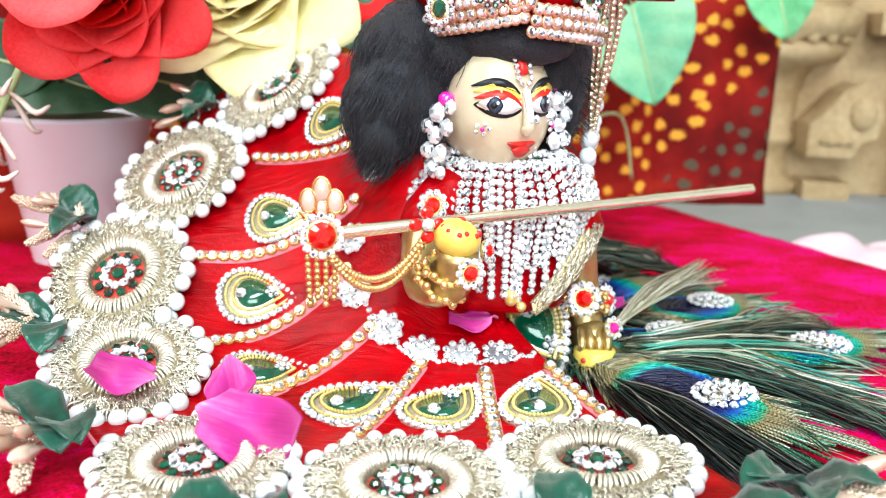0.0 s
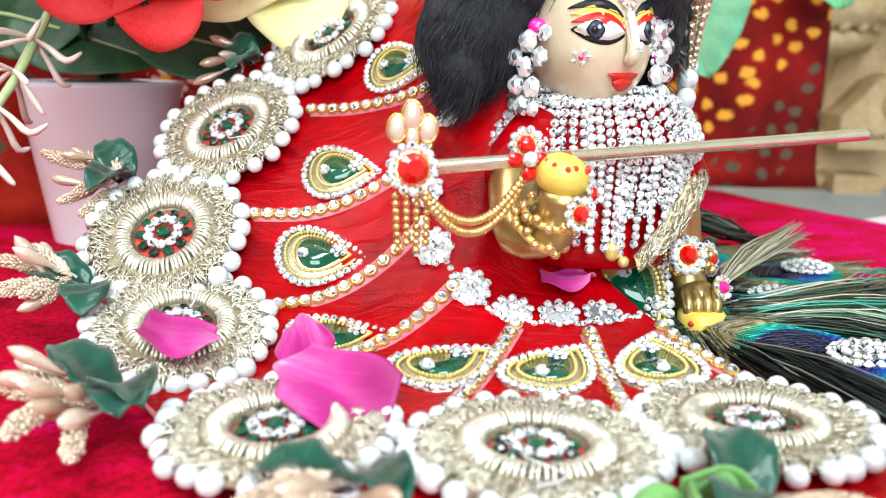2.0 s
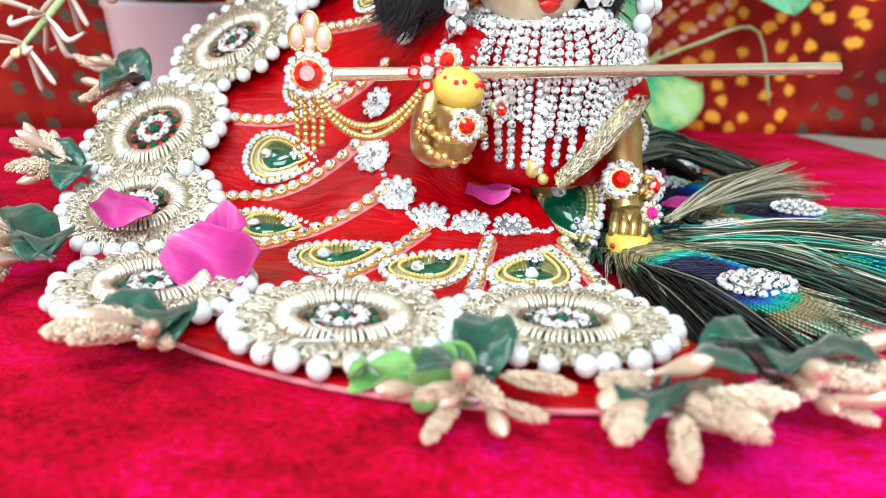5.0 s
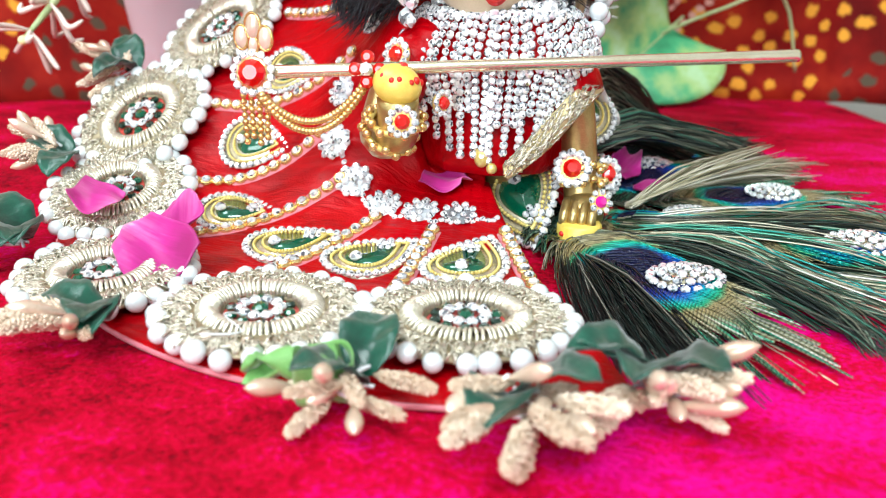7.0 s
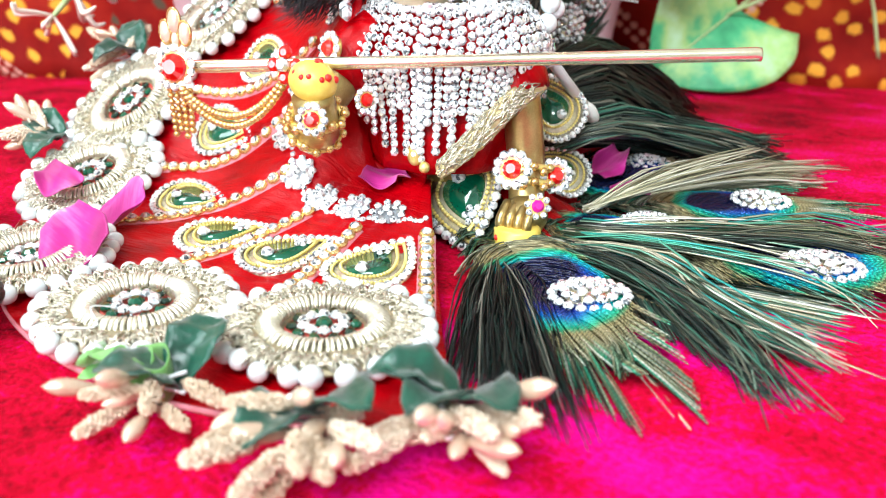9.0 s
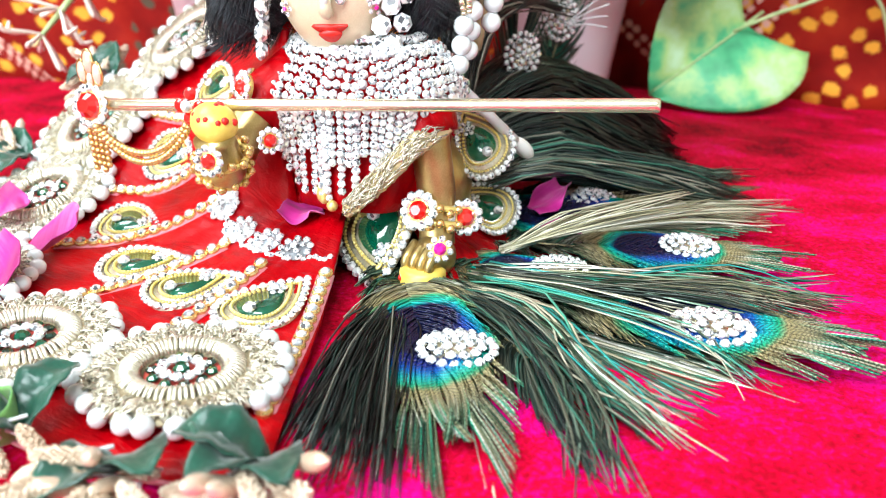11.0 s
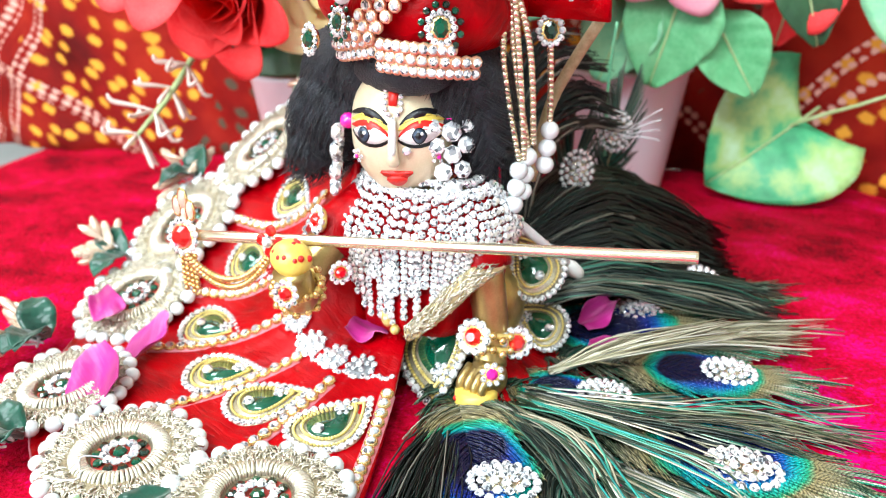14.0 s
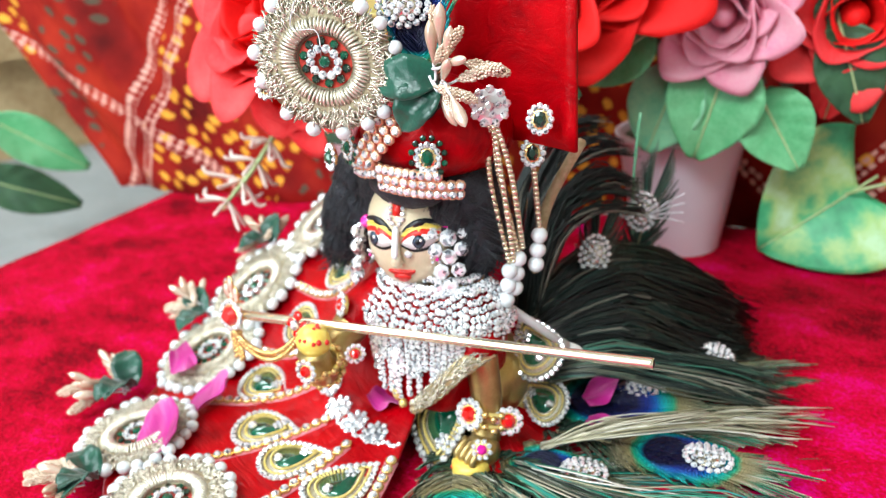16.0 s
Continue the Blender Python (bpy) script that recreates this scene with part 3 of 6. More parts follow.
def build_carving():
    """Carved stone relief on the wall beyond the ledge: a column with capital, and framed blocks."""
    top = thing("stone_relief", Matrix.Translation((0.375, 0.88, -0.05)) @ Matrix.Rotation(radians(-8), 4, "Z"), "carved honey sandstone relief with column and blocks", "relief")
    part("slab", Shape().box((-0.7, 0.05, 0.0), (1.0, 0.12, 0.75)).mesh("slab", SANDSTONE, smooth=False), top)
    col = [(0.045, 0.0), (0.047, 0.012), (0.03, 0.018), (0.03, 0.05), (0.036, 0.054), (0.036, 0.062), (0.03, 0.066), (0.034, 0.11), (0.044, 0.135), (0.07, 0.142), (0.074, 0.15), (0.074, 0.158), (0.06, 0.162), (0.084, 0.168), (0.088, 0.19), (0.07, 0.196), (0.08, 0.21), (0.086, 0.3), (0.06, 0.31), (0.06, 0.75)]
    for x in (-0.03, 0.45):
        part("column", Shape().lathe(col, Matrix.Translation((x, 0.06, 0)), 28).mesh("column", SANDSTONE), top)
        for k in range(9):
            a = radians(200 + 17.5 * k)
            part("bead", Shape().ball((x + 0.075 * math.cos(a), 0.06 + 0.075 * math.sin(a), 0.164), 0.0065, 10, 8).mesh("bead", SANDSTONE), top)
    for x in (0.0, 0.25, 0.7):
        part("plinth", Shape().box((x + 0.004, 0.0, 0.0), (x + 0.05, 0.05, 0.018)).box((x + 0.11, 0.0, 0.0), (x + 0.19, 0.06, 0.3)).mesh("plinth", SANDSTONE, smooth=False), top)
        bracket = [(0.0, 0.046), (0.045, 0.046), (0.052, 0.062), (0.066, 0.066), (0.07, 0.09), (0.062, 0.112), (0.046, 0.12), (0.03, 0.112), (0.012, 0.09), (0.0, 0.078)]
        n = len(bracket)
        part("bracket", Shape().add([(x + p, -0.012, z) for p, z in bracket] + [(x + p, 0.05, z) for p, z in bracket], [tuple(range(n)), tuple(range(2 * n - 1, n - 1, -1))] + [((i + 1) % n, i, n + i, n + (i + 1) % n) for i in range(n)]).mesh("bracket", SANDSTONE, smooth=False), top)
        part("scroll", Shape().tube([(x + 0.012 + 0.03 * k / 6, -0.014, 0.06 + 0.004 * (k % 2)) for k in range(7)], 0.0035, 8).ball((x + 0.05, -0.014, 0.09), (0.013, 0.008, 0.016), 14, 10).mesh("scroll", SANDSTONE), top)
        part("cornice", Shape().box((x + 0.06, 0.0, 0.168), (x + 0.2, 0.06, 0.19)).mesh("cornice", SANDSTONE, smooth=False), top)


build_carving()
side = thing("side_relief", Matrix.Translation((-0.80, 0.2, -0.05)), "plain honey sandstone slab with a carved moulding", "relief")
part("slab", Shape().box((-0.06, -0.5, 0.0), (0.0, 0.9, 0.7)).mesh("slab", SANDSTONE, smooth=False), side)
part("moulding", Shape().box((0.0, -0.5, 0.11), (0.03, 0.9, 0.15)).box((0.0, -0.5, 0.16), (0.018, 0.9, 0.18)).mesh("moulding", SANDSTONE, smooth=False), side)

# ---- the doll's skirt: a stiff flared sheet that lies flat in front and rises behind ----
CX, CY = 0.012, 0.262


def skirt_z(phi, r):
    g = 0.0040 - 0.0014 * min(1.0, max(0.0, (r - 0.1) / 0.019)) + 0.0088 * math.log1p(math.exp((203 - phi) / 7))
    b = 0.0065 + 0.019 * math.exp(-((phi - 198) / 28) ** 2)
    dip = max(0.0, (0.078 - r) / 0.042)
    return g + b * dip * dip


def on_skirt(phi, r, h=0.0):
    a = radians(phi)
    p = Vector((CX + r * math.cos(a), CY + r * math.sin(a), skirt_z(phi, r)))
    return p + skirt_frame(phi, r).col[2].to_3d() * h if h else p


def skirt_frame(phi, r):
    """Axes on the skirt: x outwards, y along the hem, z away from the cloth."""
    d = on_skirt(phi, r + 0.004) - on_skirt(phi, r - 0.004)
    e = on_skirt(phi + 3, r) - on_skirt(phi - 3, r)
    x = d.normalized()
    z = d.cross(e).normalized()
    y = z.cross(x)
    return Matrix((x, y, z)).transposed().to_4x4()


def set_on(phi, r, h=0.0, turn=0.0, s=1.0):
    return Matrix.Translation(on_skirt(phi, r, h)) @ skirt_frame(phi, r) @ Matrix.Rotation(radians(turn), 4, "Z") @ Matrix.Diagonal((s, s, s, 1))


PHI0, PHI1, HEM = 132.0, 302.0, 0.119
skirt = thing("doll_skirt", Matrix(), "flared red satin doll skirt with pearl medallions and gold trim", "skirt")


def skirt_sheet(u, v):
    phi = PHI0 + (PHI1 - PHI0) * u
    r = 0.018 + (HEM - 0.018) * v
    p = on_skirt(phi, r)
    p.z += 0.0009 * math.sin(u * 95) * v * (1 - v) + 0.0005 * noise.noise(Vector((u * 40, v * 9, 0)))
    return p


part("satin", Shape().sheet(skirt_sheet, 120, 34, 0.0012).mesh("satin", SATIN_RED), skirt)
hem = [on_skirt(PHI0 + (PHI1 - PHI0) * k / 120, HEM, 0.0004) for k in range(121)]
part("hem_cord", Shape().tube(hem, 0.0007, 5).mesh("hem_cord", RIBBON_PINK), skirt, label="thin pink hem cord")


def build_medallion_base():
    """The lace, rope and stones of a medallion; pearls are set round it one by one."""
    rnd = random.Random(4)
    A, B = 0.0215, 0.0185   # half length along the hem, half width
    lace = Shape()
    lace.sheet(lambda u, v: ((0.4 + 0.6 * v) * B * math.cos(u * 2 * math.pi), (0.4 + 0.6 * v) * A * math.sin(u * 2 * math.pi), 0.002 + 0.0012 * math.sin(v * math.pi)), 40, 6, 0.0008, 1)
    for k in range(760):
        t, v = rnd.random() * 2 * math.pi, 0.72 + 0.26 * rnd.random()
        w, d = rnd.uniform(-0.2, 0.2), rnd.uniform(0.04, 0.28)
        pts = []
        for j in range(4):
            q = j / 3
            tt, vv = t + w * q, v - d * (q - 0.5)
            pts.append((vv * B * math.cos(tt), vv * A * math.sin(tt), 0.0026 + 0.0016 * math.sin(q * math.pi) + 0.0007 * rnd.random()))
        lace.tube(pts, 0.00028, 3)
    rope = Shape()
    n = 66
    for k in range(n):
        t = 2 * math.pi * k / n
        c, s_ = math.cos(t), math.sin(t)
        pts = []
        for j in range(6):
            q = math.pi * j / 5
            v = 0.545 + 0.115 * math.cos(q)
            tt = t + (0.04 + 0.03 * math.sin(k * 2.7)) * (j / 5 - 0.5) + 0.012 * math.sin(k * 5.1)
            pts.append((v * B * math.cos(tt), v * A * math.sin(tt), 0.0028 + 0.0025 * math.sin(q)))
        rope.tube(pts, 0.00053, 4)
    felt = Shape().lathe([(0.0, 0.0006), (0.5, 0.0022), (0.47, 0.0024), (0.0, 0.0024)], Matrix.Diagonal((B, A, 1, 1)), 28)
    return lace.mesh("lace", ZARI, ZARI_SHADE), rope.mesh("rope_ring", ZARI_BRIGHT), felt.mesh("felt", RED_FELT)


LACE, ROPE, FELT = build_medallion_base()
WISP = Shape().tube(curve3([(0.0, 0.002, 0.003), (0.004, 0.008, 0.006), (-0.002, 0.013, 0.005), (0.004, 0.018, 0.0065)], 14), 0.00022, 3).mesh("loose_thread", WHITE_STEM)


def medallion(m, parent, seed, pearls=24):
    rnd = random.Random(seed)
    med = part("medallion", None, parent, m, "oval gold thread medallion with white pearl edge and green stones")
    part("lace", LACE, med, kind="stuff")
    part("rope_ring", ROPE, med)
    part("felt", FELT, med, label="red felt centre")
    for k in range(pearls):
        t = 2 * math.pi * (k + rnd.uniform(-0.18, 0.18)) / pearls
        v = 1.04 + rnd.uniform(-0.03, 0.03)
        part("pearl", PEARL_M, med, Matrix.Translation((v * 0.0185 * math.cos(t), v * 0.0215 * math.sin(t), 0.0026 + rnd.uniform(-0.0003, 0.0006))) @ Matrix.Scale(rnd.uniform(0.0021, 0.00255), 4))
    for k in range(10):
        t = 2 * math.pi * k / 10
        part("gem", DARK_M if k % 3 else GREEN_M, med, Matrix.Translation((0.0057 * math.cos(t), 0.0067 * math.sin(t), 0.0031)) @ Matrix.Scale(0.0014, 4))
        t += 0.31
        part("crystal", CRYSTAL_M, med, Matrix.Translation((0.0037 * math.cos(t), 0.0044 * math.sin(t), 0.0038)) @ Matrix.Scale(0.00145, 4))
    part("gem", GREEN_M, med, Matrix.Translation((0, 0, 0.0036)) @ Matrix.Scale(0.0019, 4))
    if seed % 2:
        part("loose_thread", WISP, med, Matrix.Rotation(seed, 4, "Z"))
    return med


MEDALS = [(143, 0.0865, 1.15), (166, 0.101, 1.1), (186.5, 0.1085, 1.15), (204.6, 0.105, 1.05), (234.3, 0.1105, 1.0), (260, 0.100, 1.0), (286, 0.0905, 1.0)]
for k, (phi, r, s) in enumerate(MEDALS):
    medallion(set_on(phi, r, 0.0012) @ Matrix.Diagonal((1.05, s, 1, 1)), skirt, k)


# ---- the doll ----
HEAD_C, FACE_TURN, FACE_ROLL, FACE_NOD = Vector((0.0158, 0.2560, 0.0810)), 29.0, -1.0, 0.0
HEAD_R, BLUNT = (0.0158, 0.0158, 0.0192), 2.4
HEAD_M = Matrix.Translation(HEAD_C) @ Matrix.Rotation(radians(FACE_TURN), 4, "Z") @ Matrix.Rotation(radians(FACE_ROLL), 4, "Y") @ Matrix.Rotation(radians(FACE_NOD), 4, "X")


def face_at(x, z, h=0.0):
    """A point on the front of the head (its own axes: x to its side, z up, facing -y), h proud of it."""
    rx, ry, rz = HEAD_R
    wide = x / (1 - 0.24 * (z / rz) ** 2) if z < 0 else x
    k = max(0.0, 1 - abs(wide / rx) ** BLUNT - abs(z / rz) ** BLUNT) ** (1 / BLUNT)
    p = Vector((x, -ry * k, z))
    n = Vector((x / rx ** 2, p.y / ry ** 2, z / rz ** 2)).normalized()
    return p + n * h


def build_statue():
    """One plain mesh: brass body and limbs, a pale gilt head with painted eyes, brows and mouth."""
    s = Shape()
    head = Shape().ball((0, 0, 0), 1.0, 44, 34)
    vs = []
    for x, y, z in head.v:
        k = (abs(x) ** BLUNT + abs(y) ** BLUNT + abs(z) ** BLUNT) ** (-1 / BLUNT)
        x, y, z = x * k * HEAD_R[0], y * k * HEAD_R[1], z * k * HEAD_R[2]
        if z < 0:
            x *= 1 - 0.24 * (z / HEAD_R[2]) ** 2
        vs.append(HEAD_M @ Vector((x, y, z)))
    s.add(vs, head.f, 1)

    def patch(pts, h, slot):
        base = [HEAD_M @ face_at(x, z, h) for x, z in pts]
        mid = HEAD_M @ face_at(sum(p[0] for p in pts) / len(pts), sum(p[1] for p in pts) / len(pts), h + 0.00015)
        n = len(pts)
        under = [HEAD_M @ face_at(x, z, -0.0003) for x, z in pts]
        s.add(base + [mid] + under, [(i, (i + 1) % n, n) for i in range(n)] + [((i + 1) % n, i, n + 1 + i, n + 1 + (i + 1) % n) for i in range(n)], slot)

    def almond(cx, cz, w, hgt, tilt, flip=1, n=20, sag=0.0):
        out = []
        for k in range(n):
            t = 2 * math.pi * k / n
            x, z = w * math.cos(t), hgt * math.sin(t) * (1 - 0.55 * abs(math.cos(t)) ** 3)
            z += sag * (x / w) ** 2
            out.append((cx + flip * (x * math.cos(tilt) - z * math.sin(tilt)), cz + x * math.sin(tilt) + z * math.cos(tilt)))
        return out

    for flip in (1, -1):
        ex = 0.0069 * flip
        look_x = ex - (0.0018 if flip < 0 else 0.0)
        patch(almond(ex + 0.0003 * flip, 0.0008, 0.0062, 0.0029, 0.13, flip), 0.0002, 2)
        patch(almond(ex, 0.0014, 0.0055, 0.0024, 0.13, flip), 0.0005, 5)
        patch(almond(look_x, 0.0014, 0.0020, 0.0023, 0.0), 0.0007, 2)
        patch(almond(look_x, 0.0014, 0.0016, 0.0019, 0.0), 0.0009, 6)
        patch(almond(look_x - 0.0003, 0.0014, 0.0008, 0.001, 0.0), 0.0011, 2)
        patch(almond(look_x + 0.0006, 0.002, 0.0004, 0.0005, 0.0), 0.0013, 5)
        patch(almond(ex, 0.0041, 0.0061, 0.0014, 0.17, flip, sag=-0.0019), 0.0005, 3)
        patch(almond(ex, 0.0059, 0.0061, 0.0014, 0.17, flip, sag=-0.002), 0.0004, 4)
        patch(almond(ex + 0.0003 * flip, 0.0076, 0.0060, 0.0011, 0.17, flip, sag=-0.0022), 0.0005, 2)
    patch(almond(0.0, -0.0101, 0.0046, 0.0012, 0.0, sag=0.0010), 0.0008, 3)
    patch(almond(0.0, -0.0116, 0.0029, 0.0015, 0.0, sag=0.0006), 0.0011, 3)
    patch([(x, z) for x, z in ((-0.001, 0.0095), (0.001, 0.0095), (0.0012, 0.0128), (0.0, 0.0142), (-0.0012, 0.0128))], 0.0012, 3)
    nose = curve3([face_at(0, 0.004, -0.0003), face_at(0, 0.0, 0.0012), face_at(0, -0.0042, 0.0026), face_at(0, -0.006, 0.0008)], 10)
    s.tube([HEAD_M @ p for p in nose], [0.0009, 0.001, 0.0011, 0.0012, 0.0013, 0.0015, 0.0017, 0.0019, 0.0019, 0.0017, 0.001], 8, 1)
    ridge = [face_at(0, 0.006 - 0.001 * k, 0.0006 + 0.00032 * k) for k in range(10)]
    s.tube([HEAD_M @ p for p in ridge], [0.0006] + [0.0011] * 8 + [0.0008], 8, 5)
    # neck, chest and belly
    s.lathe([(0.0075, 0.056), (0.0075, 0.07)], Matrix.Translation((0.019, 0.258, 0)), 16, 0)
    s.ball((0.02, 0.266, 0.043), (0.021, 0.017, 0.024), 24, 16, 0)
    s.ball((0.02, 0.272, 0.022), (0.024, 0.022, 0.02), 24, 14, 0)
    # the arm that leans on the cloth, with fist
    s.tube(curve3([(0.036, 0.262, 0.053), (0.0425, 0.2585, 0.042), (0.0455, 0.2580, 0.026), (0.0475, 0.2550, 0.013)], 14), [0.0068, 0.0068, 0.0066, 0.0064, 0.0061, 0.0058, 0.0056, 0.0055, 0.0054, 0.0053, 0.0052, 0.0051, 0.005, 0.005, 0.0052], 14, 0)
    s.ball((0.0486, 0.2520, 0.0105), (0.0062, 0.0066, 0.0062), 16, 10, 0)
    for k in range(4):
        x = 0.0445 + 0.0026 * k
        s.tube(curve3([(x, 0.2495, 0.0145), (x, 0.2452, 0.012), (x, 0.2446, 0.0092), (x, 0.2475, 0.0080)], 8), [0.0014] * 6 + [0.0013, 0.0012, 0.001], 7, 0)
    s.lathe([(0.0056, 0.0008), (0.0064, 0.0018), (0.0064, 0.0086), (0.0054, 0.0096)], Matrix.Translation((0.0488, 0.2466, 0.0)), 16, 4)
    # the raised arm
    s.tube(curve3([(0.001, 0.252, 0.054), (-0.004, 0.238, 0.044), (-0.003, 0.227, 0.034), (0.004, 0.22, 0.037), (0.0055, 0.2165, 0.046)], 16), [0.0066] * 5 + [0.0062] * 4 + [0.0058] * 4 + [0.0054] * 4, 14, 0)
    s.ball((0.005, 0.2175, 0.0492), (0.0064, 0.0058, 0.0052), 18, 12, 4, Matrix.Rotation(0.3, 3, "Y"))
    for k in range(14):
        a, b = k * 2.4, 0.25 + 1.25 * ((k * 0.37) % 1)
        p = Vector((0.0064 * math.sin(b) * math.cos(a), 0.0058 * math.sin(b) * math.sin(a), 0.0052 * math.cos(b)))
        s.ball(Vector((0.005, 0.2175, 0.0492)) + p * 0.92, 0.00075 + 0.0003 * ((k * 0.61) % 1), 8, 6, 3)
    for k in range(8):
        a = k * 0.8
        s.ball((0.0488 + 0.0061 * math.cos(a), 0.2466 + 0.0061 * math.sin(a), 0.0036 + 0.0032 * (k % 2)), 0.0009, 6, 5, 3)
    # folded legs under the skirt
    s.tube(curve3([(0.012, 0.27, 0.012), (0.0, 0.255, 0.009), (0.01, 0.243, 0.008)], 8), 0.008, 12, 0)
    s.tube(curve3([(0.028, 0.275, 0.012), (0.038, 0.29, 0.0085), (0.03, 0.3, 0.0085)], 8), 0.008, 12, 0)
    me = s.mesh("doll_statue", BRASS, FACE_CLAY, BLACK_PAINT, RED_PAINT, YELLOW_PAINT, EYE_WHITE, EYE_GREY)
    return thing("doll_statue", Matrix(), "small brass crawling figurine with painted face and raised arm", "statue", data=me)


build_statue()


def build_hair():
    s = Shape()
    rnd = random.Random(2)
    lobes = [((0.019, 0.2655, 0.0905), (0.0215, 0.0165, 0.019)), ((-0.010, 0.2595, 0.0925), (0.0165, 0.0135, 0.0180)), ((-0.0165, 0.2545, 0.080), (0.0120, 0.0125, 0.0155)), ((-0.0175, 0.2495, 0.0715), (0.0070, 0.009, 0.0085)),
             ((0.0365, 0.2675, 0.089), (0.0085, 0.0095, 0.0175)), ((0.0345, 0.267, 0.078), (0.0065, 0.0075, 0.0125)), ((0.0205, 0.2500, 0.0990), (0.0165, 0.0095, 0.0068)),
             ((0.004, 0.259, 0.096), (0.017, 0.0135, 0.0125)), ((-0.0125, 0.256, 0.0835), (0.0145, 0.013, 0.0165)), ((0.0315, 0.2645, 0.0955), (0.0135, 0.0125, 0.0125)), ((0.0365, 0.267, 0.083), (0.0075, 0.0085, 0.0135))]
    for c, r in lobes:
        b = Shape().ball((0, 0, 0), r, 40, 28)
        out = []
        for p in b.v:
            p = Vector(p)
            d = 1 + 0.07 * noise.noise((p + Vector(c)) * 170) + 0.05 * noise.noise((p + Vector(c)) * 480) + 0.03 * noise.noise((p + Vector(c)) * 1100)
            out.append(Vector(c) + p * d)
        s.add(out, b.f)
    top = thing("doll_wig", Matrix(), "fluffy black wig on the figurine's head", "wig")
    part("hair_mass", s.mesh("hair_mass", BLACK_HAIR), top)
    wisps = Shape()
    for k in range(5200):
        c, r = lobes[rnd.choice((0, 1, 1, 2, 2, 3, 4, 5, 7, 8, 8, 9, 10))]
        d = Vector((rnd.gauss(0, 1), rnd.gauss(0, 1) - 0.3, rnd.gauss(0, 1))).normalized()
        p = Vector((c[0] + d.x * r[0], c[1] + d.y * r[1], c[2] + d.z * r[2]))
        t = d.orthogonal().normalized().lerp(Vector((0, 0, -1)), 0.5).normalized()
        ln = rnd.uniform(0.003, 0.009)
        wisps.tube([p, p + t * ln * 0.5 + d * ln * 0.16, p + t * ln + d * ln * rnd.uniform(-0.05, 0.22)], [0.00014, 0.00012, 0.00006], 3)
    part("stray_hair", wisps.mesh("stray_hair", BLACK_HAIR), top, kind="stuff")


build_hair()


def chest(u, z, out=0.0):
    """The dressed chest: u from -1 to 1 round the front, z up; out metres proud of it."""
    w = 0.0254 - 0.0075 * max(0, (z - 0.057) / 0.010) ** 1.6 - 0.004 * max(0, (0.05 - z) / 0.03)
    d = 0.0215 - 0.009 * max(0, (z - 0.05) / 0.016) ** 1.5
    a = u * 1.45 + 0.2
    return Vector((0.019 + (w + out) * math.sin(a), 0.2615 - (d + out) * math.cos(a), z))


def build_bodice():
    top = thing("doll_bodice", Matrix(), "red satin doll bodice with short sleeves on the figurine", "clothing")
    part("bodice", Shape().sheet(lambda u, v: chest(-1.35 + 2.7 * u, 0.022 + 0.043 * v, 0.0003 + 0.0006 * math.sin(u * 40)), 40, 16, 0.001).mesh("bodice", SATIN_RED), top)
    for pts, rads in (([(0.0355, 0.262, 0.056), (0.0415, 0.259, 0.048), (0.0435, 0.258, 0.043)], [0.0078, 0.008, 0.0078]), ([(0.004, 0.251, 0.057), (-0.002, 0.244, 0.05), (-0.0035, 0.2385, 0.045)], [0.008, 0.0082, 0.008])):
        part("sleeve", Shape().tube(curve3(pts, 6), [rads[0]] * 3 + [rads[1]] * 3 + [rads[2]], 16).mesh("sleeve", SATIN_RED), top)
    # gathered red cloth over the lap, down to the ring of rosettes
    def lap(u, v):
        a = radians(165 + 122 * u)
        r = 0.014 + (0.02 - 0.007 * u * u) * v
        phi = 165 + 122 * u
        z0, z1 = 0.026 - 0.004 * u, skirt_z(min(phi, 300), 0.034) - 0.0008
        return (0.016 + r * math.cos(a), 0.262 + r * 1.02 * math.sin(a), z0 + (z1 - z0) * v ** 0.7 + 0.0008 * math.sin(u * 60) * v)
    part("waist_gather", Shape().sheet(lap, 60, 10, 0.0008).mesh("waist_gather", SATIN_RED), top)


build_bodice()


# ---- trims of the skirt ----
def drop_line(scale, n=40, shift=0.0):
    """The outline of a paisley: fat end about the origin, bent tail towards -x."""
    a, b, out = 0.0122 * scale, 0.0130 * scale, []
    for k in range(n):
        t = 2 * math.pi * k / n
        x, y = a * math.cos(t), b * math.sin(t) * abs(math.sin(t / 2)) ** 1.0
        x, w = -x - 0.0042, (x / a + 1) / 2
        out.append(Vector((x + shift, y + 0.0056 * w ** 2.2 * scale, 0)))
    return out


def drop_plate(scale, z0, z1, shift=0.0):
    line, s = drop_line(scale, 32, shift), Shape()
    n = len(line)
    mid = Vector((-0.001 + shift, 0, z1 + 0.0003))
    s.add([(p.x, p.y, z0) for p in line] + [(p.x, p.y, z1) for p in line] + [mid], [(i, (i + 1) % n, n + (i + 1) % n, n + i) for i in range(n)] + [(n + i, n + (i + 1) % n, 2 * n) for i in range(n)])
    return s


def bead_ring(scale, z, r, shift=0.0, n=64):
    s, line = Shape(), drop_line(scale, n, shift)
    for p in line:
        s.ball((p.x, p.y, z), r, 6, 4)
    return s


PLATE = drop_plate(1.0, 0.0, 0.0009).mesh("backing", ZARI)
FILL = drop_plate(0.5, 0.0008, 0.0017, 0.0002).mesh("green_stone", GREEN_GEM)
CORD1, CORD2 = bead_ring(0.62, 0.0017, 0.00052, -0.0001, 52).mesh("gold_cord", GOLD_YELLOW), bead_ring(0.81, 0.0014, 0.0005, -0.0001, 62).mesh("gold_cord", GOLD_YELLOW)


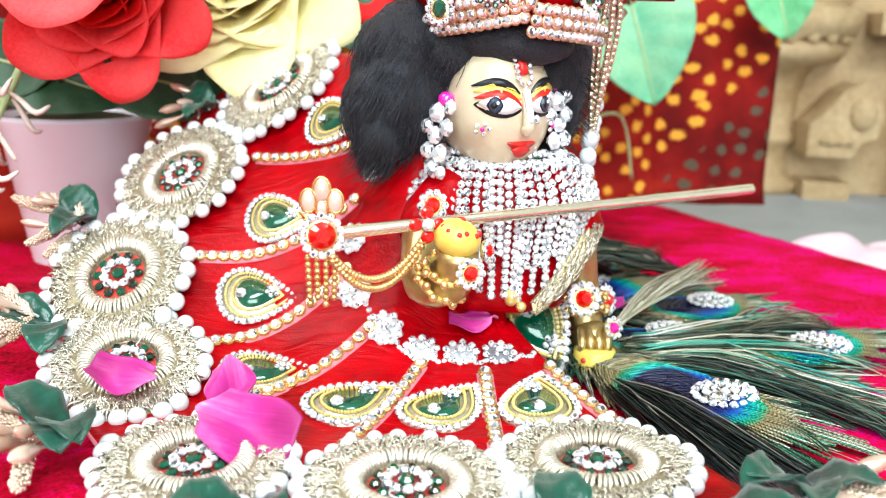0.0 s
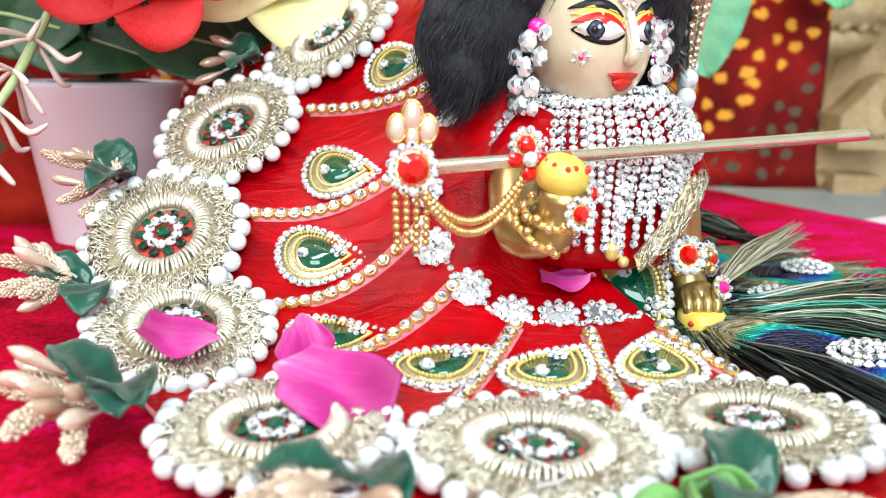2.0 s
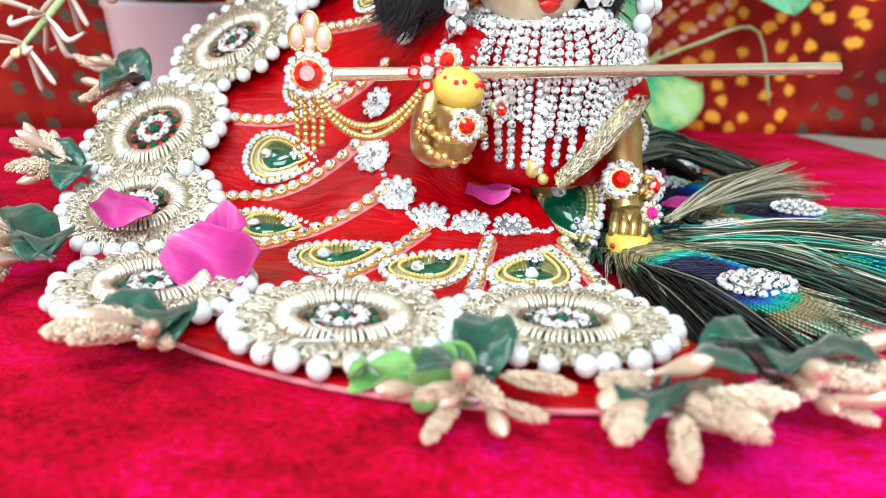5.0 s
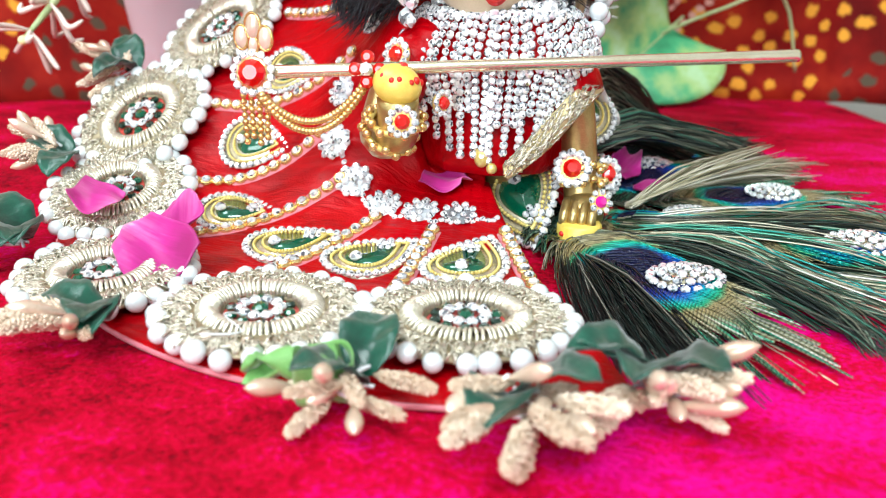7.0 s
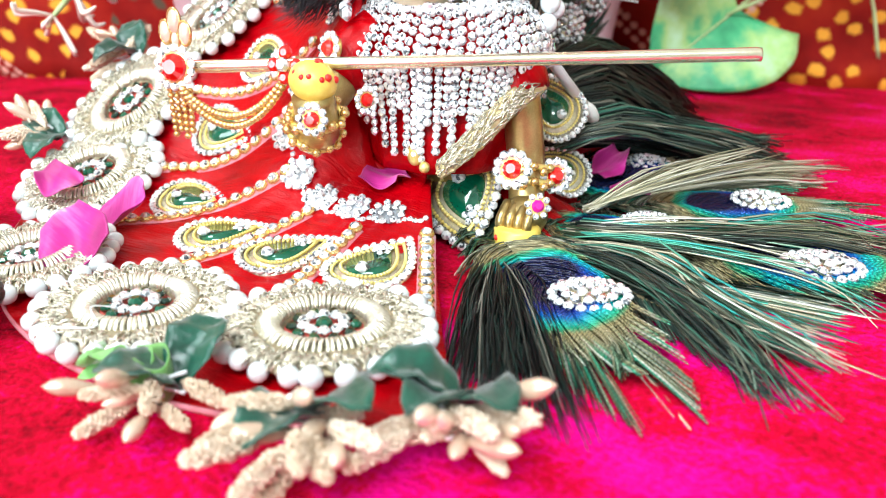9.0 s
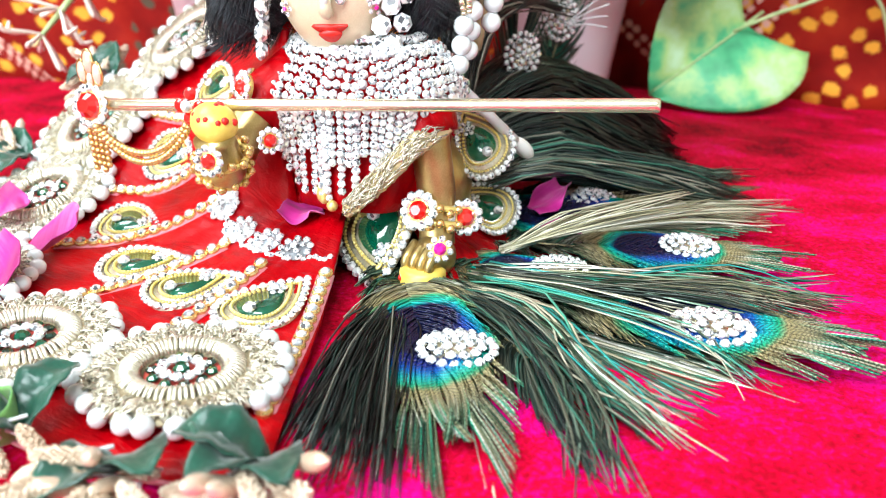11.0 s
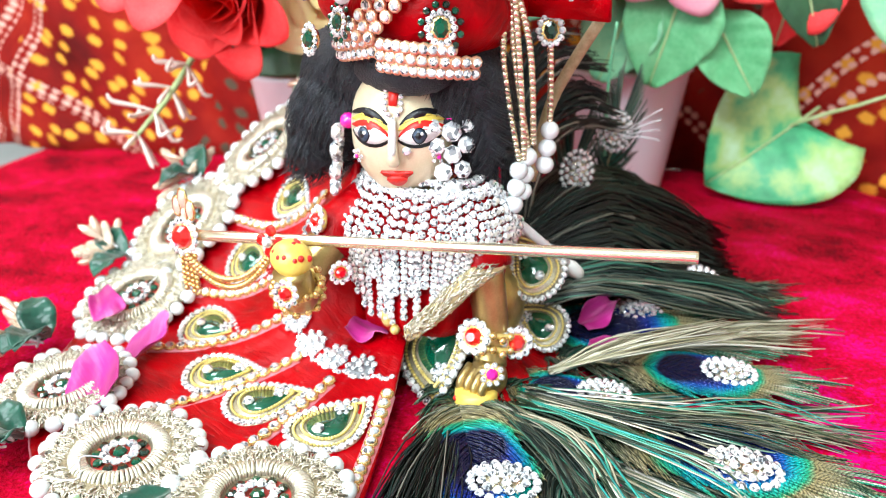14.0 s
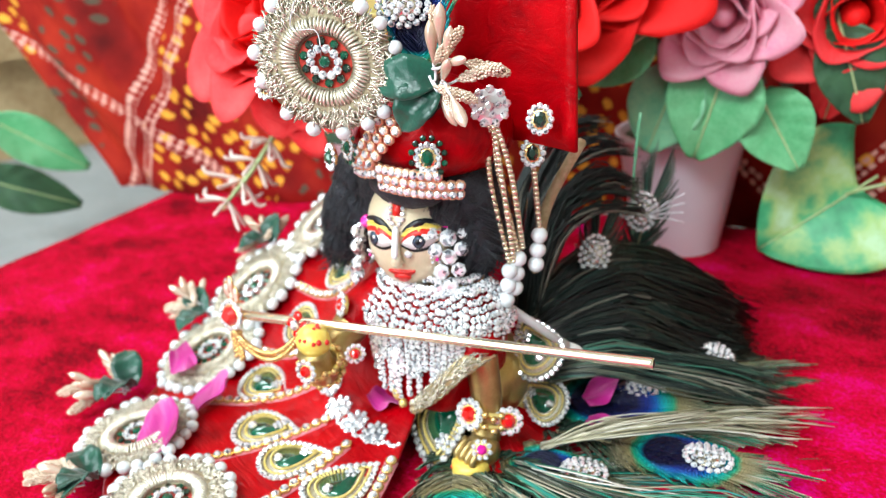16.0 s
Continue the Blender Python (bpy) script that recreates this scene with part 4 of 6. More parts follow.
def paisley(m, parent):
    p = part("paisley", None, parent, m, "green paisley with gold cord and crystal edge")
    part("backing", PLATE, p)
    part("green_stone", FILL, p)
    part("gold_cord", CORD1, p, kind="stuff")
    part("gold_cord", CORD2, p, kind="stuff")
    line = drop_line(0.97, 400)
    step, last = 0.00215, None
    for q in line:
        if last is None or (q - last).length > step:
            last = q
            part("crystal", CRYSTAL_M, p, Matrix.Translation((q.x, q.y, 0.0015)) @ Matrix.Scale(0.00118, 4))
    part("crystal", CRYSTAL_M, p, Matrix.Translation((0.0006, 0, 0.0024)) @ Matrix.Scale(0.0018, 4))
    for k in range(6):
        a = k * 1.05
        part("crystal", CRYSTAL_M, p, Matrix.Translation((-0.0092 + 0.0018 * math.cos(a), 0.0012 + 0.0018 * math.sin(a), 0.002)) @ Matrix.Scale(0.00085, 4))
    part("crystal", CRYSTAL_M, p, Matrix.Translation((-0.0092, 0.0012, 0.0024)) @ Matrix.Scale(0.0011, 4))
    return p


for phi, r, turn, s in ((151, 0.0570, 10, 0.95), (174, 0.0665, 5, 0.92), (190.5, 0.0715, 0, 0.97), (211.6, 0.0745, -5, 1.0), (237, 0.067, -8, 1.05), (259, 0.061, -10, 1.0), (284.6, 0.059, -4, 1.05)):
    paisley(set_on(phi, r, 0.0009, turn, s), skirt)


def place(p, normal, tail, s=1.0):
    """A pose with z along normal and -x towards tail."""
    p, t = Vector(p), Vector(tail)
    return Matrix.Translation(p) @ spin(normal, p - t) @ Matrix.Diagonal((s, s, s, 1))


def flap(u, v):
    a, r = radians(335 + 65 * u), 0.018 + 0.024 * v
    return (CX + 0.008 + r * math.cos(a), CY + r * math.sin(a) + 0.004, 0.012 * (1 - v) ** 1.6 + 0.0028 + 0.0008 * math.sin(u * 22))


part("satin_flap", Shape().sheet(flap, 40, 12, 0.001).mesh("satin_flap", SATIN_RED), skirt)
paisley(place((0.0285, 0.2535, 0.0165), (0.05, -0.75, 0.66), (0.044, 0.243, 0.0045), 1.3), skirt)
paisley(place((0.0478, 0.2858, 0.0125), (0.35, -0.5, 0.8), (0.036, 0.278, 0.021), 0.85), skirt)
paisley(place((0.0440, 0.2850, 0.0310), (0.5, -0.6, 0.6), (0.030, 0.284, 0.040), 0.95), skirt)


def rib(phi, r0, r1):
    top = part("trim_line", None, skirt, None, "line of gold-set crystals on pink ribbon")
    w = 0.0023
    def tape(u, v):
        r = r0 + (r1 - r0) * u
        return on_skirt(phi, r, 0.0015) + skirt_frame(phi, r).col[1].to_3d() * (v - 0.5) * 2 * w
    part("ribbon", Shape().sheet(tape, 14, 2, 0.0005).mesh("ribbon", RIBBON_PINK), top)
    n = int((r1 - r0) / 0.0036)
    for k in range(n + 1):
        part("set_crystal", SET_STONE, top, set_on(phi, r0 + (r1 - r0) * k / n, 0.0022, k * 40, 0.0018))


for phi, r1 in ((160, 0.078), (182, 0.086), (200.5, 0.088), (221, 0.090), (247, 0.088), (272.5, 0.082), (299.5, 0.098)):
    rib(phi, 0.041 if phi > 190 else 0.037, r1)


def rosette(m, parent, ring=9):
    top = part("rosette", None, parent, m, "round crystal rosette")
    part("cup", Shape().lathe([(0.0044, -0.0004), (0.005, 0.0006), (0.003, 0.0016)], None, 14).mesh("cup", CRYSTAL, smooth=False), top)
    for k in range(ring):
        a = 2 * math.pi * k / ring
        part("crystal", CRYSTAL_M, top, Matrix.Translation((0.0046 * math.cos(a), 0.0046 * math.sin(a), 0.0011)) @ Matrix.Scale(0.00125, 4))
        if k % 2:
            part("crystal", CRYSTAL_M, top, Matrix.Translation((0.0024 * math.cos(a), 0.0024 * math.sin(a), 0.002)) @ Matrix.Scale(0.00105, 4))
    part("crystal", CRYSTAL_M, top, Matrix.Translation((0, 0, 0.0024)) @ Matrix.Scale(0.0015, 4))


for phi, r, s in ((176, 0.031, 0.85), (194, 0.0385, 0.9), (208, 0.0405, 1.0), (225, 0.038, 1.0), (243, 0.0355, 0.95), (262, 0.033, 0.95), (281, 0.0325, 0.9)):
    rosette(set_on(phi, r, 0.001, phi, s), skirt)


garland = part("crystal_garland", None, skirt, None, "line of small crystals round the waist of the skirt")
for k in range(44):
    q = k / 43
    part("crystal", CRYSTAL_M, garland, set_on(200 + 99 * q, 0.0405 - 0.0065 * q + 0.0006 * math.sin(k * 1.7), 0.0012, k * 31, 0.00095))


# ---- sprigs on the hem: satin leaves, smooth buds and grainy buds on white stems ----
def bud_profile(n=12):
    """A drop: thin neck, full towards the far end."""
    return [(max(0.00015, 0.00175 * math.sin(math.pi * (k / n) ** 1.9) ** 0.75 + 0.00035 * (1 - k / n)), 0.0135 * k / n) for k in range(n + 1)]


SMOOTH_BUD = Shape().lathe(bud_profile(), None, 14).mesh("bud", BUD)


def grain_bud(seed):
    """A catkin of rice-grain beads round a thin core, ragged towards the tip."""
    s, rnd = Shape(), random.Random(seed)
    ln, bend = 0.0150, rnd.uniform(-0.0022, 0.0022)
    s.tube([(bend * (k / 6) ** 2, 0, ln * k / 6) for k in range(7)], [0.0005, 0.0009, 0.0011, 0.0011, 0.0011, 0.0009, 0.0004], 8)
    for k in range(130):
        t = 0.12 + 0.88 * (k + 0.5) / 130
        r = 0.00145 * min(1.0, (t / 0.3) ** 0.7) * min(1.0, ((1.03 - t) / 0.25) ** 0.6) * rnd.uniform(0.82, 1.12)
        a = k * 2.39996 + rnd.uniform(-0.2, 0.2)
        d = Matrix.Rotation(a, 3, "Z") @ Matrix.Rotation(0.55, 3, "Y")
        g = rnd.uniform(0.00042, 0.0006)
        s.ball((bend * t * t + r * math.cos(a), r * math.sin(a), ln * t), (g, g, g * 1.6), 6, 4, 0, d)
    return s.mesh("bud", BUD_GRAIN)


GRAIN_BUDS = [grain_bud(k) for k in (8, 9, 10)]


def ribbon_leaf(seed):
    rnd = random.Random(seed)
    w, l, fold, droop = 0.0056, 0.0165, rnd.uniform(0.1, 0.35), rnd.uniform(0.0, 0.35)
    def f(u, v):
        y = (v - 0.5) * 2 * w * math.sin(math.pi * min(1, u * 0.93 + 0.07)) ** 0.6
        return (l * u, y, fold * abs(y) * 1.4 + 0.004 * math.sin(u * 2.4) - droop * l * u * u * 0.5 + 0.0005 * math.sin(u * 18 + v * 5))
    return Shape().sheet(f, 12, 6, 0.0003).mesh("leaf", GREEN_SATIN)


LEAVES = [ribbon_leaf(k) for k in range(4)]
STEM_M = Shape().tube(curve3([(0, 0, 0), (0.0, 0.0004, 0.003), (0.0004, 0, 0.006)], 6), 0.0005, 5).mesh("stem", WHITE_STEM)


def sprig(m, parent, seed, buds=7, leaves=3, size=1.0, spread=70, label="sprig of champagne buds with bottle green satin leaves"):
    """x points away from the hem, z up from the cloth."""
    rnd = random.Random(seed)
    top = part("sprig", None, parent, m @ Matrix.Scale(size, 4), label)
    for k in range(leaves):
        a = (k - (leaves - 1) / 2) * 75 + rnd.uniform(-20, 20) + 180 * (k % 2) * rnd.random()
        part("leaf", LEAVES[(seed + k) % 4], top, Matrix.Translation((-0.004, 0, 0.0015 + 0.001 * k)) @ Matrix.Rotation(radians(a), 4, "Z") @ Matrix.Rotation(radians(-rnd.uniform(5, 30)), 4, "Y"))
    for k in range(buds):
        a = radians((k / max(1, buds - 1) - 0.5) * 2 * spread + rnd.uniform(-14, 14))
        smooth = rnd.random() < 0.5
        tilt = rnd.uniform(0.25, 0.75) if smooth and k % 3 else rnd.uniform(-0.08, 0.3)
        d = Vector((math.cos(a) * math.cos(tilt), math.sin(a) * math.cos(tilt), math.sin(tilt)))
        off = rnd.uniform(0.001, 0.006)
        p = Vector((rnd.uniform(-0.004, 0.003), rnd.uniform(-0.005, 0.005), 0.0024 + (0.0026 if k % 2 else 0.0004))) + d * off
        s = rnd.uniform(0.72, 1.0)
        part("bud", SMOOTH_BUD if smooth else GRAIN_BUDS[k % 3], top, at(p, d, (0, 0, 1), s))
        if k % 2 == 0 or smooth:
            part("stem", STEM_M, top, at(p - d * 0.0045, d, (0, 0, 1), 0.9))


SPRIGS = [(150, 0.113, 9, 2, 0.9), (176.5, 0.128, 11, 2, 1.0), (195, 0.129, 10, 2, 1.0), (218.5, 0.131, 13, 3, 1.1), (246.5, 0.126, 12, 3, 1.0), (277, 0.122, 10, 2, 1.0), (290.5, 0.126, 17, 2, 1.1), (302.5, 0.124, 15, 4, 1.05)]
for k, (phi, r, n, leaves, size) in enumerate(SPRIGS):
    sprig(set_on(phi, r, 0.002), skirt, 20 + k, n, leaves, size)


def green_bow(u, v):
    a = u * 2 * math.pi * 1.6
    r = 0.003 + 0.006 * u
    return (r * math.cos(a) * (1 - 0.2 * v), r * math.sin(a), 0.001 + 0.009 * v + 0.0012 * math.sin(a * 3))


part("organza_bow", Shape().sheet(green_bow, 50, 6, 0.0003).sheet(lambda u, v: (-0.004 + 0.005 * u * math.cos(9 * v), -0.004 - 0.015 * u, 0.003 + 0.003 * math.sin(v * 6 + u * 5) + 0.006 * (v - 0.5) * (1 - u)), 12, 10, 0.0003).mesh("organza_bow", GREEN_LIGHT), skirt, set_on(273.5, 0.121, 0.002, 0, 0.82), "light green organza bow")


# ---- jewellery on the doll ----
def build_necklace():
    top = thing("crystal_necklace", Matrix(), "many-stranded clear crystal bib necklace on the figurine's chest", "necklace")
    rnd = random.Random(5)
    for row in range(2):
        collar = part("collar_row", None, top)
        for k in range(42):
            q = chest(-1.22 + 2.44 * k / 41 + 0.015 * rnd.uniform(-1, 1), 0.0672 - 0.0021 * row + 0.0005 * rnd.random(), 0.0010 + 0.0007 * row + 0.0004 * rnd.random())
            part("crystal", CRYSTAL_M, collar, at(q, q - Vector((0.019, 0.2615, q.z - 0.014)), (0, 0, 1), 0.00135 + 0.0002 * rnd.random()))
    for k in range(45):
        u = -1.28 + 2.56 * k / 44 + rnd.uniform(-0.012, 0.012)
        low = 0.0272 + 0.0165 * abs(u + 0.06) ** 1.4 + rnd.uniform(-0.0008, 0.0008)
        if k % 2 and rnd.random() < 0.55:
            low = max(low, rnd.uniform(0.036, 0.046))
        high = 0.0650 - 0.0015 * rnd.random()
        n = max(3, int((high - low) / 0.00215))
        strand = part("strand", None, top)
        sway = 0.012 * rnd.uniform(-1, 1)
        for j in range(n + 1):
            z = high - (high - low) * j / n
            q = chest(u * (1.0 - 0.05 * j / n) + sway * j / n, z, 0.0020 + 0.0007 * rnd.random() + 0.0018 * math.exp(-((z - 0.053) / 0.005) ** 2))
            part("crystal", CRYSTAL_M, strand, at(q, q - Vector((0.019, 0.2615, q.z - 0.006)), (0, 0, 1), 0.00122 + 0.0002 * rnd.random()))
    tip = chest(-0.06, 0.0275, 0.002)
    part("pendant", Shape().ball(tip, (0.0022, 0.0016, 0.003), 10, 8).ball(tip + Vector((0.003, 0, -0.003)), 0.0016, 8, 6).mesh("pendant", GOLD_YELLOW), top, label="small gold pendant")


build_necklace()


def gem_flower(name, m, label, category, gem, ring=10, size=1.0, group=""):
    """A round stone in a ring of crystals on a gold seat; z faces outwards."""
    top = thing(name, m @ Matrix.Scale(size, 4), label, category, group)
    part("seat", Shape().lathe([(0.0038, -0.0012), (0.0042, 0.0), (0.003, 0.0006)], None, 16).mesh("seat", GOLD_YELLOW), top)
    part("gem", gem, top, Matrix.Translation((0, 0, 0.0008)) @ Matrix.Scale(0.0024, 4))
    for k in range(ring):
        a = 2 * math.pi * k / ring
        part("crystal", CRYSTAL_M, top, Matrix.Translation((0.0038 * math.cos(a), 0.0038 * math.sin(a), 0.0006)) @ Matrix.Scale(0.0013, 4))
    return top


def bangle(c, axis, r, label, stones=14):
    top = thing("bangle", at(c, axis), label, "bangle", "bangles on the figurine")
    ring = [(r * math.cos(2 * math.pi * k / 24), r * math.sin(2 * math.pi * k / 24), 0) for k in range(24)]
    part("hoop", Shape().tube(ring, 0.0009, 6, closed=True).mesh("hoop", GOLD_YELLOW), top)
    for k in range(stones):
        a = 2 * math.pi * k / stones
        part("bead", BALL_GOLD, top, Matrix.Translation((r * 1.1 * math.cos(a), r * 1.1 * math.sin(a), 0.0012 * (k % 2))) @ Matrix.Scale(0.0013, 4))


bangle((0.0468, 0.2567, 0.0185), (0.1, -0.35, -1), 0.0062, "gold beaded bangle on the leaning wrist")
bangle((0.0462, 0.2575, 0.0225), (0.1, -0.35, -1), 0.0062, "gold beaded bangle on the leaning wrist")
bangle((0.0035, 0.2203, 0.0395), (0.2, -0.35, 1), 0.0066, "gold beaded bangle on the raised wrist")
bangle((0.0005, 0.2225, 0.0355), (0.6, -0.35, 0.8), 0.0068, "gold beaded bangle on the raised wrist")
gem_flower("bracelet_charm", at((0.0450, 0.2508, 0.0235), (0.15, -0.9, 0.35)), "red stone in a ring of crystals on the wrist", "jewel", RED_M, 11, 1.15, "red wrist jewels")
gem_flower("bracelet_charm", at((0.0535, 0.2600, 0.0205), (0.75, -0.6, 0.25)), "red stone in a ring of crystals on the wrist", "jewel", RED_M, 11, 1.05, "red wrist jewels")
gem_flower("bracelet_charm", at((0.0395, 0.2560, 0.0195), (-0.85, -0.5, 0.2)), "red stone in a ring of crystals on the wrist", "jewel", RED_M, 9, 0.8, "red wrist jewels")
gem_flower("bracelet_charm", at((0.0085, 0.2118, 0.0412), (0.35, -0.9, 0.15)), "red stone in a ring of crystals on the raised wrist", "jewel", RED_M, 10, 0.85, "red wrist jewels")
gem_flower("bracelet_charm", at((0.0135, 0.2280, 0.0435), (0.9, -0.4, 0.1)), "red stone in a ring of crystals on the raised wrist", "jewel", RED_M, 10, 0.75, "red wrist jewels")
gem_flower("finger_ring", at((0.0540, 0.2474, 0.0155), (0.55, -0.75, 0.35)), "pink stone ring with crystals on the fist", "ring", PINK_M, 8, 0.75)
gem_flower("sleeve_brooch", at((-0.0015, 0.2345, 0.0545), (-0.35, -0.9, 0.25)), "red stone brooch with crystals on the sleeve", "brooch", RED_M, 10, 0.95)


def sash(u, v):
    line = (Vector((0.0285, 0.2392, 0.0235)), Vector((0.0375, 0.2425, 0.0325)), Vector((0.0452, 0.2485, 0.042)), Vector((0.0502, 0.258, 0.0468)))
    p = curve3(line, 120)[round(u * 120)]
    w = 0.0034 * (1 - 0.35 * abs(2 * u - 1) ** 2)
    return p + Vector((-0.45, 0.1, 0.85)) * (v - 0.5) * 2 * w + Vector((0, -0.0012 * math.sin(v * math.pi), 0))


arm_band = thing("arm_band", Matrix(), "wide woven gold band tied across the figurine's arm", "arm band")
part("woven_band", Shape().sheet(lambda u, v: Vector(sash(u, v)) + Vector((0, -0.0009, 0.0004)) * noise.noise(Vector((u * 26, v * 7, 2))), 60, 10, 0.0008).mesh("woven_band", GOLD_TISSUE), arm_band)
crinkle, rnd = Shape(), random.Random(12)
for k in range(260):
    u, v, du, dv = rnd.uniform(0.02, 0.9), rnd.uniform(0.02, 0.9), rnd.uniform(0.02, 0.09), rnd.uniform(-0.25, 0.25)
    crinkle.tube([Vector(sash(u + du * q / 3, min(1, max(0, v + dv * q / 3)))) + Vector((0, -0.0008 - 0.0004 * math.sin(q), 0.0003)) for q in range(4)], 0.00022, 3)
part("metal_thread", crinkle.mesh("metal_thread", ZARI), arm_band, kind="stuff")


def ear_cluster(p, facing, mirror):
    top = thing("earring", at(p, facing, (0, 0, 1), 1.28), "cluster earring of large clear crystals", "earring", "earrings")
    for x, y, r in ((0, 0.004, 0.0024), (0.0035, 0.001, 0.0021), (-0.0032, 0.001, 0.0021), (0, -0.001, 0.0022), (0.0022, -0.0048, 0.0022), (-0.0022, -0.0045, 0.0021), (0, -0.0085, 0.0022), (0.0042, 0.0055, 0.0018), (-0.0038, 0.0052, 0.0018), (0.003, -0.009, 0.0016)):
        part("crystal", CRYSTAL_M, top, Matrix.Translation((y, mirror * x, 0.001)) @ Matrix.Scale(r, 4))
    part("stud", Shape().ball((0.007, 0, -0.001), 0.002, 8, 6).mesh("stud", PINK_GEM), top, label="pink stud")


ear_cluster((0.0335, 0.2550, 0.0775), (0.75, -0.62, 0.1), 1)
ear_cluster((-0.0003, 0.2448, 0.0742), (-0.75, -0.62, 0.1), -1)


def face_jewel(name, spots, r, label, centre=None):
    top = thing(name, HEAD_M, label, "face jewel")
    for x, z in spots:
        p = face_at(x, z, 0.0009)
        part("crystal", CRYSTAL_M, top, at(p, p, (0, 0, 1), r))
    if centre:
        p = face_at(*centre, 0.0012)
        part("gem", PINK_M, top, at(p, p, (0, 0, 1), r))


face_jewel("forehead_jewel", [(0.0021 * sx, 0.0085 + 0.0016 * k) for sx in (1, -1) for k in range(5)] + [(0.0012, 0.0072), (-0.0012, 0.0072), (0, 0.0058), (0, 0.0164), (0.0014, 0.016), (-0.0014, 0.016)], 0.00085, "ring of crystals round a red forehead mark")
face_jewel("cheek_jewel", [(0.0112 + 0.0014 * math.cos(a), -0.0050 + 0.0014 * math.sin(a)) for a in (0, 1.26, 2.5, 3.8, 5.0)], 0.0007, "tiny crystal flower on the cheek", (0.0112, -0.0050))
face_jewel("cheek_jewel", [(-0.0112 + 0.0014 * math.cos(a), -0.0050 + 0.0014 * math.sin(a)) for a in (0, 1.26, 2.5, 3.8, 5.0)], 0.0007, "tiny crystal flower on the cheek", (-0.0112, -0.0050))
face_jewel("nose_stud", [(0.0034, -0.0026)], 0.0014, "single crystal beside the nose")
face_jewel("chin_jewel", [(0.0, -0.0148)], 0.0015, "single crystal on the chin")


# ---- the flute ----
def build_flute():
    a, b = Vector((-0.0265, 0.2080, 0.0517)), Vector((0.1012, 0.2733, 0.0553))
    top = thing("flute", Matrix(), "thin pale brass flute with ruby charm and bead tassels", "flute")
    d = (b - a).normalized()
    m = at(a, d)
    ln = (b - a).length
    part("pipe", Shape().lathe([(0.0012, 0), (0.0017, 0.001), (0.0016, ln * 0.5), (0.0018, ln - 0.001), (0.0018, ln)], m, 16).mesh("pipe", BRASS_PALE), top)
    part("pipe_end", Shape().lathe([(0.0012, ln - 0.0006), (0.0012, ln + 0.0002)], m, 12).mesh("pipe_end", BLACK_PAINT), top)
    c = Vector((-0.0288, 0.2055, 0.0517))
    face = Vector((0.25, -0.92, 0.2))
    seat = at(c, face, (0, 0, 1))
    part("charm_seat", Shape().lathe([(0.0046, -0.0012), (0.005, 0.0), (0.0038, 0.001)], seat, 18).mesh("charm_seat", GOLD), top)
    part("ruby", RED_M, top, seat @ Matrix.Translation((0, 0, 0.0008)) @ Matrix.Scale(0.0036, 4), "large round ruby glass")
    for k in range(14):
        t = 2 * math.pi * k / 14
        part("crystal", CRYSTAL_M, top, seat @ Matrix.Translation((0.0048 * math.cos(t), 0.0048 * math.sin(t), 0.0006)) @ Matrix.Scale(0.0012, 4))
    for x, z, s in ((0.0, 0.0112, 1.1), (-0.0033, 0.0085, 1.0), (0.0033, 0.0085, 1.0), (0, 0.0068, 0.7)):
        p = c + Vector((x, 0.001, z))
        drop = Shape().ball((0, 0, 0), (0.0018 * s, 0.001, 0.0028 * s), 10, 8)
        part("drop_stone", drop.mesh("drop_stone", BUD), top, Matrix.Translation(p), "champagne drop stone")
        ring = [(0.002 * s * math.cos(t / 14 * 2 * math.pi), 0, 0.003 * s * math.sin(t / 14 * 2 * math.pi)) for t in range(14)]
        part("drop_rim", Shape().tube(ring, 0.0004, 5, closed=True).mesh("drop_rim", GOLD), top, Matrix.Translation(p))
    for k in range(4):
        x = -0.0035 + 0.0023 * k
        n = 8 - (k % 2)
        tas = part("tassel", None, top)
        for j in range(n):
            part("bead", BALL_GOLD, tas, Matrix.Translation(c + Vector((x * (1 - 0.02 * j), 0.0005, -0.0058 - 0.0017 * j))) @ Matrix.Scale(0.0009, 4))
    e = Vector((-0.0028, 0.2192, 0.0508))
    for k in range(2):
        swag = part("bead_swag", None, top)
        n = 30
        for j in range(n + 1):
            q = j / n
            p = (c + Vector((0.003, 0.0, -0.005))).lerp(e, q) + Vector((0, -0.0015, -(0.034 + 0.006 * k) * q * (1 - q) * 1.05 - 0.001 * k))
            part("bead", BALL_GOLD, swag, Matrix.Translation(p) @ Matrix.Scale(0.00105, 4))
    fl = at((-0.0028, 0.2168, 0.0527), (0.2, -0.95, 0.2), (0, 0, 1))
    for k in range(4):
        t = math.pi / 2 * k
        part("petal_stone", RED_M, top, fl @ Matrix.Translation((0.0031 * math.cos(t), 0.0031 * math.sin(t), 0)) @ Matrix.Scale(0.0018, 4), "red petal stone")
    part("crystal", CRYSTAL_M, top, fl @ Matrix.Translation((0, 0, 0.0014)) @ Matrix.Scale(0.0019, 4))


build_flute()


# ---- the turban crown ----
BUGLE = Shape().lathe([(0.7, -1), (1, -0.8), (1, 0.8), (0.7, 1)], None, 8).mesh("bead", BRASS_PALE)


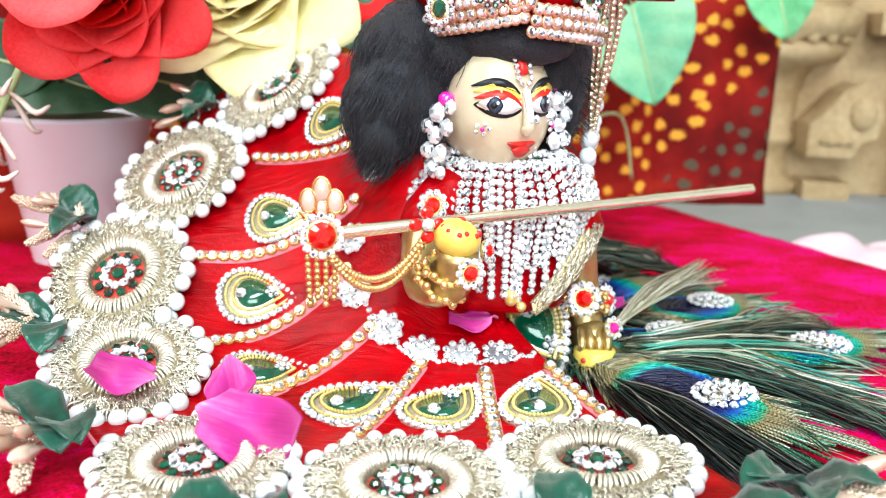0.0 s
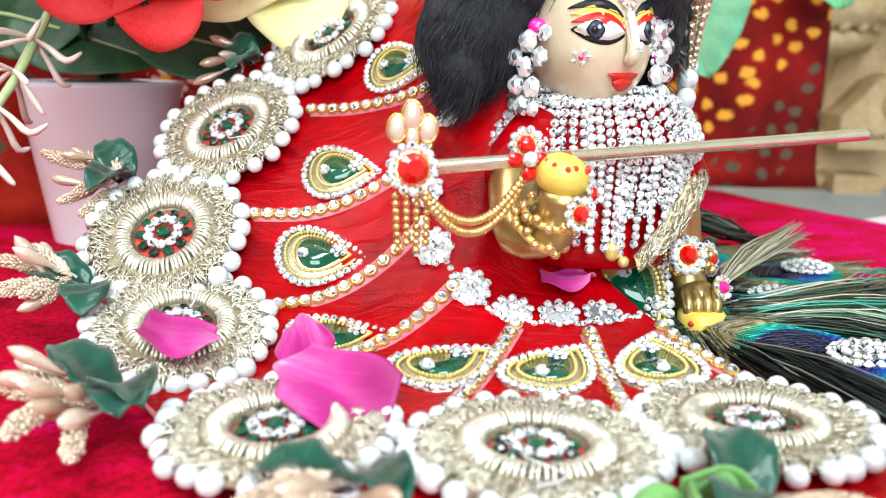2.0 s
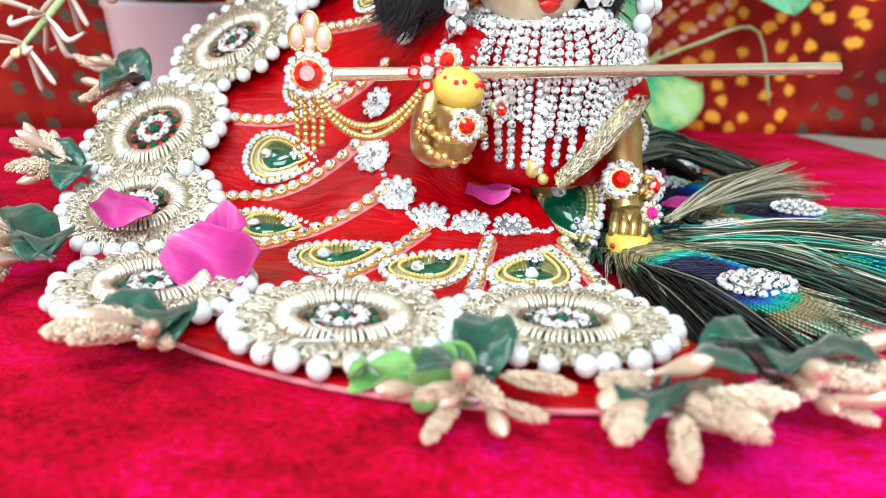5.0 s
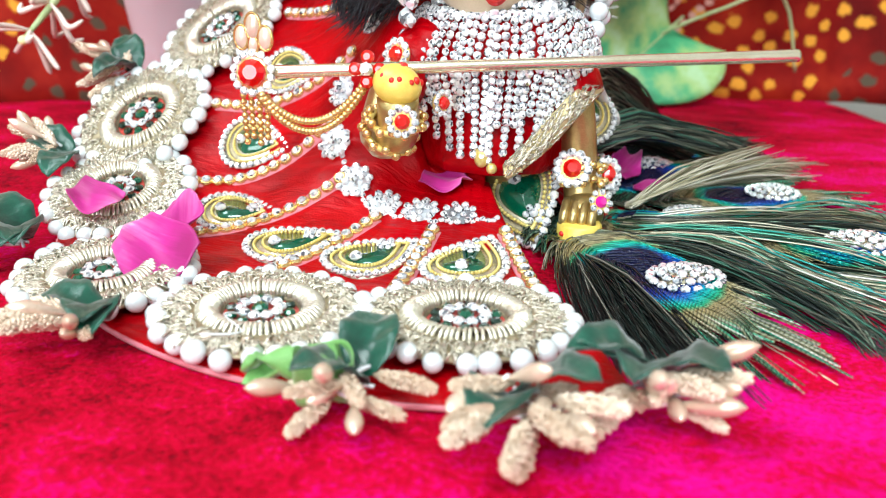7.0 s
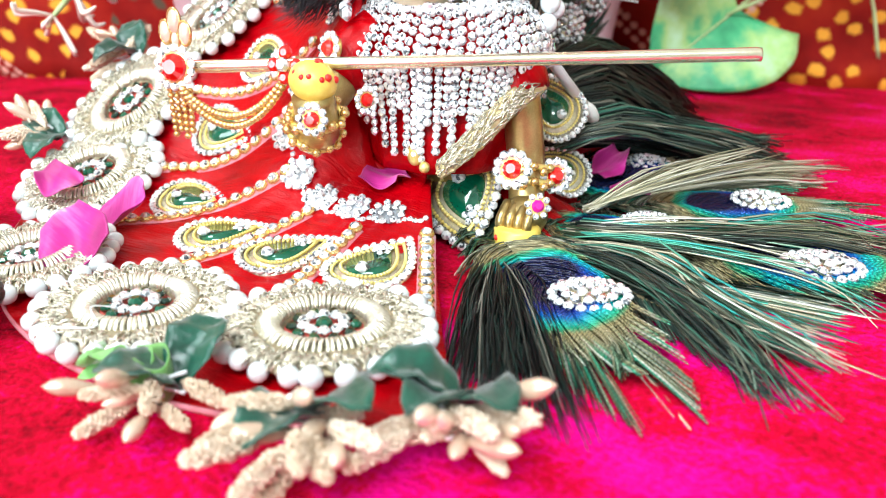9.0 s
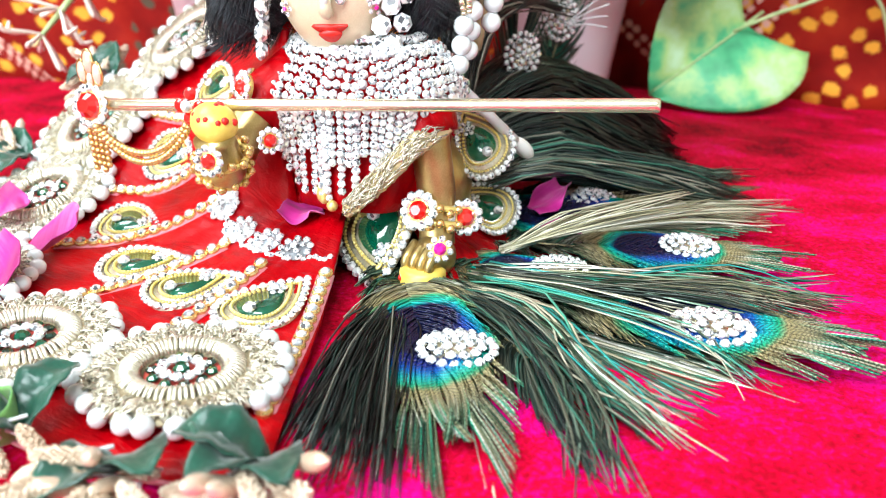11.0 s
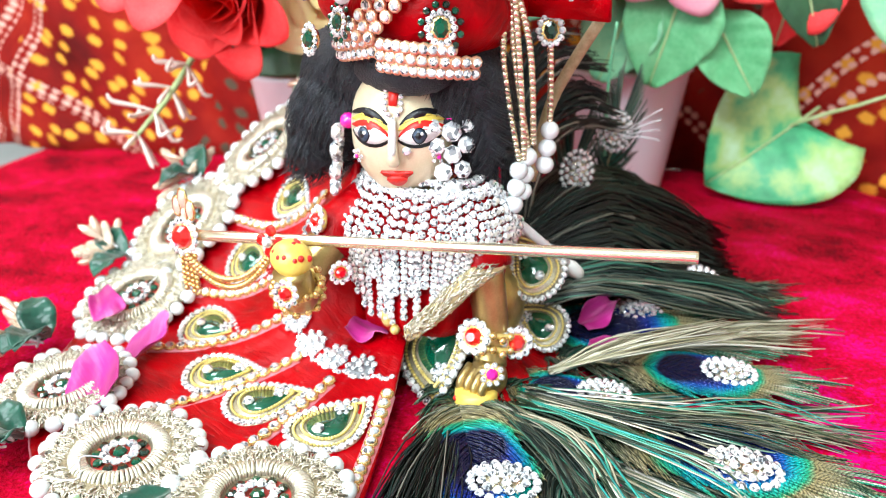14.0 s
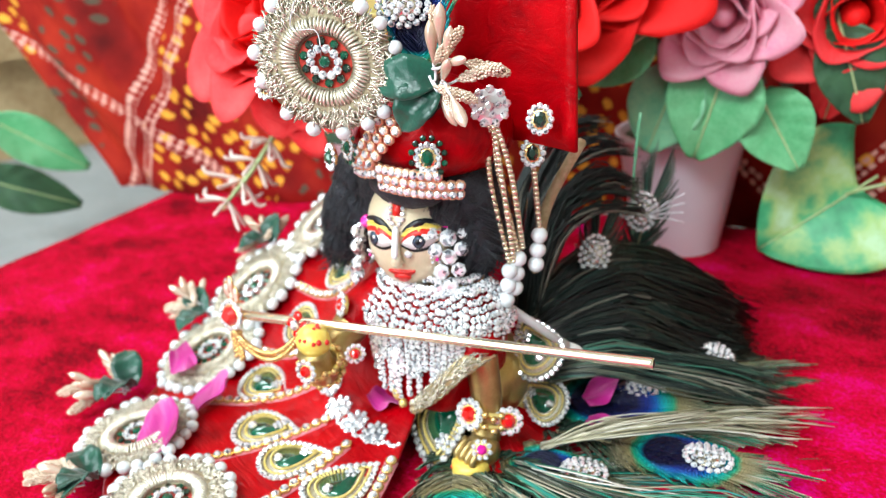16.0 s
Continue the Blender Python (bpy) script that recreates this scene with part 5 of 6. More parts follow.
def build_crown():
    top = thing("turban_crown", Matrix(), "red satin turban crown with crystal bands and pearl medallion", "crown")
    c = Vector((0.0205, 0.2615, 0.0))
    def band(a, z, out=0.0):
        return Vector((c.x + (0.0245 + out) * math.cos(a), c.y + (0.022 + out) * math.sin(a), z))
    s = Shape()
    s.ball((0.0215, 0.263, 0.1165), (0.0275, 0.0245, 0.0165), 36, 18)
    s.ball((0.004, 0.256, 0.1185), (0.016, 0.016, 0.012), 28, 14)
    part("turban", s.mesh("turban", SATIN_RED), top)
    # the flat upright panel behind
    part("plume_panel", Shape().sheet(lambda u, v: (0.024 + 0.047 * u, 0.2665 + 0.006 * u + 0.004 * math.sin(u * 3), 0.113 + 0.075 * v), 10, 12, 0.0015).mesh("plume_panel", SATIN_RED), top, label="stiff upright red satin panel")
    part("pink_fold", Shape().sheet(lambda u, v: band(radians(238 + 26 * u), 0.110 + 0.012 * u + 0.004 * v, 0.0035), 10, 3, 0.0005).mesh("pink_fold", RIBBON_PINK), top, label="pale pink ribbon fold")
    for row, (z, out) in enumerate(((0.1035, 0.0022), (0.1065, 0.0032), (0.1095, 0.0036))):
        n = 26 - 4 * row
        lo, hi = (205, 335) if row < 2 else (235, 320)
        for k in range(n):
            a = radians(lo + (hi - lo) * k / (n - 1))
            deg = math.degrees(a)
            lift = 0.0045 * max(0.0, (deg - 215) / 60) ** 1.4 - 0.0015 if deg < 276 else -0.0012 - 0.0022 * (deg - 276) / 59
            p = band(a, z + lift * 0.9, out)
            part("set_crystal", ROSE_STONE, top, at(p, p - Vector((c.x, c.y, p.z)), (0, 0, 1), 0.00165))
    for row in range(3):
        for k in range(7 - row):
            a, z = radians(258 + 5.2 * k + 8.5 * row), 0.1100 + 0.0027 * k
            p = band(a, z, 0.0052 - 0.0002 * k)
            part("set_crystal", ROSE_STONE, top, at(p, p - Vector((c.x, c.y, p.z)), (0, 0, 1), 0.00165))

    def brooch(p, normal, size, gem, dark, label):
        m = at(p, normal, (0, 0, 1), size)
        b = part("brooch", None, top, m, label)
        part("seat", Shape().lathe([(0.0034, -0.001), (0.0036, 0), (0.0028, 0.0005)], None, 14).mesh("seat", GOLD), b)
        part("gem", gem, b, Matrix.Translation((0, 0, 0.0009)) @ Matrix.Diagonal((0.0027, 0.0021, 0.002, 1)))
        for k in range(12):
            t = 2 * math.pi * k / 12
            part("crystal", CRYSTAL_M, b, Matrix.Translation((0.004 * math.cos(t), 0.0034 * math.sin(t), 0.0005)) @ Matrix.Scale(0.0011, 4))
            if dark and k % 1 == 0:
                part("gem", DARK_M if k % 2 else GREEN_M, b, Matrix.Translation((0.006 * math.cos(t + 0.26), 0.0052 * math.sin(t + 0.26), 0.0)) @ Matrix.Scale(0.00105, 4))

    brooch((0.0396, 0.2440, 0.1125), (0.6, -0.78, 0.1), 1.0, GREEN_M, True, "large green stone brooch with crystal and dark stones")
    brooch((0.0126, 0.2342, 0.1133), (-0.1, -0.98, 0.1), 0.8, GREEN_M, True, "green stone brooch with crystal rim")
    brooch((-0.0010, 0.2360, 0.1075), (-0.2, -0.95, 0.1), 0.95, GREEN_M, False, "hanging green stone in crystals")
    brooch((-0.0149, 0.2231, 0.1316), (0.4, -0.9, 0.2), 0.95, GREEN_M, False, "green stone in crystals on the medallion's rim")
    brooch((0.0634, 0.2671, 0.123), (0.6, -0.75, 0.2), 0.95, DARK_M, False, "dark green stone in crystals")
    brooch((0.0525, 0.2750, 0.1095), (0.6, -0.75, 0.2), 0.95, DARK_M, False, "dark green stone in crystals")
    # side medallion, held out on wire
    mm = at((0.0166, 0.2275, 0.1413), (0.62, -0.76, 0.1), (0.45, 0.3, 0.85), 1.0)
    medallion(mm, top, 31, 15)
    part("wire", Shape().tube(curve3([(0.012, 0.25, 0.118), (0.012, 0.242, 0.13), (0.0155, 0.231, 0.1395)], 8), 0.0006, 5).mesh("wire", GOLD), top)
    sprig(at((0.044, 0.2475, 0.1385), (0.45, -0.85, 0.15), (0.8, 0.5, 0.3)), top, 77, 13, 0, 1.0, 85, "spray of champagne buds")
    part("leaf", LEAVES[1], top, at((0.0445, 0.2455, 0.137), (0.5, -0.8, 0.3), (-0.8, -0.5, -0.1), 1.15), "bottle green satin leaf")
    part("leaf", LEAVES[2], top, at((0.0435, 0.2465, 0.1355), (0.5, -0.8, 0.3), (-0.5, -0.35, -0.9), 1.1), "bottle green satin leaf")
    # tassel of gold bugle beads ending in pearls
    knot = Vector((0.0497, 0.2605, 0.1262))
    rosette(at(knot, (0.6, -0.75, 0.2), (0, 0, 1), 1.1), top)
    stacks = [Vector((0.0470, 0.2690, 0.0730)), Vector((0.0478, 0.2722, 0.0765)), Vector((0.0500, 0.2800, 0.0830))]
    for k, e in enumerate((stacks[0], stacks[1], stacks[0] + Vector((0.0012, 0.001, 0.0005)), stacks[1] + Vector((0.0012, 0.001, 0.001)))):
        pts = curve3([knot, knot.lerp(e, 0.45) + Vector((0.0022 * (k - 1.5), -0.001, 0.001)), e], 30)
        string = part("bead_string", None, top)
        for i in range(30):
            q, r = pts[i], pts[i + 1]
            part("bead", BUGLE, string, at(q.lerp(r, 0.5), r - q, (1, 0, 0), (0.00092, 0.00092, (r - q).length * 0.46)))
    hang = part("bead_string", None, top)
    pts = curve3([(0.0525, 0.2752, 0.106), (0.0518, 0.277, 0.095), stacks[2]], 14)
    for i in range(14):
        q, r = pts[i], pts[i + 1]
        part("bead", BUGLE, hang, at(q.lerp(r, 0.5), r - q, (1, 0, 0), (0.00092, 0.00092, (r - q).length * 0.46)))
    for e in stacks:
        for j in range(3):
            part("pearl", PEARL_M, top, Matrix.Translation(e + Vector((-0.0004 * j, -0.0005 * j, -0.0026 - 0.0051 * j))) @ Matrix.Scale(0.0028, 4))


build_crown()


# ---- peacock feathers spread beside the doll ----
def feather_meshes(seed, width, before, after, droop, curl, loose):
    """Round the eye at the origin, the quill along x. Barbs leave the quill and sweep towards the tip."""
    rnd = random.Random(seed)
    quill = Shape().tube(curve3([(-before, 0, -0.001), (-before * 0.5, 0.0004, 0.0006), (0, 0, 0.0008), (after * 0.35, 0, 0.0004)], 20), [0.0011 - 0.0009 * k / 20 for k in range(21)], 6)
    barbs = Shape()
    n = 320
    for side in (1, -1):
        left = 0
        for k in range(n):
            u = k / (n - 1)
            if left == 0:
                left, tuck, stretch, rise = rnd.randint(4, 13), rnd.uniform(-0.0035, 0.0035), rnd.uniform(0.8, 1.16), rnd.uniform(0.0, 0.0022)
                first = k
            left -= 1
            x0 = -before * 0.92 + (before * 0.92 + after * 0.3) * u
            w = width * (0.45 + 0.55 * math.sin(min(1.0, u * 1.15) * math.pi * 0.5)) * rnd.uniform(0.93, 1.05) * (stretch if u < 0.9 else 1)
            if x0 < -0.02:
                w *= rnd.uniform(0.88, 1.12)
            lean = 0.42 + 0.85 * u + rnd.uniform(-0.06, 0.06) * (1 + loose * (1 - u))
            end = after * (0.55 + 0.5 * u) if u > 0.86 else None
            pts, z = [], 0.0002 + rnd.uniform(0.0, 0.0009)
            m = 5
            for j in range(m + 1):
                q = j / m
                a = lean * (1 - 0.25 * q)
                y = side * w * math.sin(1.35 - 0.75 * u) * q ** 0.92
                x = x0 + w * (0.35 + 1.15 * u) * q ** 1.25 + curl * q * q * 0.01
                if u < 0.9:
                    x += (tuck - (k - first) * 0.00013) * q * q
                if u > 0.9:
                    y *= 1 - 0.5 * (u - 0.9) / 0.1
                    x += after * 0.35 * q * (u - 0.9) / 0.1
                pts.append(Vector((x, y, z + rise * q + 0.0016 * math.sin(q * 2.6) - droop * q * q * 0.004 + rnd.uniform(-0.0002, 0.0003))))
            half = rnd.uniform(0.00028, 0.00048)
            vs, fs = [], []
            for j, p in enumerate(pts):
                d = (pts[min(j + 1, m)] - pts[max(j - 1, 0)]).normalized()
                o = d.cross(Vector((0, 0, 1))).normalized() * half * (1 - 0.75 * (j / m) ** 2)
                vs += [p + o, p - o, p + Vector((0, 0, 0.00022))]
            for j in range(m):
                b, c = 3 * j, 3 * j + 3
                fs += [(b, b + 2, c + 2, c), (b + 2, b + 1, c + 1, c + 2), (b + 1, b, c, c + 1)]
            barbs.add(vs, fs)
    return quill.mesh("quill", QUILL), barbs.mesh("barbs", FEATHER)


FEATHER_KINDS = [feather_meshes(1, 0.0185, 0.045, 0.028, 0.3, 0.2, 0.5), feather_meshes(2, 0.018, 0.075, 0.026, 0.2, 0.0, 1.2), feather_meshes(3, 0.019, 0.060, 0.028, 0.5, 0.5, 1.0)]


def eye_barbs():
    """Close-set barbs that make up the coloured eye, with a ragged rim."""
    s, rnd = Shape(), random.Random(6)
    n = 150
    for side in (1, -1):
        for k in range(n):
            u = k / (n - 1)
            x0 = -0.026 + 0.042 * u
            w = 0.0245 * math.sin(math.pi * (0.14 + 0.66 * u)) ** 0.7 * rnd.uniform(0.9, 1.12)
            ang = 1.15 - 0.95 * u
            vs, fs, m = [], [], 5
            half = rnd.uniform(0.00028, 0.00046)
            z = 0.0022 + rnd.uniform(0, 0.0007)
            for j in range(m + 1):
                q = j / m
                a = ang - 0.35 * q
                p = Vector((x0 + w * q * math.cos(a), side * w * q * math.sin(a), z + 0.0017 * math.sin(q * 2.3) - 0.0012 * q))
                o = Vector((-math.sin(a), side * math.cos(a), 0)) * half * (1 - 0.7 * q ** 3)
                vs += [p + o, p - o, p + Vector((0, 0, 0.0003))]
            for j in range(m):
                b, c = 3 * j, 3 * j + 3
                fs += [(b, b + 2, c + 2, c), (b + 2, b + 1, c + 1, c + 2), (b + 1, b, c, c + 1)]
            s.add(vs, fs)
    return s.mesh("eye_vane", FEATHER)


VANE = eye_barbs()
DARK_BARBS = [f[1].copy() for f in FEATHER_KINDS]
for me in DARK_BARBS:
    me.materials[0] = BARB_DARK


def feather(eye, along, normal, kind, size, label, dark=False):
    top = thing("peacock_feather", Matrix.Translation(eye) @ spin(normal, along) @ Matrix.Scale(size, 4), label, "feather", "peacock feathers")
    part("quill", FEATHER_KINDS[kind][0], top)
    part("barb_fringe", DARK_BARBS[kind] if dark else FEATHER_KINDS[kind][1], top, kind="stuff")
    if not dark:
        part("eye_vane", VANE, top, label="blue and bronze eye of the feather", kind="stuff")


FLAT = "peacock feather with blue eye lying on the velvet"
feather((0.0700, 0.2190, 0.0028), (0.72, -0.69, 0), (-0.05, -0.1, 1), 0, 1.15, FLAT)
feather((0.1180, 0.2640, 0.0034), (0.96, 0.16, 0), (0, 0, 1), 1, 1.15, FLAT)
feather((0.0690, 0.2650, 0.0034), (0.97, 0.10, 0.0), (0, 0, 1), 1, 0.85, FLAT)
feather((0.0950, 0.3010, 0.0036), (0.93, 0.36, 0), (0, 0, 1), 1, 0.98, FLAT)
feather((0.0590, 0.3100, 0.0040), (0.88, 0.46, 0), (0.0, -0.1, 1), 2, 1.2, FLAT)
feather((0.0640, 0.3500, 0.0030), (0.62, 0.78, 0), (0.1, -0.05, 1), 2, 1.0, FLAT)
feather((0.0950, 0.2280, 0.0018), (0.86, -0.5, 0), (0, 0, 1), 1, 0.9, "dark green peacock feather lying under the others", True)
UP = "dark peacock feather standing against the skirt behind the figurine"
feather((0.0150, 0.3500, 0.0440), (-0.12, 0.50, 0.85), (0.45, -0.8, 0.4), 2, 0.62, UP, True)
feather((0.0150, 0.3840, 0.0520), (0.02, 0.35, 0.93), (0.5, -0.8, 0.3), 2, 0.62, UP, True)
feather((0.0330, 0.2490, 0.1530), (-0.1, 0.15, 0.97), (0.6, -0.75, 0.1), 0, 0.75, "peacock feather with crystal ornament in the turban crown")


def tuft(base, tips, count, seed, material, label, spread=0.01, r=0.00032, lift=0.004, name="feather_tuft"):
    """A loose fan of barbs from one place towards a few ends."""
    rnd, s = random.Random(seed), Shape()
    base = Vector(base)
    for k in range(count):
        q = rnd.random() * (len(tips) - 1)
        i = min(int(q), len(tips) - 2)
        e = Vector(tips[i]).lerp(Vector(tips[i + 1]), q - i)
        e = base + (e - base) * rnd.uniform(0.72, 1.08)
        j = Vector((rnd.gauss(0, 1), rnd.gauss(0, 1), abs(rnd.gauss(0, 0.5)) * lift / 0.004)) * spread * 0.3
        mid = base.lerp(e, 0.5) + j + Vector((0, 0, lift * rnd.random()))
        e = e + j * 0.7
        e.z = max(e.z, 0.0012)
        mid.z = max(mid.z, 0.0015)
        b = base + Vector((rnd.gauss(0, 1), rnd.gauss(0, 1), abs(rnd.gauss(0, 1)) * lift / 0.004)) * spread * 0.12
        b.z = max(b.z, 0.0012)
        s.tube(curve3([b, mid, e], 6), [r, r, r * 0.95, r * 0.9, r * 0.8, r * 0.6, r * 0.3], 3)
    return thing(name, Matrix(), label, "feather", data=s.mesh(name, material), kind="stuff")


tuft((0.071, 0.300, 0.006), [(0.114, 0.334, 0.006), (0.118, 0.346, 0.008), (0.111, 0.358, 0.008)], 60, 1, BARB_PALE, "pale straw barbs of a feather fanned on the velvet", 0.009, 0.00052)
tuft((0.060, 0.270, 0.008), [(0.0925, 0.302, 0.022), (0.099, 0.308, 0.0215), (0.103, 0.311, 0.017)], 75, 2, BARB_PALE, "pale upright tuft of feather barbs", 0.005, 0.0004)
tuft((0.050, 0.250, 0.0016), [(0.105, 0.186, 0.0012), (0.132, 0.205, 0.0012), (0.146, 0.238, 0.0012), (0.147, 0.27, 0.0012), (0.14, 0.31, 0.0012), (0.118, 0.345, 0.0012)], 800, 3, BARB_MIX, "close green and bronze barbs under the feathers", 0.022, 0.0006, 0.0004)
tuft((0.047, 0.240, 0.0025), [(0.064, 0.180, 0.0014), (0.078, 0.172, 0.0014), (0.096, 0.174, 0.0014)], 420, 5, BARB_BLACK, "dark barbs sweeping off the skirt's edge", 0.010)


def plume(lines, count, seed, label, r=0.0006, scatter=0.004, material=BARB_BLACK):
    """Long barbs in locks, each lock lying between two of the given lines."""
    rnd, s = random.Random(seed), Shape()
    lock = 0
    for k in range(count):
        if lock == 0:
            lock = rnd.randint(8, 22)
            q = rnd.random() * (len(lines) - 1)
            i = min(int(q), len(lines) - 2)
            shift = [Vector((rnd.gauss(0, 1), rnd.gauss(0, 1), rnd.gauss(0, 0.7))) * scatter * 0.6 for _ in lines[0]]
            reach = rnd.uniform(0.86, 1.06)
        lock -= 1
        pts = []
        for j in range(len(lines[0])):
            t = j / (len(lines[0]) - 1)
            p = Vector(lines[i][j]).lerp(Vector(lines[i + 1][j]), q - i) + shift[j] * t
            p += Vector((rnd.gauss(0, 1), rnd.gauss(0, 1), rnd.gauss(0, 0.6))) * scatter * (0.25 + 0.3 * t)
            pts.append(p)
        pts[-1] = pts[-2].lerp(pts[-1], reach * rnd.uniform(0.8, 1.05))
        for p in pts:
            p.z = max(p.z, 0.0014)
        s.tube(curve3(pts, 9), [r, r, r, r, r * 0.95, r * 0.9, r * 0.85, r * 0.7, r * 0.55, r * 0.25], 3)
    return thing("feather_plume", Matrix(), label, "feather", "feather plumes", data=s.mesh("feather_plume", material), kind="stuff")


plume([[(0.030, 0.296, 0.016), (0.050, 0.318, 0.016), (0.066, 0.340, 0.006), (0.080, 0.352, 0.003)],
       [(0.028, 0.300, 0.026), (0.043, 0.333, 0.030), (0.055, 0.358, 0.013), (0.070, 0.380, 0.004)],
       [(0.024, 0.304, 0.034), (0.031, 0.342, 0.044), (0.042, 0.376, 0.030), (0.054, 0.402, 0.010)],
       [(0.018, 0.306, 0.036), (0.014, 0.346, 0.047), (0.018, 0.384, 0.036), (0.028, 0.424, 0.008)]], 1500, 6, "near-black feather barbs spread behind the figurine", 0.0007, 0.004)
plume([[(0.026, 0.300, 0.030), (0.020, 0.322, 0.058), (0.022, 0.345, 0.066), (0.032, 0.366, 0.058)],
       [(0.020, 0.304, 0.034), (0.006, 0.330, 0.070), (0.006, 0.355, 0.084), (0.014, 0.372, 0.080)],
       [(0.014, 0.304, 0.034), (-0.008, 0.328, 0.070), (-0.010, 0.352, 0.094), (-0.002, 0.368, 0.098)]], 210, 7, "near-black barbs rising and curling behind the figurine", 0.0005, 0.004)
plume([[(0.060, 0.244, 0.006), (0.084, 0.232, 0.008), (0.106, 0.214, 0.006), (0.122, 0.196, 0.0025)],
       [(0.060, 0.250, 0.007), (0.090, 0.246, 0.010), (0.118, 0.236, 0.007), (0.142, 0.228, 0.0025)],
       [(0.062, 0.256, 0.008), (0.092, 0.262, 0.011), (0.122, 0.278, 0.008), (0.146, 0.290, 0.003)],
       [(0.062, 0.262, 0.008), (0.090, 0.276, 0.011), (0.112, 0.296, 0.009), (0.134, 0.316, 0.004)]], 70, 15, "loose dark green barbs lying over the feathers", 0.00036, 0.005, BARB_DARK)
plume([[(0.060, 0.244, 0.006), (0.084, 0.232, 0.008), (0.106, 0.214, 0.006), (0.122, 0.196, 0.0025)],
       [(0.060, 0.250, 0.007), (0.090, 0.246, 0.010), (0.118, 0.236, 0.007), (0.142, 0.228, 0.0025)],
       [(0.062, 0.256, 0.008), (0.092, 0.262, 0.011), (0.122, 0.278, 0.008), (0.146, 0.290, 0.003)],
       [(0.062, 0.262, 0.008), (0.090, 0.276, 0.011), (0.112, 0.296, 0.009), (0.134, 0.316, 0.004)]], 105, 16, "stray bronze barbs lying over the feathers", 0.00036, 0.005, BARB_MIX)
plume([[(0.040, 0.290, 0.018), (0.058, 0.300, 0.024), (0.080, 0.325, 0.016), (0.106, 0.345, 0.008)],
       [(0.040, 0.296, 0.022), (0.056, 0.315, 0.028), (0.078, 0.345, 0.018), (0.094, 0.366, 0.008)]], 160, 9, "dark glossy barbs lying over the blue feathers", 0.0005, 0.004, BARB_DARK)
thing("teal_quill", Matrix(), "thin teal feather shaft standing behind the ornaments", "quill", data=Shape().tube(curve3([(0.0190, 0.3690, 0.048), (0.0185, 0.3695, 0.075), (0.0200, 0.3710, 0.100)], 10), 0.0006, 6).mesh("teal_quill", LEAF_MINT))
wires = thing("ornament_wires", Matrix(), "fan of thin silver wires behind a crystal ornament", "wire")
for k in range(4):
    part("wire", Shape().tube(curve3([(0.0235, 0.3705, 0.0555), (0.031, 0.374, 0.0565 + 0.002 * k), (0.0385, 0.377, 0.0555 + 0.0042 * k)], 6), 0.0003, 5).mesh("wire", WHITE_STEM), wires)
thing("bare_quill", Matrix(), "straw-coloured bare feather quill rising behind the crown", "quill", data=Shape().tube(curve3([(0.036, 0.292, 0.060), (0.0435, 0.2905, 0.086), (0.059, 0.290, 0.111)], 10), [0.0016, 0.0016, 0.0016, 0.0017, 0.0017, 0.0018, 0.0018, 0.0018, 0.0018, 0.0018, 0.0018], 8).mesh("bare_quill", QUILL))


def crystal_ornament(p, normal, along, size):
    top = thing("crystal_ornament", Matrix.Translation(p) @ spin(normal, along) @ Matrix.Scale(size, 4), "oval cluster of clear crystals on a gold cup", "ornament", "crystal ornaments")
    part("cup", Shape().lathe([(0.35, -0.0026), (0.72, -0.0004), (0.6, 0.0006)], Matrix.Diagonal((0.0085, 0.0065, 1, 1)), 18).mesh("cup", BRASS_PALE), top)
    for ring, n, z in ((1.0, 18, 0.0002), (0.68, 12, 0.0012), (0.36, 6, 0.002)):
        for k in range(n):
            t = 2 * math.pi * (k + 0.5 * (n % 2)) / n
            part("crystal", CRYSTAL_M, top, Matrix.Translation((0.0082 * ring * math.cos(t), 0.0062 * ring * math.sin(t), z)) @ Matrix.Scale(0.00128, 4))
    part("crystal", CRYSTAL_M, top, Matrix.Translation((0, 0, 0.0027)) @ Matrix.Scale(0.0014, 4))


for p, n, a, s in (((0.0797, 0.2180, 0.0072), (0, -0.1, 1), (1, 0.3, 0), 1.05), ((0.1240, 0.2600, 0.0076), (0, -0.1, 1), (0.9, 0.1, 0), 1.1), ((0.0780, 0.2702, 0.0076), (0, -0.1, 1), (1, 0.2, 0), 0.9), ((0.1020, 0.3040, 0.0080), (0, -0.1, 1), (1, 0, 0), 0.95),
                   ((0.0615, 0.3220, 0.0086), (0.1, -0.2, 1), (0.9, 0.3, 0), 1.0), ((0.0658, 0.3630, 0.0090), (0.2, -0.3, 1), (0.8, -0.2, 0), 0.95), ((0.0262, 0.3358, 0.0505), (0.6, -0.7, 0.35), (0.1, 0.2, 1), 0.9), ((0.0222, 0.3708, 0.0582), (0.6, -0.7, 0.3), (0.1, 0.2, 1), 0.95), ((0.0325, 0.2440, 0.1560), (0.6, -0.78, 0.1), (0.6, 0.7, 0), 0.9)):
    crystal_ornament(p, n, a, s)

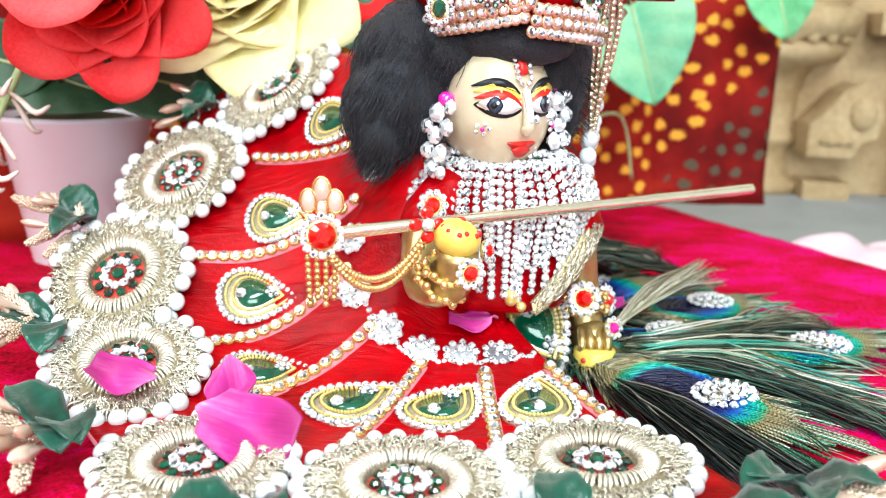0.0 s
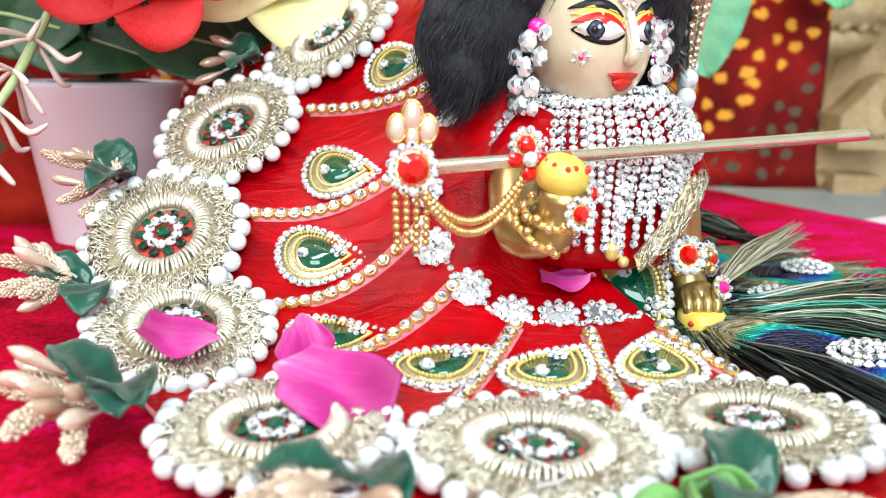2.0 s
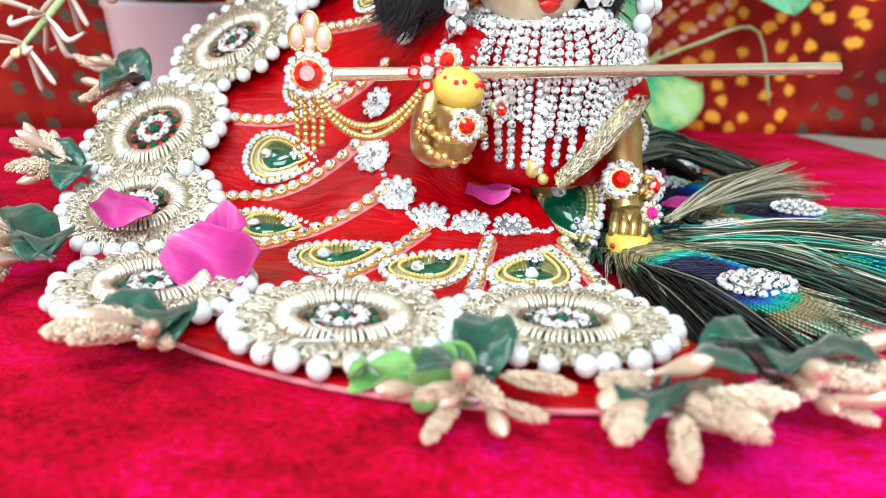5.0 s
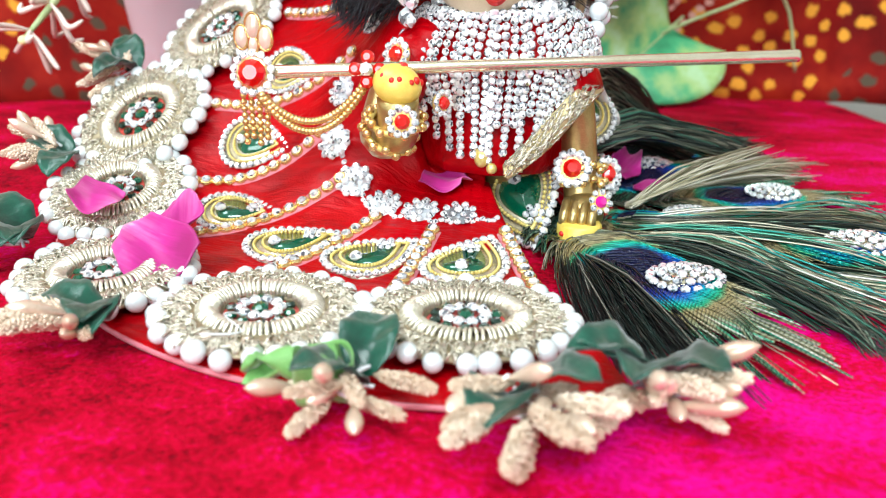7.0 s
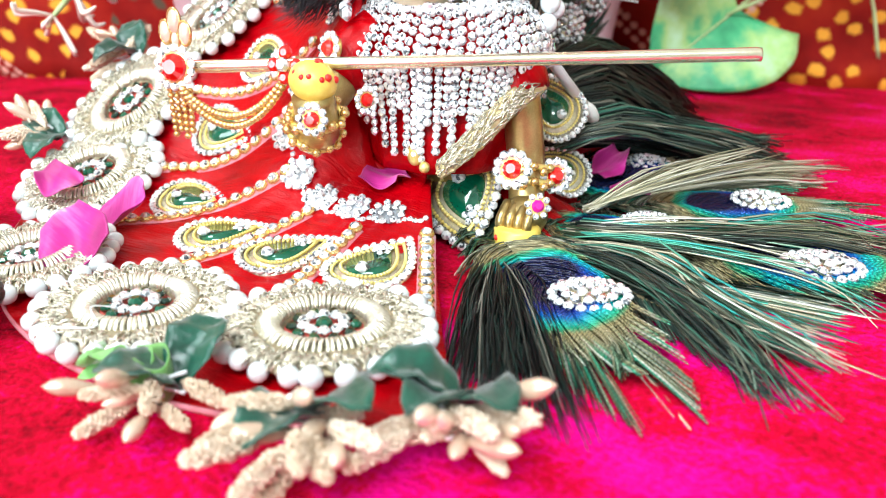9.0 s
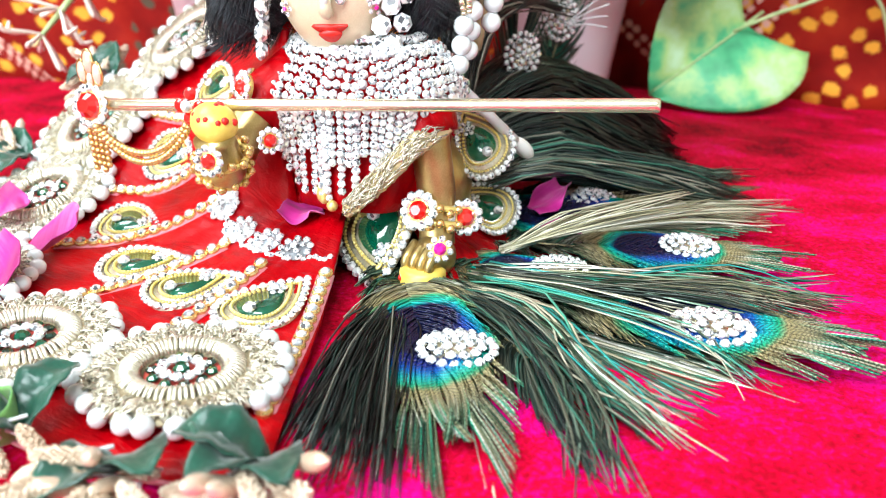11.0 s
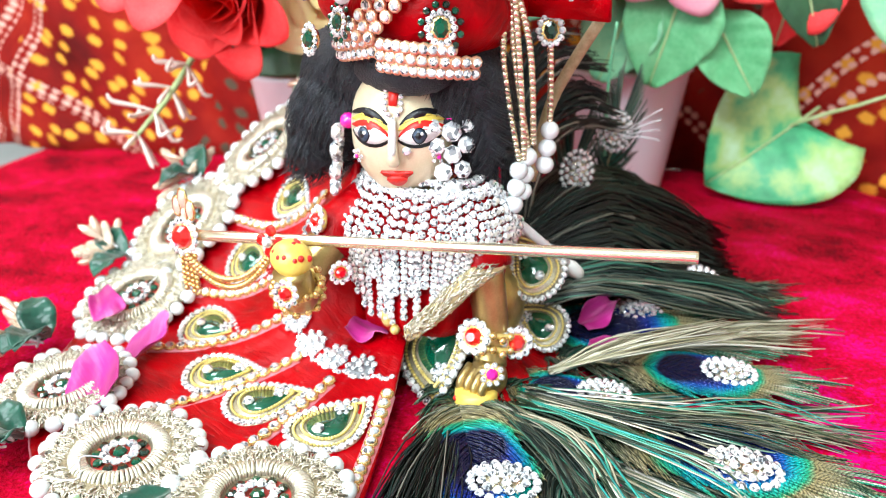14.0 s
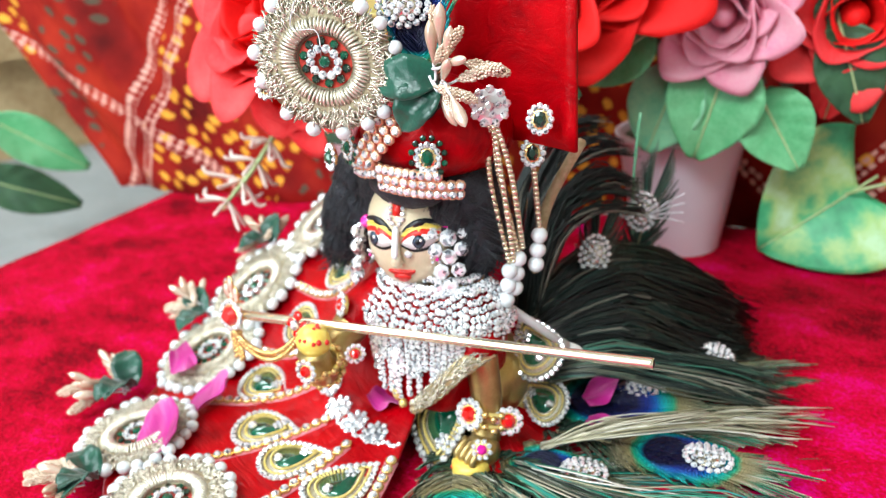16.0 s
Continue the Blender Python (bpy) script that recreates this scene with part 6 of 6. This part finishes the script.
# cotton bud leaning behind the arm
bud = thing("cotton_bud", Matrix(), "white cotton bud leaning on the figurine's side", "cotton bud")
a, b = Vector((0.0400, 0.2685, 0.0585)), Vector((0.0490, 0.2985, 0.0300))
part("stick", Shape().lathe([(0.0016, 0), (0.0016, (b - a).length)], at(a, b - a), 8).mesh("stick", WHITE_STEM), bud)
part("cotton_tip", Shape().ball(b, (0.0025, 0.0025, 0.0055), 12, 8, 0, spin(b - a).to_3x3()).mesh("cotton_tip", WHITE_PAINT), bud)
part("cotton_tip", Shape().ball(a, (0.0025, 0.0025, 0.0055), 12, 8, 0, spin(b - a).to_3x3()).mesh("cotton_tip", WHITE_PAINT), bud)


# ---- fallen rose petals ----
def rose_petal(p, normal, along, ln, wd, cup, seed):
    rnd = random.Random(seed)
    k1, k2 = rnd.uniform(0.6, 1.4), rnd.uniform(2, 5)
    def f(u, v):
        w = wd * (0.5 + 0.5 * math.sin(math.pi * (0.05 + 0.8 * u)) ** 0.9)
        y = (v - 0.5) * w * (1 + 0.12 * math.sin(u * 6 * k1 + seed)) + 0.1 * wd * math.sin(u * 2.4 + seed)
        x = ln * (u - 0.5) - 0.16 * ln * abs(2 * v - 1) ** 2.2 * u + 0.06 * ln * math.sin(v * 9 + k2) * u
        return (x, y, 0.0011 * math.sin(v * 6.5 + u * 2 + seed) * (0.4 + u) + cup * (4 * (v - 0.5) ** 2 * 0.5 + k1 * (u - 0.5) ** 2) + 0.0006 * math.sin(u * 7 + v * k2))
    thing("rose_petal", Matrix.Translation(p) @ spin(normal, along), "fresh magenta rose petal fallen on the figurine's skirt", "petal", "rose petals", data=Shape().sheet(f, 24, 22, 0.0003).mesh("rose_petal", PETAL))


rose_petal((-0.0425, 0.1790, 0.0130), (-0.05, -0.55, 0.83), (-0.95, 0.2, 0.2), 0.0250, 0.0185, 0.0028, 1)
rose_petal((-0.0520, 0.2020, 0.0115), (-0.1, -0.5, 0.85), (-0.3, 1, 0.2), 0.019, 0.012, 0.003, 2)
rose_petal((-0.0790, 0.2040, 0.0150), (0.0, -0.4, 0.9), (1, -0.3, 0), 0.0185, 0.012, 0.003, 3)
rose_petal((0.0108, 0.2405, 0.0195), (0.0, -0.35, 0.95), (1, 0, 0), 0.014, 0.009, 0.002, 4)
rose_petal((0.0545, 0.3080, 0.0120), (0.1, -0.4, 0.9), (0.3, 0.9, 0), 0.016, 0.011, 0.002, 5)
rose_petal((0.0645, 0.2960, 0.0070), (0.1, -0.3, 0.95), (0.9, 0.3, 0), 0.012, 0.006, 0.002, 6)


# ---- flower pots and cloth flowers behind the doll ----
def pot(p, r0, r1, high, label):
    top = thing("flower_pot", Matrix.Translation(p), label, "flower pot", "flower pots")
    part("pot_body", Shape().lathe([(r0 * 0.96, 0), (r0, 0.002), (r1, high - 0.004), (r1 * 1.05, high - 0.002), (r1 * 1.05, high), (r1 * 0.95, high), (r1 * 0.93, high - 0.006)], None, 40).mesh("pot_body", LILAC), top)
    part("moss", Shape().ball((0, 0, high - 0.004), (r1 * 0.92, r1 * 0.92, 0.005), 20, 8).mesh("moss", LEAF_DARK), top)
    return top


def petal_shape(w, l, cup, curl, seed):
    rnd = random.Random(seed)
    k = rnd.uniform(0, 6)
    def f(u, v):
        y = (v - 0.5) * w * (0.35 + 0.65 * math.sin(math.pi * (0.08 + 0.66 * u)) ** 0.7) * (1 if u < 0.85 else 1 - (u - 0.85) * 1.6)
        return (y, -cup * l * math.sin(u * 1.5) + 2.4 * y * y / w - curl * l * max(0, u - 0.6) ** 2 * 4 + 0.02 * l * math.sin(v * 9 + k), l * u - curl * 0.6 * l * max(0, u - 0.65) ** 2 * 4)
    return Shape().sheet(f, 14, 12, 0.0004)


def rose(p, axis, r, outer, inner, label, seed):
    """Layered cloth petals round an axis; each petal is a part."""
    rnd = random.Random(seed)
    top = thing("cloth_rose", at(p, axis, (0.3, 0.2, 1)), label, "flower", "cloth flowers")
    meshes = [petal_shape(r * 1.35, r * 1.15, 0.75, 0.55, seed).mesh("petal", outer), petal_shape(r * 1.15, r * 1.05, 0.45, 0.3, seed + 1).mesh("petal", outer), petal_shape(r * 0.85, r * 0.95, 0.2, 0.1, seed + 2).mesh("petal", inner)]
    for layer, (n, rad) in enumerate(((6, 0.10), (5, 0.14), (4, 0.16))):
        for k in range(n):
            a = 2 * math.pi * (k + 0.5 * layer) / n + rnd.uniform(-0.15, 0.15)
            part("petal", meshes[layer], top, Matrix.Rotation(a, 4, "Z") @ Matrix.Translation((0, -rad * r, -0.2 * r + 0.08 * r * layer)) @ Matrix.Rotation(rnd.uniform(-0.12, 0.12), 4, "X"))
    part("heart", Shape().ball((0, 0, 0.35 * r), (0.22 * r, 0.22 * r, 0.4 * r), 14, 10).mesh("heart", inner), top)
    part("calyx", Shape().lathe([(0.06 * r, -0.55 * r), (0.16 * r, -0.3 * r), (0.3 * r, -0.12 * r), (0.1 * r, -0.05 * r)], None, 12).mesh("calyx", STEM), top)
    return top


def cloth_leaf(p, normal, along, ln, wd, material, label, heart=False, seed=1, name="cloth_leaf"):
    """x runs from stalk to tip; a raised midrib and side veins."""
    rnd = random.Random(seed)
    wav = rnd.uniform(0, 6)
    def f(u, v):
        q = u
        if heart:
            w = wd * (math.sin(math.pi * min(1, 0.13 + 0.87 * q) ** 0.72)) ** 0.75
            x = ln * q - (0.22 * ln * abs(2 * v - 1) ** 1.5) * (1 - q) ** 2
        else:
            w = wd * math.sin(math.pi * (0.04 + 0.93 * q) ** 0.8) ** 0.8
            x = ln * q
        y = (v - 0.5) * w
        vein = 0.0012 * abs(math.sin((q * 5 - abs(2 * v - 1) * 1.2) * math.pi)) * abs(2 * v - 1)
        return (x, y, 0.3 * abs(y) - 0.14 * ln * q * q + vein + 0.02 * ln * math.sin(v * 5 + q * 4 + wav))
    s = Shape().sheet(f, 22, 18, 0.0005)
    top = thing(name, Matrix.Translation(p) @ spin(normal, along), label, "leaf", "cloth leaves")
    part("blade", s.mesh("blade", material), top)
    rib_line = [Vector(f(k / 12, 0.5)) + Vector((0, 0, 0.0004)) for k in range(13)]
    part("midrib", Shape().tube([Vector((-0.18 * ln, 0, -0.01 * ln))] + rib_line, [0.0009] + [0.0008 - 0.0005 * k / 12 for k in range(13)], 6).mesh("midrib", STEM), top)
    return top


def stalk(pts, r=0.0013):
    thing("flower_stalk", Matrix(), "green plastic stalk of a cloth flower", "stalk", "flower stalks", data=Shape().tube(curve3(pts, 12), r, 8).mesh("flower_stalk", LEAF_DARK))


POT_L = Vector((-0.1580, 0.3720, 0.0))
pot(POT_L, 0.0215, 0.0305, 0.065, "tapered lilac-white ceramic pot beside the doll skirt")
rose((-0.122, 0.300, 0.134), (0.1, -0.85, 0.35), 0.038, ROSE_CORAL, ROSE_RED, "large red cloth rose with coral petals", 11)
rose((-0.114, 0.300, 0.117), (0.15, -0.8, -0.25), 0.027, ROSE_CORAL, ROSE_RED, "coral and red cloth rose hanging over the pot", 12)
rose((-0.080, 0.343, 0.122), (0.1, -0.9, 0.0), 0.036, ROSE_YELLOW, ROSE_YELLOW, "pale yellow cloth rose", 13)
rose((-0.040, 0.388, 0.140), (0.1, -0.9, 0.2), 0.028, ROSE_RED, ROSE_RED, "red cloth rose behind the wig", 14)
rose((-0.150, 0.345, 0.150), (-0.1, -0.8, 0.4), 0.03, ROSE_CORAL, ROSE_PINK, "coral pink cloth rose high in the pot", 15)
for k, (p, n, a, l, w) in enumerate((((-0.178, 0.345, 0.088), (0, -0.9, 0.4), (0.9, -0.1, -0.2), 0.055, 0.036), ((-0.135, 0.345, 0.086), (0.1, -0.9, 0.4), (0.95, -0.1, -0.12), 0.055, 0.036), ((-0.150, 0.345, 0.090), (-0.1, -0.9, 0.4), (-0.95, -0.1, -0.1), 0.045, 0.034), ((-0.100, 0.345, 0.092), (0.1, -0.9, 0.4), (0.9, 0.1, -0.2), 0.05, 0.034), ((-0.06, 0.36, 0.11), (0.1, -0.8, 0.5), (0.8, 0.1, -0.1), 0.05, 0.034))):
    cloth_leaf(p, n, a, l, w, LEAF_DARK, "dark green cloth leaf over the pot's rim", seed=k)
for e in ((-0.122, 0.297, 0.105), (-0.085, 0.352, 0.115), (-0.045, 0.392, 0.125), (-0.15, 0.345, 0.135), (-0.112, 0.292, 0.09)):
    stalk([POT_L + Vector((0, 0, 0.062)), POT_L.lerp(Vector(e), 0.5) + Vector((0, 0, 0.05)), Vector(e)])


def blossom(m, seed):
    """A stem with whorls of thin curled cream petals."""
    rnd = random.Random(seed)
    top = thing("cream_blossom", m, "stem of thin curled cream and pink cloth petals", "flower", "cream blossoms")
    ln = 0.052
    line = curve3([(0, 0, 0), (0.0015, 0.001, -ln * 0.5), (0, 0, -ln)], 12)
    part("stem", Shape().tube(line, [0.0014] * 9 + [0.0012, 0.001, 0.0009, 0.0006], 7).mesh("stem", STEM), top)
    for w in range(4):
        z = -0.010 - 0.0125 * w
        for k in range(6):
            a = 2 * math.pi * k / 6 + w * 0.5 + rnd.uniform(-0.2, 0.2)
            l = rnd.uniform(0.012, 0.018)
            pts = curve3([(0, 0, z), (0.45 * l * math.cos(a), 0.45 * l * math.sin(a), z - 0.003), (0.9 * l * math.cos(a), 0.9 * l * math.sin(a), z - 0.0065), (1.1 * l * math.cos(a), 1.1 * l * math.sin(a), z - 0.004 + rnd.uniform(-0.004, 0.003))], 9)
            part("petal", Shape().tube(pts, [0.0005, 0.0006, 0.0008, 0.0009, 0.001, 0.0011, 0.0011, 0.001, 0.0008, 0.0004], 5).mesh("petal", BLOSSOM), top)
    part("pistil", Shape().ball((0, 0, -ln), 0.0018, 8, 6).mesh("pistil", ROSE_YELLOW), top)


blossom(at((-0.1435, 0.297, 0.087), (0.26, 0.6, 0.75), (1, 0, 0)), 1)
stalk([POT_L + Vector((0, 0, 0.066)), (-0.144, 0.315, 0.092), (-0.1435, 0.297, 0.087)], 0.0009)

# magenta tinsel stick between the flowers and the wig
tinsel = thing("tinsel_stick", Matrix(), "stick wound with sparkling magenta tinsel", "decoration")
part("rod", Shape().tube([(-0.046, 0.330, 0.085), (-0.066, 0.365, 0.135)], 0.003, 8).mesh("rod", RED_PAINT), tinsel)
rnd = random.Random(9)
for k in range(60):
    q, a = k / 59, k * 2.4
    p = Vector((-0.046, 0.330, 0.085)).lerp(Vector((-0.066, 0.365, 0.135)), q)
    d = Vector((math.cos(a), math.sin(a) * 0.8, 0.3 * math.sin(a * 3)))
    part("sequin", PINK_M, tinsel, at(p + d * 0.0034, d, (0, 0, 1), 0.0017))

POT_R = Vector((-0.0300, 0.4720, 0.0))
pot(POT_R, 0.023, 0.0330, 0.066, "tapered lilac-white ceramic pot behind the feathers")
rose((-0.035, 0.415, 0.158), (0.4, -0.85, 0.1), 0.042, ROSE_RED, ROSE_RED, "large red cloth rose behind the crown", 21)
rose((0.008, 0.446, 0.134), (0.45, -0.8, -0.2), 0.027, ROSE_PINK, ROSE_PINK, "pink cloth rose with pale outer petals", 22)
rose((0.046, 0.488, 0.128), (0.5, -0.8, 0.0), 0.030, ROSE_CORAL, ROSE_RED, "orange-red cloth rose near the backdrop", 23)
rose((-0.085, 0.425, 0.150), (0.4, -0.85, 0.1), 0.034, ROSE_CORAL, ROSE_RED, "coral cloth rose beside the crown", 24)
rose((-0.06, 0.42, 0.182), (0.4, -0.85, 0.1), 0.03, ROSE_PINK, ROSE_PINK, "soft pink cloth rose high beside the crown", 25)
cloth_leaf((0.0455, 0.4855, 0.106), (0.5, -0.8, 0.1), (-0.15, -0.1, -1), 0.027, 0.022, ROSE_CORAL, "single hanging coral petal with a pointed tip", seed=9, name="hanging_petal")
for k, (p, n, a, l, w, mtl) in enumerate((((0.012, 0.446, 0.112), (0.55, -0.8, 0.2), (-0.2, -0.2, -1), 0.05, 0.044, LEAF_MID), ((-0.006, 0.436, 0.108), (0.5, -0.85, 0.1), (-0.3, -0.2, -1), 0.046, 0.036, LEAF_MINT), ((0.022, 0.456, 0.094), (0.5, -0.8, 0.3), (0.35, 0.3, -0.85), 0.04, 0.034, LEAF_MID), ((-0.012, 0.42, 0.125), (0.5, -0.8, 0.3), (-0.6, -0.3, -0.5), 0.04, 0.03, LEAF_MID), ((0.03, 0.462, 0.15), (0.5, -0.8, 0.2), (0.3, 0.2, -0.9), 0.04, 0.026, LEAF_DARK), ((0.05, 0.47, 0.125), (0.5, -0.8, 0.2), (0.2, 0.2, -0.9), 0.045, 0.03, LEAF_DARK), ((-0.01, 0.44, 0.15), (0.5, -0.8, 0.2), (0.3, 0.2, -0.9), 0.045, 0.03, LEAF_DARK))):
    cloth_leaf(p, n, a, l, w, mtl, "green cloth leaf hanging over the pot", seed=30 + k)
for e in ((-0.035, 0.425, 0.14), (0.008, 0.452, 0.12), (0.046, 0.494, 0.11), (-0.085, 0.432, 0.135), (-0.06, 0.43, 0.165)):
    stalk([POT_R + Vector((0, 0, 0.062)), POT_R.lerp(Vector(e), 0.5) + Vector((0, 0, 0.055)), Vector(e)])
# heart-shaped leaf leaning on the hanging cloth, and the mint leaf that hangs beside it
cloth_leaf((0.0520, 0.5060, 0.0420), (0.62, -0.72, 0.35), (-0.55, -0.4, -0.5), 0.056, 0.076, HEART_LEAF, "large heart-shaped variegated green cloth leaf on the velvet", True, 41)
thing("leaf_stalk", Matrix(), "long thin green stalk of the heart-shaped leaf", "stalk", "flower stalks", data=Shape().tube(curve3([(0.046, 0.502, 0.038), (0.075, 0.497, 0.052), (0.105, 0.505, 0.060), (0.118, 0.520, 0.02)], 16), 0.0009, 7).mesh("leaf_stalk", STEM))
cloth_leaf((0.103, 0.488, 0.122), (-0.1, -0.98, 0.15), (0.3, -0.05, -0.95), 0.056, 0.062, LEAF_MINT, "broad mint green cloth leaf hanging before the backdrop", True, 42)
cloth_leaf((0.190, 0.52, 0.150), (-0.2, -0.95, 0.15), (0.28, -0.05, -0.95), 0.045, 0.04, LEAF_MID, "green cloth leaf hanging before the backdrop", False, 43)
stalk([POT_R + Vector((0, 0, 0.066)), (0.05, 0.465, 0.15), (0.103, 0.488, 0.122)], 0.001)
stalk([(0.046, 0.494, 0.11), (0.12, 0.51, 0.2), (0.190, 0.52, 0.150)], 0.001)

# plant on the ledge beyond the table's left end
for k, (p, n, a) in enumerate((((-0.47, 0.235, 0.055), (0.9, -0.3, 0.2), (0.1, 0.75, -0.6)), ((-0.47, 0.215, 0.015), (0.9, -0.3, 0.3), (0.2, 0.85, -0.45)), ((-0.50, 0.200, 0.075), (0.9, -0.3, 0.2), (0.0, -0.8, -0.3)))):
    cloth_leaf(p, n, a, 0.075, 0.036, LEAF_DARK if k == 1 else LEAF_MID, "glossy green leaf of a plant on the ledge", False, 60 + k)
stalk([(-0.49, 0.20, -0.05), (-0.485, 0.21, 0.01), (-0.47, 0.235, 0.055)], 0.0016)
stalk([(-0.49, 0.20, -0.05), (-0.48, 0.205, 0.0), (-0.47, 0.215, 0.015)], 0.0016)
stalk([(-0.49, 0.20, -0.05), (-0.497, 0.198, 0.03), (-0.50, 0.200, 0.075)], 0.0016)


def crumpled(u, v):
    r, a = v, u * 2 * math.pi
    n = noise.noise(Vector((r * 3 * math.cos(a), r * 3 * math.sin(a), 1)))
    return (0.27 + 0.09 * r * math.cos(a) * (1 + 0.2 * n), 0.535 + 0.035 * r * math.sin(a), -0.0485 + 0.03 * (1 - r * r) * (1 + 0.6 * n))


thing("folded_cloth", Matrix(), "crumpled pale pink cloth lying on the grey ledge", "cloth", data=Shape().sheet(crumpled, 40, 14, 0.001).mesh("folded_cloth", ROSE_PALE))

thing("loose_fibre", Matrix(), "pale loose fibre lying on the velvet", "fibre", data=Shape().tube(curve3([(-0.045, 0.109, 0.0012), (-0.042, 0.1075, 0.0022), (-0.0395, 0.103, 0.0016), (-0.040, 0.100, 0.001)], 10), 0.0004, 5).mesh("loose_fibre", WHITE_STEM))
